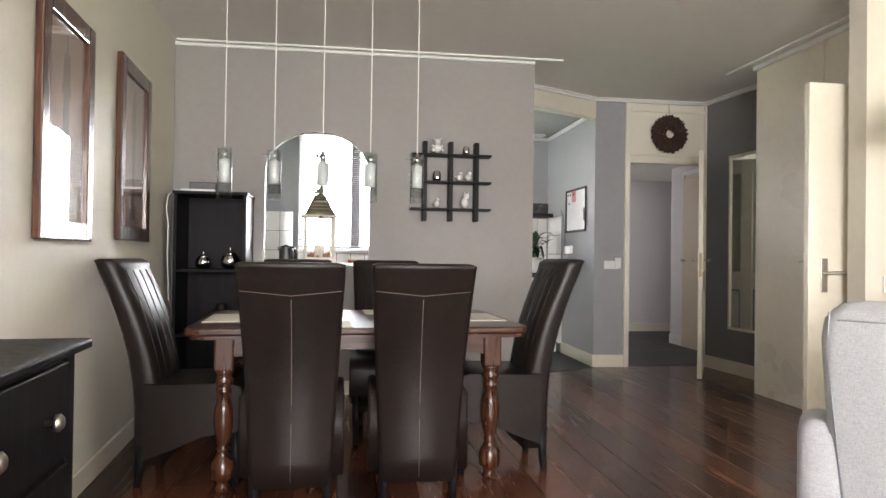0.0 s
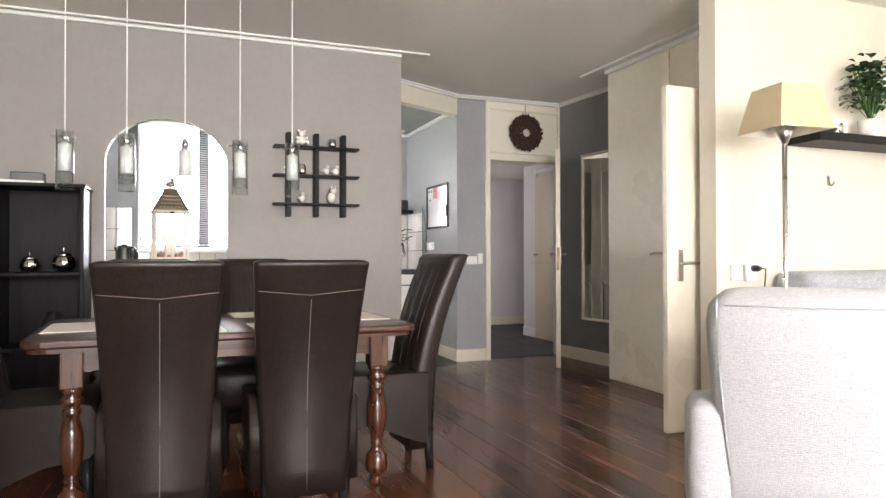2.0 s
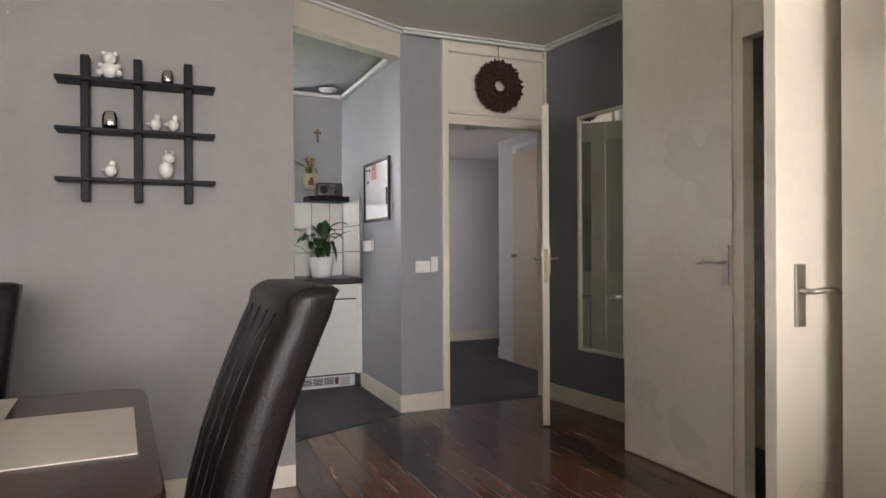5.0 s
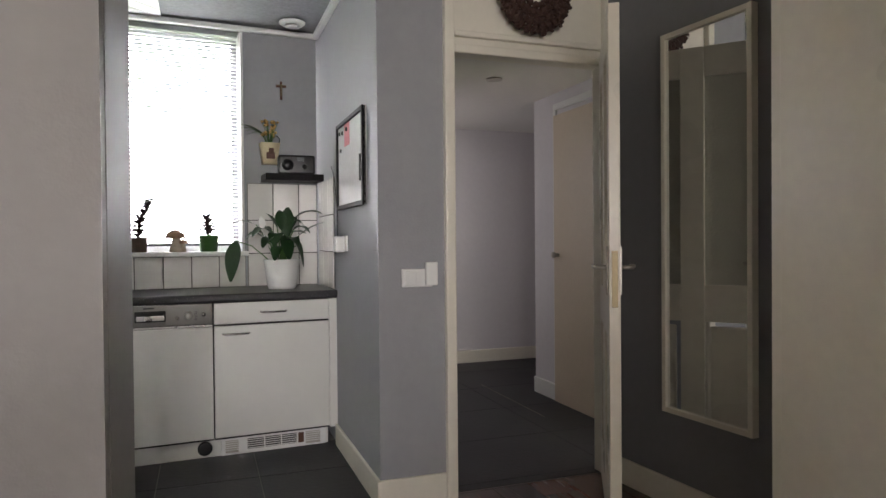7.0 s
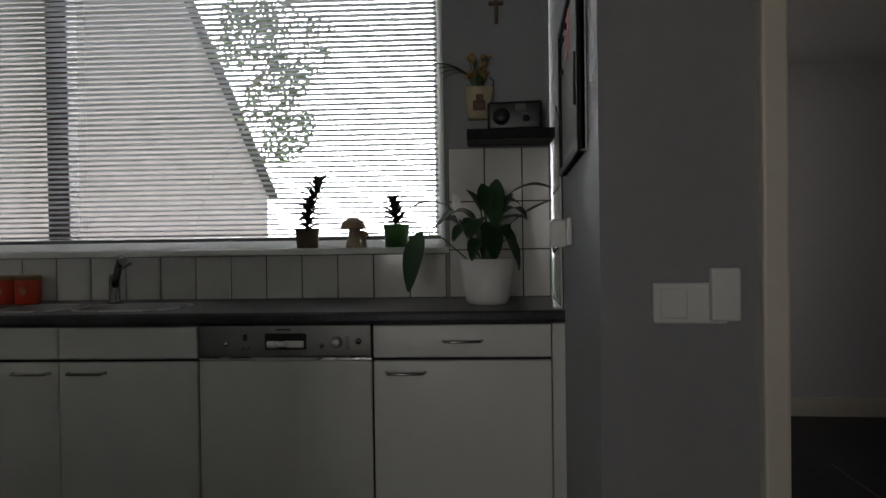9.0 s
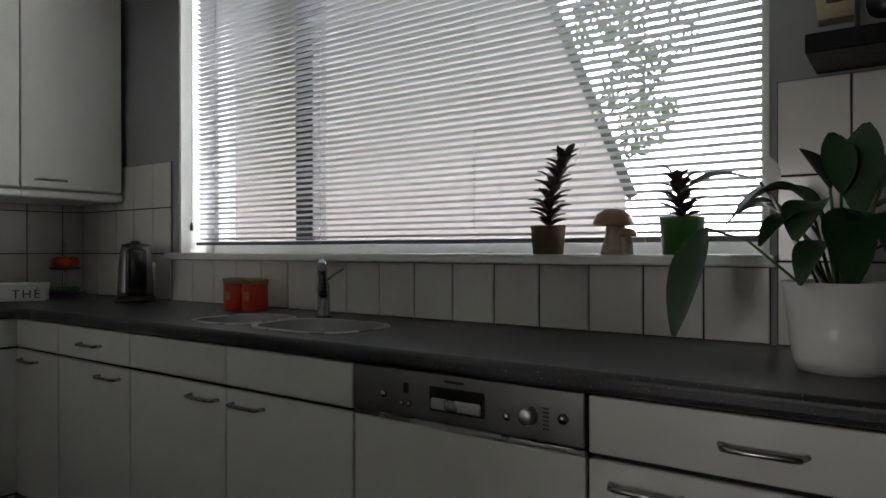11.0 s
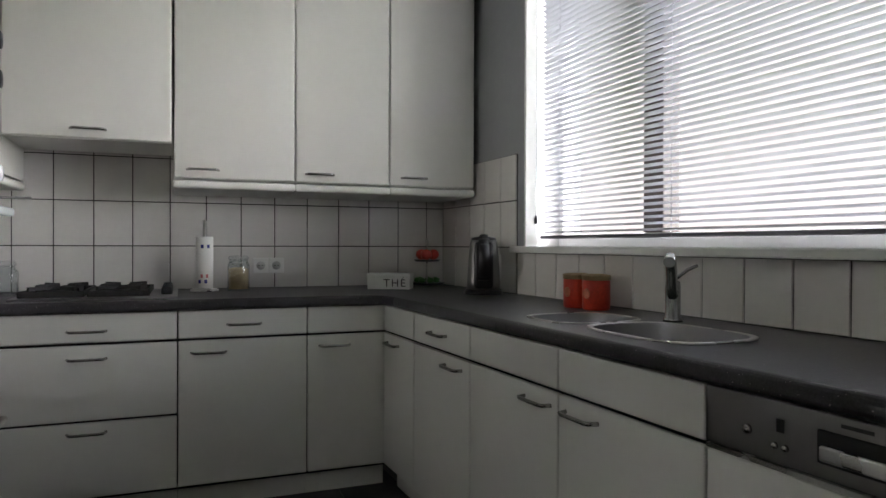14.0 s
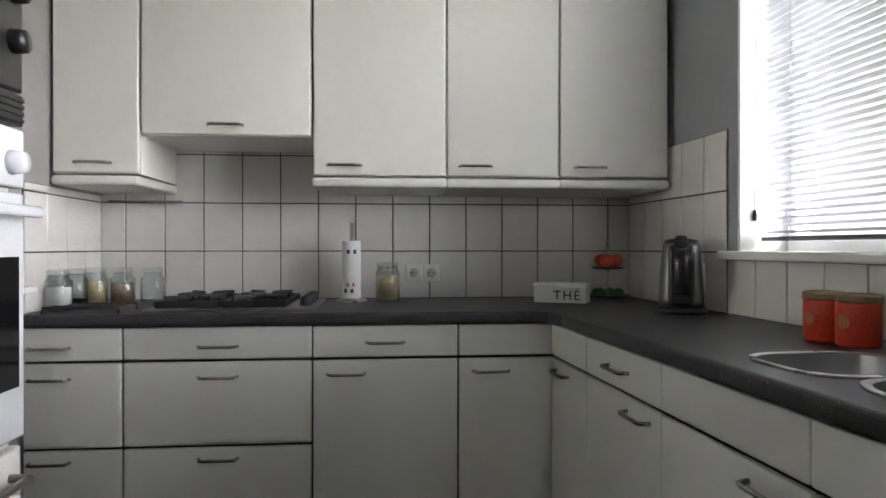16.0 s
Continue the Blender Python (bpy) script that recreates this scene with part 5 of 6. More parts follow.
base_unit(west(5.458), 0.317, [(n, a, c, 0.085, h) for n, a, c, _, h in r3], "white laminate drawer unit under the dark worktop")
base_unit(west(5.777), 0.624, r3, LBH)
base_unit(west(6.402), 0.502, [("drawer", *DR, 0.25, 0.742), ("door", *DO, 0.115, 0.635)], LBW)
base_unit(west(6.905), 0.345, [("drawer", *DR, None, 0), ("door", *DO, 0.115, 0.638)], LBW)

# plinth grille below the right cabinet
gr = thing("plinth_heater", kit(3.03, FV + 0.045), "white plinth heater grille with dark slots", "heater")
part("panel", box(B(), 0.0, 0.545, -0.012, 0.0, 0.004, 0.095, 0.003), M_WHITE, gr)
for i, (a, c) in enumerate(((0.02, 0.085), (0.13, 0.215), (0.222, 0.302), (0.309, 0.386), (0.435, 0.515))):
    s = part("grille", box(B(), a, c, -0.0135, -0.011, 0.015 if i in (0, 4) else 0.025, 0.08, 0.001), M_NICKEL if i in (0, 4) else M_BLACK, gr)
    for k in range(5):
        part("slat", box(B(), a, c, -0.016, -0.0135, 0.028 + k * 0.011, 0.032 + k * 0.011), M_PLASTIC, s)
part("switch", box(B(), 0.395, 0.425, -0.017, -0.011, 0.025, 0.08, 0.003), M_PINKW, gr)
solid("floor_vent", lathe(B(), [(0, 0), (0.036, 0), (0.036, 0.012), (0.028, 0.016), (0, 0.008)], 20, pose(2.95, FV + 0.044, 0.052, 90)), M_BLACK, KIT, "round black cap in the plinth", "vent")

# dishwasher
dw = thing("dishwasher", kit(2.40, FV), "built-in dishwasher with steel control panel and white door", "dishwasher")
# blackened too, for shaded gaps around the door
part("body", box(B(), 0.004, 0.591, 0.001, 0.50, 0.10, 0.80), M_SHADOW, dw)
part("door", rounded(B(), 0.004, 0.591, -0.018, 0, 0.112, 0.682, 0.004), M_CABINET, dw)
cp = part("control_panel", rounded(B(), 0.004, 0.591, -0.022, 0, 0.697, 0.803, 0.004), M_PANEL, dw, "brushed steel control panel")
part("trim_strip", box(B(), 0.004, 0.591, -0.02, -0.002, 0.685, 0.694, 0.001), M_STEEL, dw)
# raised dark patch that paints the shade of a recess
part("grip", box(B(), 0.232, 0.372, -0.026, -0.02, 0.722, 0.776, 0.003), M_SHADOW, cp, "dark patch painted as the shade of a grip recess")
part("grip_bar", rounded(B(), 0.239, 0.365, -0.032, -0.024, 0.728, 0.752, 0.004), M_STEEL, cp)
part("dial", lathe(B(), [(0.0, 0), (0.019, 0), (0.017, 0.018), (0.012, 0.022), (0, 0.022)], 24, pose(0.475, -0.022, 0.745, 90)), M_STEEL, cp, "steel programme dial")
for x, z, r in ((0.10, 0.742, 0.009), (0.155, 0.728, 0.006), (0.175, 0.728, 0.006), (0.425, 0.735, 0.008), (0.548, 0.748, 0.011)):
    part("button", lathe(B(), [(0, 0), (r, 0), (r * 0.9, 0.006), (0, 0.007)], 14, pose(x, -0.022, z, 90)), M_HANDLE, cp)
part("display", box(B(), 0.158, 0.172, -0.0235, -0.021, 0.752, 0.774), M_BLACK, cp)
for k in range(6):
    part("marking", box(B(), 0.505, 0.518, -0.0228, -0.0215, 0.722 + k * 0.008, 0.725 + k * 0.008), M_BLACK, cp)
part("marking", box(B(), 0.27, 0.32, -0.0228, -0.0215, 0.786, 0.792), M_BLACK, cp)
part("plinth", box(B(), 0, 0.595, 0.047, 0.06, 0.002, 0.10), M_CABINET, dw)


def kp2(u, v):
    p = KIT @ Vector((u, v, 0))
    return (p.x, p.y)


# continuous L-shaped worktop with a rounded nose
WF = WX + 0.022
pts = [kp2(3.652, -0.002), kp2(0.02, -0.002), (-0.638, 5.456), (WF, 5.456), (WF, 7.10), (WF + 0.01, 7.16), (WF + 0.045, 7.205)]
pts += [kp2(0.75, FV - 0.032), kp2(3.652, FV - 0.032)]
t = B()
prism(t, pts[::-1], 0.805, TOPZ)
ed = [e for e in t.edges if abs(e.verts[0].co.z - e.verts[1].co.z) < 1e-4]
bmesh.ops.bevel(t, geom=ed, offset=0.014, segments=4, profile=0.5, affect="EDGES")
worktop = solid("worktop", t, M_COUNTER, Matrix(), "dark speckled anthracite laminate L-shaped worktop", "worktop")

# sink and tap
sink = thing("sink", kit(1.58, -0.50, TOPZ), "stainless steel inset sink with two bowls", "sink")


def oval(k, z, cx=0.49, rx=0.185):
    """A bowl's outline, a rounded oblong, at scale k."""
    pts = []
    for i in range(40):
        a = i * math.pi / 20
        c, s = math.cos(a), math.sin(a)
        pts.append((cx + rx * k * math.copysign(abs(c) ** 0.6, c), 0.165 + 0.14 * k * math.copysign(abs(s) ** 0.6, s), z))
    return pts


def cut(ob, cutter_mesh, m):
    """Cut a hole through a mesh for good."""
    c = bpy.data.objects.new("cutter", cutter_mesh)
    bpy.context.scene.collection.objects.link(c)
    c.matrix_world = m
    md = ob.modifiers.new("hole", "BOOLEAN")
    md.object, md.operation = c, "DIFFERENCE"
    bpy.context.view_layer.update()
    me = bpy.data.meshes.new_from_object(ob.evaluated_get(bpy.context.evaluated_depsgraph_get()))
    ob.modifiers.clear()
    ob.data = me
    bpy.data.objects.remove(c)


for cx, rx, deep in ((0.49, 0.185, 0.15), (0.145, 0.125, 0.09)):
    cut(worktop, mesh_of(loft(B(), [oval(1.0, -0.3, cx, rx), oval(1.0, 0.2, cx, rx)]), M_COUNTER, "hole"), sink.matrix_basis)
    part("rim", loft(B(), [oval(1.07, 0.0005, cx, rx), oval(1.08, 0.004, cx, rx), oval(1.02, 0.005, cx, rx), oval(0.985, 0.003, cx, rx)], False), M_STEEL, sink)
    part("bowl", loft(B(), [oval(k, -deep * d, cx, rx) for k, d in ((0.985, -0.02), (0.96, 0.13), (0.93, 0.73), (0.86, 0.93), (0.7, 1.0), (0.12, 1.03))], False), M_SINK, sink, "steel sink bowl")
    part("drain", lathe(B(), [(0, -deep), (0.03, -deep), (0.034, -deep + 0.004), (0.034, -deep - 0.004)], 18, T(cx, 0.165)), M_CHROME, sink)
tap = thing("kitchen_tap", kit(1.89, -0.145, TOPZ), "chrome single-lever mixer tap behind the sink", "tap")
part("body", lathe(B(), [(0, 0), (0.027, 0), (0.027, 0.008), (0.021, 0.012), (0.021, 0.10), (0.019, 0.115), (0, 0.12)], 20), M_TAP, tap)
part("spout", tube(B(), [(0.0, 0.0, 0.06), (0.022, -0.024, 0.105), (0.046, -0.05, 0.148), (0.066, -0.072, 0.175), (0.082, -0.09, 0.18)], 0.0148, 14), M_TAP, tap)
part("nozzle", tube(B(), [(0.076, -0.084, 0.183), (0.092, -0.101, 0.171)], 0.0158, 14), M_CHROME, tap, "bright chrome spray nozzle")
part("lever", tube(B(), [(0, 0, 0.115), (0.014, 0.012, 0.13), (0.03, 0.026, 0.148), (0.05, 0.043, 0.16)], 0.005, 8), M_TAP, tap)

# upper cabinets
UX = -0.2


def upper(m, w, z0, z1, hx, label, rail=True, depth=0.43):
    u = thing("wall_cabinet", m, label, "kitchen cabinet", "kitchen wall cabinets")
    part("carcass", box(B(), 0, w, 0.001, depth, z0 + 0.002, z1), M_CABUP, u)
    d = part("door", rounded(B(), 0.002, w - 0.002, -0.02, 0.0, z0 + 0.004, z1, 0.007), M_CABUP, u)
    if hx is not None:
        bow_handle(d, hx, -0.02, z0 + 0.04, 0.125)
    if rail:
        rr = rounded(B(), -0.004, w + 0.004, -0.026, depth, z0 - 0.04, z0 - 0.004, 0.014)
        part("light_rail", rr, M_CABUP, u, "rounded cream light rail")
    return u


def wu(y):
    return T(UX - 0.02, y, 0, 90)


LU = "cream-white laminate wall cabinet with a chrome handle"
upper(wu(5.462), 0.302, 1.335, 2.345, 0.14, LU)
upper(wu(6.384), 0.497, 1.335, 2.345, 0.115, LU)
upper(wu(6.882), 0.434, 1.335, 2.345, 0.11, LU)
upper(wu(7.317), 0.43, 1.335, 2.345, 0.12, LU)
upper(wu(5.768), 0.61, 1.478, 2.345, 0.30, "cream-white laminate hood cabinet over the hob", False)
solid("cabinet_filler", box(B(), -0.635, UX - 0.03, 5.50, 7.74, 2.346, KCEIL, 0.002), M_CABUP, Matrix(), "cream-white filler strip above the wall cabinets", "panel")
solid("utensil_rail", tube(B(), [(-0.6, 5.5, 1.262), (-0.6, 5.8, 1.262)], 0.006, 8), M_PANEL, Matrix(), "thin chrome utensil rail under the wall cabinet", "rail")

# tall oven housing behind the dining wall
ov = thing("oven_cabinet", T(2.018, 6.03, 0, 180), "tall white cabinet with built-in oven and microwave", "oven cabinet")
part("carcass", box(B(), 0, 0.878, 0.002, 0.49, 0.1, 2.33), M_CABUP, ov)
part("plinth", box(B(), 0.0, 0.878, 0.05, 0.06, 0.004, 0.1), M_CABUP, ov)
part("side_door", rounded(B(), 0.002, 0.27, -0.02, 0, 0.11, 2.33, 0.006), M_CABUP, ov)
part("top_door", rounded(B(), 0.275, 0.876, -0.02, 0, 1.70, 2.33, 0.006), M_CABUP, ov)
dr = part("drawer", rounded(B(), 0.275, 0.876, -0.02, 0, 0.11, 0.745, 0.006), M_CABUP, ov)
part("handle", tube(B(), [(0.5, -0.02, 0.70), (0.5, -0.05, 0.70), (0.84, -0.05, 0.70), (0.84, -0.02, 0.70)], 0.007, 8), M_NICKEL, dr)
oven = part("oven", rounded(B(), 0.278, 0.874, -0.026, 0, 0.76, 1.158, 0.006), M_ENAMEL, ov, "white enamel oven door")
part("oven_glass", box(B(), 0.34, 0.852, -0.029, -0.025, 0.845, 1.055, 0.001), M_OVENGLASS, oven, "black oven window")
part("oven_handle", rounded(B(), 0.29, 0.862, -0.065, -0.045, 1.118, 1.136, 0.006), M_ENAMEL, oven)
pn = part("oven_panel", rounded(B(), 0.278, 0.874, -0.026, 0, 1.166, 1.262, 0.005), M_ENAMEL, ov, "white oven control panel")
for x in (0.36, 0.5, 0.65, 0.835):
    part("knob", lathe(B(), [(0, 0), (0.02, 0), (0.016, 0.022), (0, 0.024)], 20, pose(x, -0.026, 1.205, 90)), M_ENAMEL, pn)
vt = part("vent", box(B(), 0.278, 0.874, -0.024, 0, 1.268, 1.318, 0.002), M_BLACK, ov, "black ventilation slots")
for k in range(4):
    part("slat", box(B(), 0.282, 0.87, -0.028, -0.024, 1.273 + k * 0.011, 1.279 + k * 0.011), M_BLACK, vt)
mw = part("microwave", rounded(B(), 0.278, 0.874, -0.024, 0, 1.322, 1.69, 0.005), mat("dark_steel", (0.08, 0.075, 0.07), 0.35, 0.8), ov, "dark steel microwave front")
for z in (1.40, 1.48, 1.58):
    part("knob", lathe(B(), [(0, 0), (0.02, 0), (0.018, 0.02), (0, 0.022)], 18, pose(0.845, -0.024, z, 90)), M_BLACK, mw)
part("microwave_glass", box(B(), 0.3, 0.78, -0.026, -0.023, 1.36, 1.66, 0.001), M_OVENGLASS, mw)

# gas hob
hob = thing("gas_hob", T(-0.33, 6.10, TOPZ), "steel gas hob with black cast-iron pan supports", "hob")
part("plate", rounded(B(), -0.24, 0.26, -0.285, 0.30, 0, 0.008, 0.0035), M_SINK, hob, "brushed steel hob plate")
for cy in (-0.15, 0.085):
    g = B()
    for x in (-0.205, 0.185):
        box(g, x, x + 0.014, cy - 0.112, cy + 0.112, 0.008, 0.032, 0.003)
    for a in (-0.112, 0.098):
        box(g, -0.205, 0.199, cy + a, cy + a + 0.014, 0.010, 0.030, 0.003)
    for bx in (-0.1, 0.095):
        for k in range(4):
            a = k * math.pi / 2 + math.pi / 4
            q = pose(bx + 0.072 * math.cos(a), cy + 0.072 * math.sin(a), 0.04, 0, 0, math.degrees(a))
            box(g, -0.042, 0.042, -0.006, 0.006, -0.006, 0.008, 0.002, q)
            box(g, 0.028, 0.042, -0.006, 0.006, -0.026, -0.004, 0.002, q)
    part("pan_support", g, M_IRON, hob, "cast-iron pan support")
    for x in (-0.1, 0.095):
        part("burner", lathe(B(), [(0, 0.008), (0.048, 0.008), (0.048, 0.018), (0.035, 0.022), (0.035, 0.028), (0, 0.03)], 20, T(x, cy)), M_IRON, hob)
for x in (-0.15, -0.06, 0.03, 0.12):
    part("knob", lathe(B(), [(0, 0.008), (0.022, 0.008), (0.021, 0.03), (0.017, 0.042), (0, 0.043)], 18, T(x, 0.258)), M_BLACK, hob)
rack2 = thing("wire_rack", T(-0.17, 5.50, TOPZ), "black wire rack lying on the worktop", "rack")
for i in range(9):
    part("rod", tube(B(), [(-0.03, 0.02 + i * 0.028, 0.02), (0.14, 0.02 + i * 0.028, 0.02)], 0.0035, 6), M_IRON, rack2)
for x in (-0.03, 0.14):
    part("side_rod", tube(B(), [(x, 0.01, 0.0), (x, 0.012, 0.02), (x, 0.255, 0.02), (x, 0.257, 0.0)], 0.0045, 6), M_IRON, rack2)

# storage jars beside the hob
JARS = ((-0.40, 5.745, None, 0.0, "empty clear glass storage jar with a glass lid"), (-0.40, 5.632, M_NUTS, 0.085, "glass storage jar of brown grains"), (-0.40, 5.53, M_OATS, 0.088, "glass storage jar of pale oats"), (-0.285, 5.503, M_SOIL, 0.03, "glass storage jar with a little dark tea"), (-0.16, 5.502, M_SUGAR, 0.08, "glass storage jar of white sugar"))
for x, y, fill, level, lab in JARS:
    j = thing("storage_jar", T(x, y, TOPZ), lab, "jar", "storage jars by the hob")
    part("jar", lathe(B(), [(0, 0), (0.043, 0), (0.046, 0.006), (0.046, 0.10), (0.034, 0.118), (0.034, 0.124), (0.031, 0.124), (0.031, 0.117), (0.043, 0.099), (0.043, 0.008), (0, 0.008)], 22), M_GLASS, j)
    part("lid", lathe(B(), [(0.0, 0.122), (0.038, 0.125), (0.038, 0.138), (0.03, 0.144), (0, 0.144)], 20), M_GLASS, j)
    if fill:
        part("contents", lathe(B(), [(0, 0.0085), (0.0425, 0.0085), (0.0425, level), (0, level + 0.004)], 20), fill, j)
solid("salt_bowl", lathe(B(), [(0, 0), (0.035, 0), (0.05, 0.012), (0.046, 0.02), (0, 0.024)], 18), M_BLACK, T(-0.36, 5.835, TOPZ + 0.0), "small black lid lying beside the hob", "lid")

# kitchen roll, muesli jar, sockets, tea box, fruit stand, coffee pad machine
kr = thing("kitchen_roll", T(-0.477, 6.513, TOPZ), "printed kitchen roll on a steel holder", "kitchen roll")
part("foot", lathe(B(), [(0, 0), (0.062, 0), (0.062, 0.008), (0.05, 0.012), (0, 0.012)], 24), M_STEEL, kr)
rl = part("roll", lathe(B(), [(0.012, 0.013), (0.037, 0.013), (0.038, 0.02), (0.038, 0.245), (0.037, 0.25), (0.012, 0.25)], 24), M_PAPER, kr)
part("pole", tube(B(), [(0, 0, 0.01), (0, 0, 0.325)], 0.008, 10), M_STEEL, kr)
for z, a0, n in ((0.205, 0.3, 2), (0.045, 0.0, 2)):
    for k in range(n):
        a = a0 - 0.6 + k * 0.7
        bm = box(B(), 0.0, 0.001, -0.006, 0.006, -0.008, 0.008, 0, pose(0.0383 * math.cos(a), 0.0383 * math.sin(a), z, 0, 0, math.degrees(a)))
        part("print", bm, M_BLUEPR, rl, "small blue printed motifs")
for a in (-0.35, 0.25):
    bm = box(B(), 0.0, 0.001, -0.005, 0.005, -0.008, 0.008, 0, pose(0.0386 * math.cos(a), 0.0386 * math.sin(a), 0.07, 0, 0, math.degrees(a)))
    part("print", bm, M_PINK, rl, "small red printed motifs")
mj = thing("muesli_jar", T(-0.463, 6.662, TOPZ), "clip-top glass jar half full of muesli", "jar")
part("jar", lathe(B(), [(0, 0), (0.047, 0), (0.05, 0.006), (0.05, 0.12), (0.042, 0.135), (0.042, 0.145), (0.039, 0.145), (0.039, 0.134), (0.047, 0.119), (0.047, 0.008), (0, 0.008)], 24), M_GLASS, mj)
part("contents", lathe(B(), [(0, 0.0085), (0.0465, 0.0085), (0.0465, 0.10), (0.02, 0.108), (0, 0.106)], 24), M_OATS, mj)
part("lid", lathe(B(), [(0, 0.146), (0.046, 0.146), (0.047, 0.156), (0.035, 0.163), (0, 0.164)], 24), M_GLASS, mj)
part("clip", tube(B(), [(0.046, -0.012, 0.13), (0.056, -0.01, 0.15), (0.05, 0.0, 0.165), (0.056, 0.01, 0.15), (0.046, 0.012, 0.13)], 0.002, 6), M_STEEL, mj, "wire clip")
part("clip_ring", lathe(B(), [(0.0425, 0.128), (0.045, 0.13), (0.0425, 0.132)], 24), M_STEEL, mj)
ks = thing("double_socket", T(-0.635, 6.742, 0.958), "white double wall socket above the worktop", "socket")
for k in range(2):
    pl2 = part("plate", rounded(B(), 0.0, 0.012, k * 0.076, k * 0.076 + 0.074, -0.038, 0.038, 0.003), M_PLASTIC, ks)
    # flat grey disc that paints the shade of the round socket well
    part("recess_shade", lathe(B(), [(0, 0.0), (0.021, 0.0), (0.021, 0.001), (0, 0.001)], 20, pose(0.0122, k * 0.076 + 0.037, 0, 0, 90)), mat("socket_shadow", (0.45, 0.45, 0.44), 0.5), pl2)
    for s in (-1, 1):
        part("hole", lathe(B(), [(0, 0), (0.003, 0), (0.003, 0.0012), (0, 0.0012)], 8, pose(0.013, k * 0.076 + 0.037 + s * 0.008, 0, 0, 90)), M_BLACK, pl2)

tb = thing("tea_box", T(-0.36, 7.37, TOPZ, 62), "white wooden tea box lettered THÉ", "tea box")
part("box", box(B(), -0.105, 0.105, -0.05, 0.05, 0, 0.062, 0.003), M_WHITE, tb)
part("lid", box(B(), -0.108, 0.108, -0.053, 0.053, 0.062, 0.078, 0.003), M_WHITE, tb)
cu = bpy.data.curves.new("lettering", "FONT")
cu.body, cu.size, cu.extrude, cu.align_x = "TH\u00c9", 0.052, 0.0008, "CENTER"
tx = new("lettering", cu)
tx.parent = tb
tx.matrix_basis = pose(0.03, -0.0542, 0.014, 90)
cu.space_character = 1.25
cu.materials.append(M_BLACK)

fs = thing("fruit_stand", T(-0.47, 7.60, TOPZ), "two-tier stand with red fruit on top", "fruit stand")
part("lower_tray", lathe(B(), [(0, 0.012), (0.03, 0.006), (0.085, 0.012), (0.095, 0.022), (0.085, 0.018), (0, 0.016)], 28), M_BLACK, fs)
part("upper_tray", lathe(B(), [(0, 0.128), (0.06, 0.13), (0.07, 0.14), (0.06, 0.135), (0, 0.133)], 28), M_BLACK, fs)
part("rod", tube(B(), [(0, 0, 0), (0, 0, 0.215)], 0.004, 8), M_STEEL, fs)
part("ring", tube(B(), [(0.018 * math.cos(a), 0, 0.232 + 0.018 * math.sin(a)) for a in [i * math.pi / 8 for i in range(17)]], 0.003, 6), M_STEEL, fs)
for x, y in ((-0.03, -0.02), (0.03, -0.015), (0.0, 0.035)):
    part("apple", ball(B(), (x, y, 0.166), 0.031, 2, (1, 1, 0.92)), M_RED, fs, "red apple")
bm = B()
for k in range(7):
    ball(bm, (0.05 * math.cos(k * 0.9), 0.05 * math.sin(k * 0.9), 0.035), 0.02, 1, (1.2, 1, 0.8))
part("green_fruit", bm, M_POTG, fs, "small green fruits")

km = thing("electric_kettle", T(0.10, 7.66, TOPZ, 66), "brushed steel electric kettle with a black handle", "kettle")
rg = []
for z, k in ((0.022, 1.0), (0.05, 0.99), (0.12, 0.94), (0.19, 0.87), (0.225, 0.82), (0.238, 0.76)):
    rg.append([(0.074 * k * math.copysign(abs(math.cos(a)) ** 0.8, math.cos(a)), 0.068 * k * math.copysign(abs(math.sin(a)) ** 0.8, math.sin(a)), z) for a in [i * math.pi / 16 for i in range(32)]])
part("body", loft(B(), rg), M_PANEL, km, "brushed steel body")
part("foot", lathe(B(), [(0, 0), (0.085, 0), (0.086, 0.01), (0.078, 0.022), (0, 0.022)], 28), M_BLACK, km)
part("back_plate", rounded(B(), -0.042, 0.042, -0.08, -0.03, 0.026, 0.23, 0.016), M_BLACK, km, "black plastic back plate")
hb = B()
loft(hb, [[(sx * 0.023, y + sy * 0.009 * c, z + sy * 0.009 * d) for sx, sy in ((-1, -1), (1, -1), (1, 1), (-1, 1))] for y, z, c, d in ((-0.05, 0.232, 0, 1), (-0.088, 0.238, 0.4, 0.9), (-0.112, 0.218, 0.8, 0.6), (-0.118, 0.17, 1, 0), (-0.114, 0.11, 1, 0), (-0.1, 0.075, 1, -0.5), (-0.07, 0.06, 0.3, -1))])
part("handle", hb, M_BLACK, km, "broad black plastic handle")
part("lid", lathe(B(), [(0.056, 0.238), (0.054, 0.248), (0.02, 0.254), (0.018, 0.262), (0, 0.264)], 28), M_BLACK, km)
part("spout", loft(B(), [[(-w, y, z), (w, y, z), (w, y + 0.02, z + 0.005), (-w, y + 0.02, z + 0.005)] for w, y, z in ((0.016, 0.045, 0.17), (0.022, 0.06, 0.21), (0.024, 0.07, 0.236))]), M_PANEL, km)
part("water_gauge", rounded(B(), 0.062, 0.078, -0.012, 0.012, 0.06, 0.17, 0.005), M_PLASTIC, km, "white water gauge")

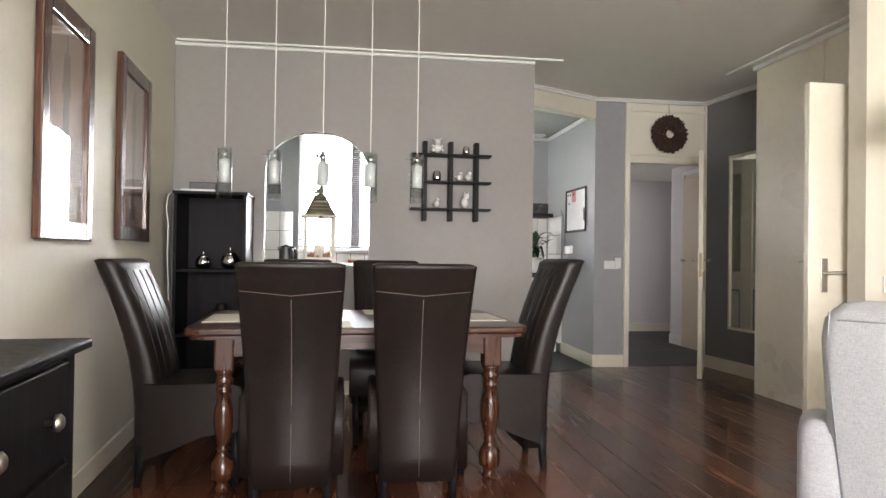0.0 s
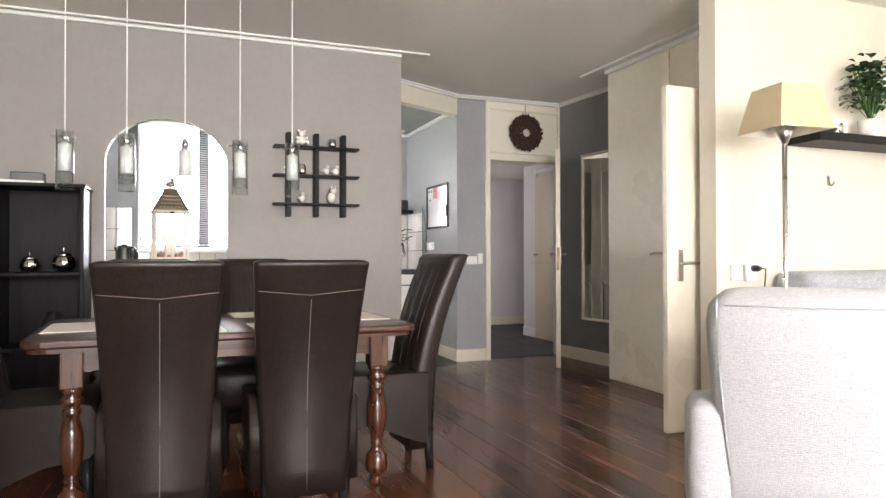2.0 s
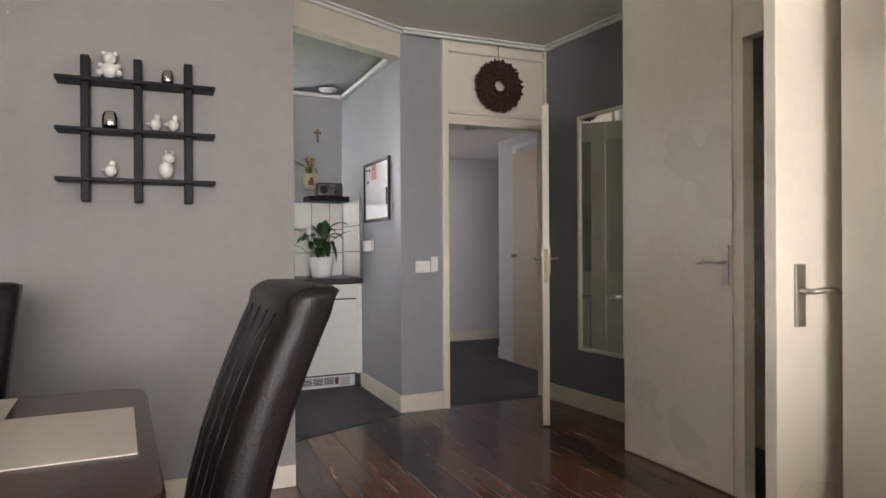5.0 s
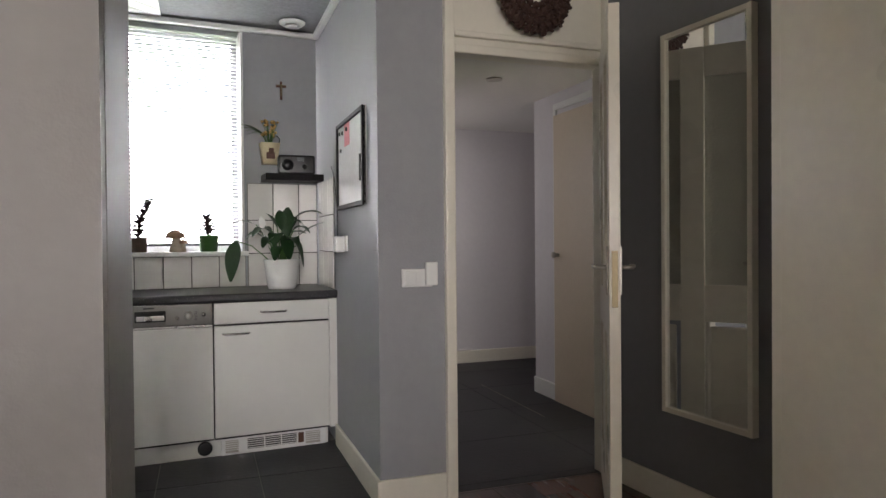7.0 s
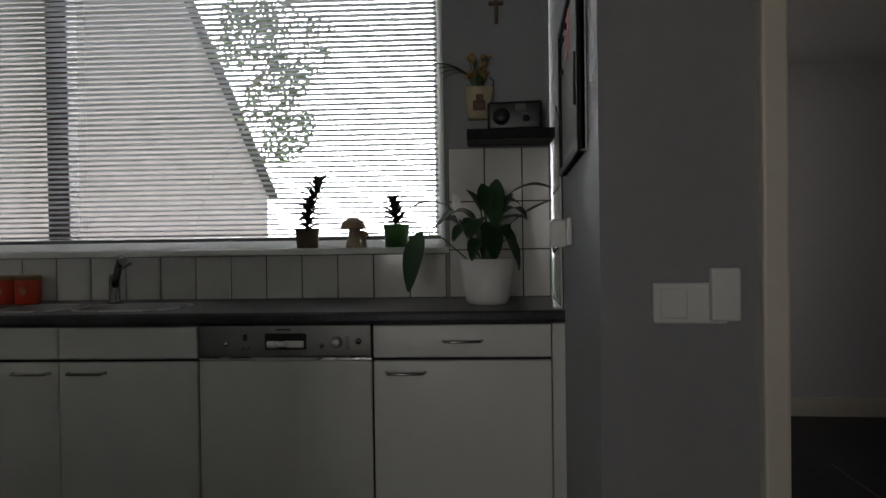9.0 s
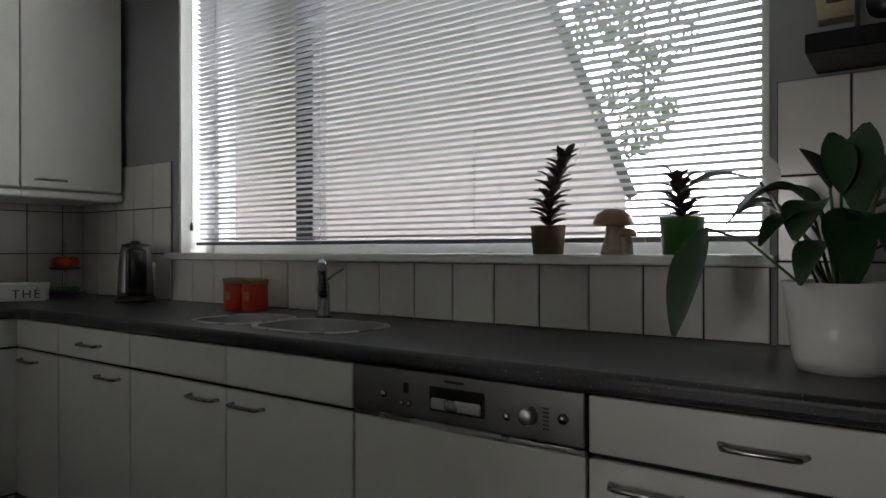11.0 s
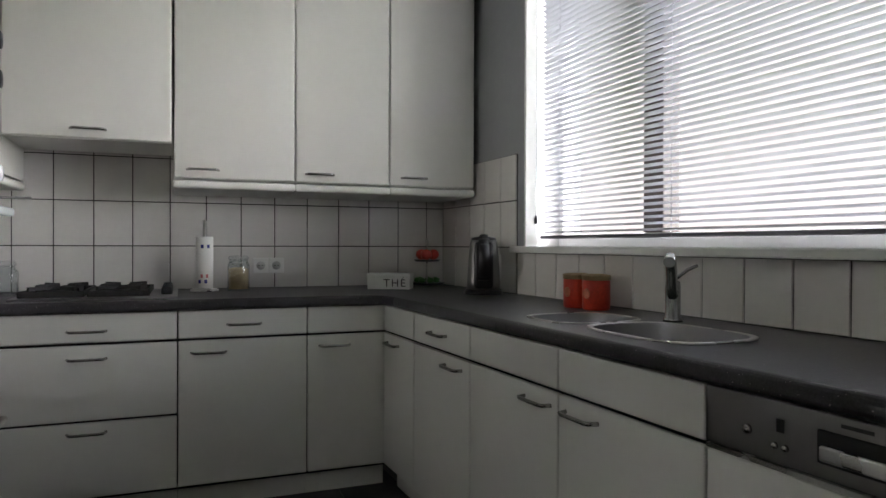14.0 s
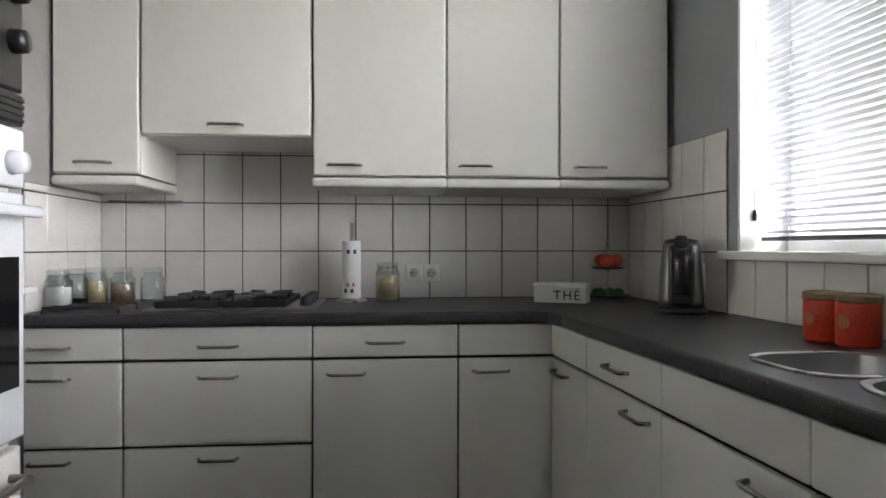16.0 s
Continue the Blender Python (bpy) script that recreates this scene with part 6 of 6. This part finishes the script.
for k, (x, y) in enumerate(((0.80, 7.70), (0.895, 7.715))):
    rc = thing("red_canister", T(x - 0.012, y, TOPZ) @ Matrix.Diagonal((0.93, 0.93, 0.92, 1)), "red enamel canister with a woven rattan lid", "canister", "red canisters by the sink")
    part("body", lathe(B(), [(0, 0), (0.046, 0), (0.05, 0.006), (0.05, 0.105), (0.047, 0.11), (0, 0.11)], 28), M_RED, rc)
    part("lid", lathe(B(), [(0.05, 0.108), (0.053, 0.112), (0.05, 0.117), (0.053, 0.121), (0.05, 0.127), (0.03, 0.13), (0, 0.13)], 28), M_RATTAN, rc)
    part("motif", ball(B(), (0.012, -0.049, 0.06), 0.022, 2, (1, 0.12, 0.9)), M_WORN, rc, "faded flower motif")

# window sill ornaments


def pine_plant(m, h, lean, pot_mat, pot_r, pot_h, label, n=46):
    p = thing("cone_plant", m, label, "ornament", "ornaments on the window sill")
    part("pot", lathe(B(), [(0, 0), (pot_r * 0.86, 0), (pot_r, pot_h * 0.9), (pot_r * 1.04, pot_h), (pot_r * 0.9, pot_h), (pot_r * 0.85, pot_h * 0.85), (0, pot_h * 0.85)], 24), pot_mat, p)
    bm = B()
    for i in range(n):
        k = i / n
        a = i * 2.4
        c = Vector((lean * k * k, 0, pot_h * 0.9 + h * k))
        r = (0.072 if k > 0.12 else 0.058) * (1 - 0.42 * k)
        tip = c + Vector((math.cos(a) * r, math.sin(a) * r, 0.022 + 0.018 * k + 0.006 * math.sin(i * 5.1)))
        leaf(bm, c, tip, 0.019 * (1 - 0.35 * k), 0.006, 0.4, 4)
        leaf(bm, c + Vector((0, 0, 0.002)), tip + Vector((0, 0, 0.003)), 0.012 * (1 - 0.4 * k), 0.01, -0.2, 4)
    part("cone", bm, M_CONE, p, "dark pine cone scales")
    part("core", tube(B(), [(0, 0, pot_h * 0.8), (lean * 0.25, 0, pot_h + h * 0.5), (lean, 0, pot_h * 0.9 + h)], 0.007, 6), M_CONE, p)
    return p


pine_plant(kit(2.64, 0.005, 1.058), 0.20, 0.062, M_POTB, 0.05, 0.082, "tall pine cone standing in a woven brown pot", 40)
pine_plant(kit(3.015, 0.005, 1.058), 0.105, -0.012, M_POTG, 0.055, 0.095, "short dark pine cone in a green glazed pot", 26)
mu = thing("mushroom_ornament", kit(2.84, 0.005, 1.058), "glazed brown ceramic double mushroom on the sill", "ornament", "ornaments on the window sill")
part("stem", lathe(B(), [(0, 0), (0.04, 0), (0.036, 0.02), (0.027, 0.05), (0.024, 0.085), (0, 0.09)], 20), M_MUSHST, mu)
part("cap", lathe(B(), [(0.02, 0.08), (0.05, 0.076), (0.055, 0.085), (0.045, 0.108), (0.022, 0.122), (0, 0.125)], 24, T(-0.006, 0)), M_MUSH, mu)
part("small_stem", lathe(B(), [(0, 0), (0.018, 0), (0.014, 0.05), (0, 0.052)], 16, T(0.034, -0.01)), M_MUSHST, mu)
part("small_cap", lathe(B(), [(0.01, 0.046), (0.026, 0.048), (0.02, 0.066), (0, 0.072)], 18, T(0.036, -0.01)), M_MUSH, mu)

# peace lily on the worktop
pe = thing("peace_lily", kit(3.385, -0.285, TOPZ), "peace lily with glossy dark leaves in a white pot", "houseplant")
part("pot", lathe(B(), [(0, 0), (0.074, 0), (0.082, 0.02), (0.101, 0.165), (0.094, 0.165), (0.09, 0.15), (0, 0.15)], 32), M_POTW, pe, "white plastic pot")
part("soil", lathe(B(), [(0, 0.1505), (0.088, 0.1505), (0.05, 0.156), (0, 0.157)], 20), M_SOIL, pe)
lf, stm = B(), B()
LILY = ((0.03, 0.0, 0.285, 0.04, 0.02, 0.46, 0.032), (0.08, 0.03, 0.40, 0.25, 0.06, 0.425, 0.022), (0.09, -0.02, 0.295, 0.24, -0.03, 0.375, 0.02),
        (-0.14, 0.0, 0.36, -0.30, 0.02, 0.345, 0.019), (-0.06, -0.03, 0.33, -0.17, -0.08, 0.29, 0.036), (-0.02, 0.02, 0.34, -0.075, 0.05, 0.425, 0.024),
        (0.04, -0.05, 0.29, 0.10, -0.09, 0.16, 0.03), (-0.02, -0.05, 0.24, -0.055, -0.10, 0.16, 0.026), (0.0, -0.04, 0.30, 0.025, -0.09, 0.16, 0.034),
        (0.08, -0.01, 0.24, 0.115, -0.03, 0.12, 0.022), (-0.08, 0.03, 0.27, -0.19, 0.05, 0.30, 0.024), (0.05, 0.04, 0.32, 0.10, 0.08, 0.41, 0.026),
        (-0.04, 0.04, 0.30, -0.12, 0.09, 0.36, 0.026), (0.02, 0.06, 0.28, 0.16, 0.10, 0.31, 0.026), (0.06, -0.04, 0.33, 0.14, -0.10, 0.31, 0.026),
        (-0.05, -0.04, 0.28, -0.12, -0.11, 0.23, 0.028), (0.0, 0.0, 0.33, -0.015, -0.03, 0.44, 0.025), (0.02, -0.05, 0.27, 0.07, -0.12, 0.24, 0.03), (-0.1, 0.0, 0.31, -0.2, -0.02, 0.27, 0.026), (0.03, 0.03, 0.36, 0.13, 0.02, 0.36, 0.026), (-0.03, -0.06, 0.31, -0.06, -0.12, 0.24, 0.032), (-0.245, 0.01, 0.27, -0.285, -0.075, 0.05, 0.032))
for x0, y0, z0, x1, y1, z1, w in LILY:
    b0, b1, tip = Vector((x0 * 0.25, y0 * 0.25, 0.152)), Vector((x0, y0, z0)), Vector((x1, y1, z1))
    tube(stm, [b0, b0 * 0.45 + b1 * 0.55 + Vector((0, 0, 0.025)), b1], 0.003, 6)
    leaf(lf, b1, tip, w * 1.35, 0.025 if z1 < z0 + 0.06 else 0.008, 0.28, 9)
part("leaves", lf, M_LEAF, pe, "glossy dark green pointed leaves")
part("stems", stm, M_STEM, pe)
bm = B()
leaf(bm, (-0.115, -0.04, 0.33), (-0.12, -0.045, 0.405), 0.024, 0.0, 0.45, 6)
tube(bm, [(-0.02, -0.01, 0.152), (-0.08, -0.03, 0.25), (-0.115, -0.04, 0.335)], 0.0028, 6)
part("flower", bm, M_POTW, pe, "white spathe flower")

# wall shelf with radio, cross, planter, board, charger
ksf = solid("black_wall_shelf", box(B(), 3.315, 3.652, -0.20, -0.002, 1.468, 1.508, 0.003), M_BLACKWOOD, KIT, "black floating shelf in the kitchen corner", "shelf")
ra = thing("radio", kit(3.505, -0.10, 1.508, -6), "black table radio with a small display", "radio")
part("case", rounded(B(), -0.105, 0.11, -0.05, 0.05, 0, 0.115, 0.014), M_BLACK, ra)
part("display", box(B(), 0.005, 0.045, -0.0515, -0.049, 0.078, 0.102), mat("grey_display", (0.05, 0.055, 0.06), 0.3), ra)
part("dial", lathe(B(), [(0, 0), (0.014, 0), (0.012, 0.012), (0, 0.013)], 16, pose(0.048, -0.05, 0.045, 90)), M_IRON, ra)
part("grille", lathe(B(), [(0, 0), (0.034, 0), (0.034, 0.002), (0, 0.002)], 20, pose(-0.05, -0.05, 0.055, 90)), M_BLACK, ra)
cr = thing("crucifix", kit(3.44, 0, 2.03) @ Matrix.Diagonal((0.72, 1, 0.85, 1)), "small brown wooden crucifix on the kitchen wall", "crucifix")
part("cross", box(box(B(), -0.009, 0.009, -0.012, -0.001, -0.07, 0.06, 0.002), -0.042, 0.042, -0.0125, -0.0015, 0.018, 0.036, 0.002), M_PINKW, cr)
part("figure", box(box(B(), -0.006, 0.006, -0.02, -0.012, -0.045, 0.04, 0.003), -0.032, 0.032, -0.018, -0.012, 0.028, 0.034, 0.001), M_BRASS, cr)
wp = thing("wall_planter", kit(3.365, -0.003, 1.575), "cream tin wall planter with dried flowers", "planter")
bm = B()
loft(bm, [[(-w, -0.001, z), (w, -0.001, z), (w * 0.9, -d3, z), (-w * 0.9, -d3, z)] for z, w, d3 in ((0.0, 0.045, 0.05), (0.06, 0.052, 0.06), (0.125, 0.06, 0.075))])
part("tin", bm, M_TERRA, wp)
part("motif", box(box(B(), -0.025, 0.025, -0.066, -0.058, 0.03, 0.07, 0.004), -0.012, 0.018, -0.07, -0.06, 0.06, 0.095, 0.004), M_PINKW, wp, "faded brown printed motif")
part("handle", tube(B(), [(0.055, -0.02, 0.12), (0.062, -0.01, 0.16), (0.045, -0.004, 0.175)], 0.0025, 6), M_IRON, wp)
fb, fsx = B(), B()
for i in range(34):
    a, r, h = random.uniform(0, 6.28), random.uniform(0.01, 0.075), random.uniform(0.17, 0.26)
    p = (r * math.cos(a), -0.035 + r * 0.4 * math.sin(a), h)
    tube(fsx, [(0, -0.035, 0.11), (p[0] * 0.5, p[1], h * 0.75), p], 0.0015, 4)
    ball(fb, p, random.uniform(0.006, 0.013), 1)
for i in range(4):
    leaf(fsx, (-0.03, -0.05, 0.17), (-0.14 - 0.02 * i, -0.06, 0.16 + 0.02 * i), 0.012, 0.02)
part("flower_heads", fb, M_STRAW, wp)
part("stems", fsx, M_STEM, wp)
wb = thing("memo_board", T(3.02, 6.69, 0, 90), "white memo board in a dark frame with notes", "whiteboard")
y0, y1, z0, z1, f = 0.0, 0.60, 1.272, 1.712, 0.022
part("panel", box(B(), y0, y1, 0.001, 0.012, z0, z1), mat("gloss_white_board", (0.78, 0.78, 0.78), 0.12), wb)
bm = box(B(), y0, y0 + f, 0.001, 0.022, z0, z1, 0.003)
box(bm, y1 - f, y1, 0.001, 0.022, z0, z1, 0.003)
box(bm, y0 + f, y1 - f, 0.001, 0.0215, z0, z0 + f, 0.003)
box(bm, y0 + f, y1 - f, 0.001, 0.0215, z1 - f, z1, 0.003)
part("frame", bm, M_BLACKWOOD, wb, "dark wooden frame")
part("note", box(B(), 0.3, 0.42, 0.012, 0.0135, 1.58, 1.69), M_PINK, wb, "pink paper note")
for y, z in ((0.36, 1.66), (0.46, 1.655), (0.5, 1.57), (0.53, 1.66)):
    part("magnet", lathe(B(), [(0, 0), (0.011, 0), (0.009, 0.006), (0, 0.007)], 12, pose(y, 0.0135, z, -90)), M_BLACK, wb)
part("marker", tube(B(), [(0.04, 0.02, 1.38), (0.04, 0.02, 1.50)], 0.007, 8), M_BLACK, wb)
cg = thing("wall_charger", T(3.02, 7.14, 1.10, 90), "white plug-in charger with a dangling cable", "charger")
part("socket_plate", box(B(), -0.04, 0.04, 0.001, 0.014, -0.04, 0.04, 0.004), M_PLASTIC, cg)
part("charger", rounded(B(), -0.02, 0.05, 0.014, 0.06, -0.045, 0.035, 0.008), M_PLASTIC, cg)
part("cable", tube(B(), [(0.05, 0.05, -0.03), (0.09, 0.045, -0.06), (0.14, 0.03, -0.05), (0.17, 0.012, 0.02), (0.2, 0.01, 0.2), (0.26, 0.012, 0.36), (0.3, 0.02, 0.42)], 0.0025, 6), M_BLACK, cg)
vn = thing("ceiling_vent", T(2.84, 7.76, KCEIL), "round white ceiling vent in the kitchen", "vent")
part("ring", lathe(B(), [(0.075, 0), (0.075, -0.008), (0.055, -0.022), (0.045, -0.018), (0.045, 0)], 28), M_WHITE, vn)
part("disc", lathe(B(), [(0, -0.03), (0.036, -0.028), (0.036, -0.02), (0, -0.018)], 24), M_WHITE, vn)

# ---- pieces: tiles and planks ----


def tile_mesh(w, h, t=0.006):
    bm = box(B(), 0.0022, w - 0.0022, -t, 0, 0.0022, h - 0.0022)
    bmesh.ops.bevel(bm, geom=[e for e in bm.edges if all(v.co.y < -t / 2 for v in e.verts)], offset=0.0018, segments=1, profile=0.5, affect="EDGES")
    return mesh_of(bm, M_TILE, "tile")


def tiles(name, m, cells, label):
    """A tiled splash: grout bed with each tile set proud of it; cells of (x, z, w, h)."""
    x0, x1 = min(c[0] for c in cells), max(c[0] + c[2] for c in cells)
    bm = B()
    for x, z, w, h in cells:
        box(bm, x, x + w, -0.003, 0, z, z + h)
    bed = setting(name, bm, M_GROUT, label, "wall tiles", m)
    cache = {}
    for x, z, w, h in cells:
        key = (round(w, 4), round(h, 4))
        if key not in cache:
            cache[key] = tile_mesh(w, h)
        o = new("tile", cache[key])
        o.parent = bed
        o.location = (x, -0.0025, z)
    return bed


TR = 0.2065
cells = []
for r in range(4):
    z = TOPZ + r * TR
    for i in range(15):
        y0, y1 = max(5.455, 5.394 + i * 0.1615), min(7.756, 5.394 + (i + 1) * 0.1615)
        if y1 - y0 < 0.01 or r == 3 and not 5.70 < y0 < 6.38:
            continue
        cells.append((y0 - 5.0, z, y1 - y0, TR if r < 3 else 0.155))
tiles("tiles_west", T(-0.64, 5.0, 0, 90), cells, "white glazed splashback tiles with dark joints")
cells = [(0.02 + i * 0.1515, TOPZ + r * TR, 0.1515, TR if r < 2 else 0.03) for i in range(4) for r in range(3)]
tiles("tiles_end", T(0.0, 5.4525, 0, 180), cells, "white glazed splashback tiles at the end of the worktop")
cells = []
for i in range(16):
    cells.append((0.808 + i * 0.1508, TOPZ, 0.1508, 1.03 - TOPZ))
for r in range(3):
    for x, w in ((0.03, 0.1575), (0.1875, 0.1575), (0.345, 0.1575), (0.5025, 0.1575), (0.66, 0.14)):
        cells.append((x, TOPZ + r * TR, w, TR))
    for x, w in ((3.235, 0.149), (3.384, 0.154), (3.538, 0.112)):
        cells.append((x, (TOPZ, 1.043, 1.241)[r], w, (1.043 - TOPZ, 0.198, 0.221)[r]))
tiles("tiles_window", KIT @ T(0, -0.0005, 0), cells, "white glazed splashback tiles under the window")
cells = [(i * 0.1575, TOPZ + r * TR, 0.1575, TR) for i in range(3) for r in range(3)]
tiles("tiles_right", T(3.02, 7.94, 0, -90), cells, "white glazed splashback tiles beside the worktop")


def floor_tiles(bed, poly, w, h, x0, y0, ang=0.0):
    c, s = math.cos(radians(ang)), math.sin(radians(ang))
    for i in range(-14, 14):
        for j in range(-14, 14):
            q = [(x0 + a * c - b * s, y0 + a * s + b * c) for a, b in ((i * w + 0.002, j * h + 0.002), ((i + 1) * w - 0.002, j * h + 0.002), ((i + 1) * w - 0.002, (j + 1) * h - 0.002), (i * w + 0.002, (j + 1) * h - 0.002))]
            q = clip_poly(q, poly)
            if len(q) > 2:
                o = new("tile", mesh_of(prism(B(), q, 0.0, 0.004), M_SLATE, "tile"))
                o.parent = bed


floor_tiles(floor_kitchen, [(-0.62, 5.56), (2.12, 6.06), (3.015, 6.46), (3.015, 7.5), (-0.62, 7.28)], 0.45, 0.45, 2.125, 6.15)
floor_tiles(floor_hall, [(3.34, 6.535), (4.12, 6.535), (4.615, 6.6), (5.58, 8.2), (5.58, 9.4), (3.34, 9.4)], 0.9, 0.6, 4.20, 6.6)

# hardwood planks along the walk
PW = 0.176
poly = [(-0.60, -2.54), (5.6, -2.54), (5.6, 6.62), (-0.60, 6.62)]
for i in range(37):
    x = -0.684 + i * PW
    y = -2.6 - random.uniform(0, 1.6)
    while y < 6.62:
        L2 = random.uniform(1.5, 2.6)
        q = clip_poly([(x + 0.0013, y + 0.0008), (x + PW - 0.0013, y + 0.0008), (x + PW - 0.0013, y + L2 - 0.0008), (x + 0.0013, y + L2 - 0.0008)], poly)
        y += L2
        if len(q) > 2 and not (max(p[0] for p in q) < 2.0 and min(p[1] for p in q) > 5.5):
            o = new("plank", mesh_of(prism(B(), q, -0.013, 0.0), M_FLOOR, "plank"))
            o.parent = floor_sub

for x, y0, y1, bed in ((2.308, 2.2, 5.1, floor_sub), (2.66, 1.2, 5.4, floor_sub), (2.836, 1.4, 5.46, floor_sub), (3.012, 4.6, 5.3, floor_sub), (3.188, 3.6, 4.8, floor_sub), (4.33, 7.5, 8.5, floor_hall)):
    part("seam", box(B(), x - 0.0022, x + 0.0022, y0, y1, -0.001, 0.0007 if bed is floor_sub else 0.0048), M_DUST, bed, "pale dusty joint")
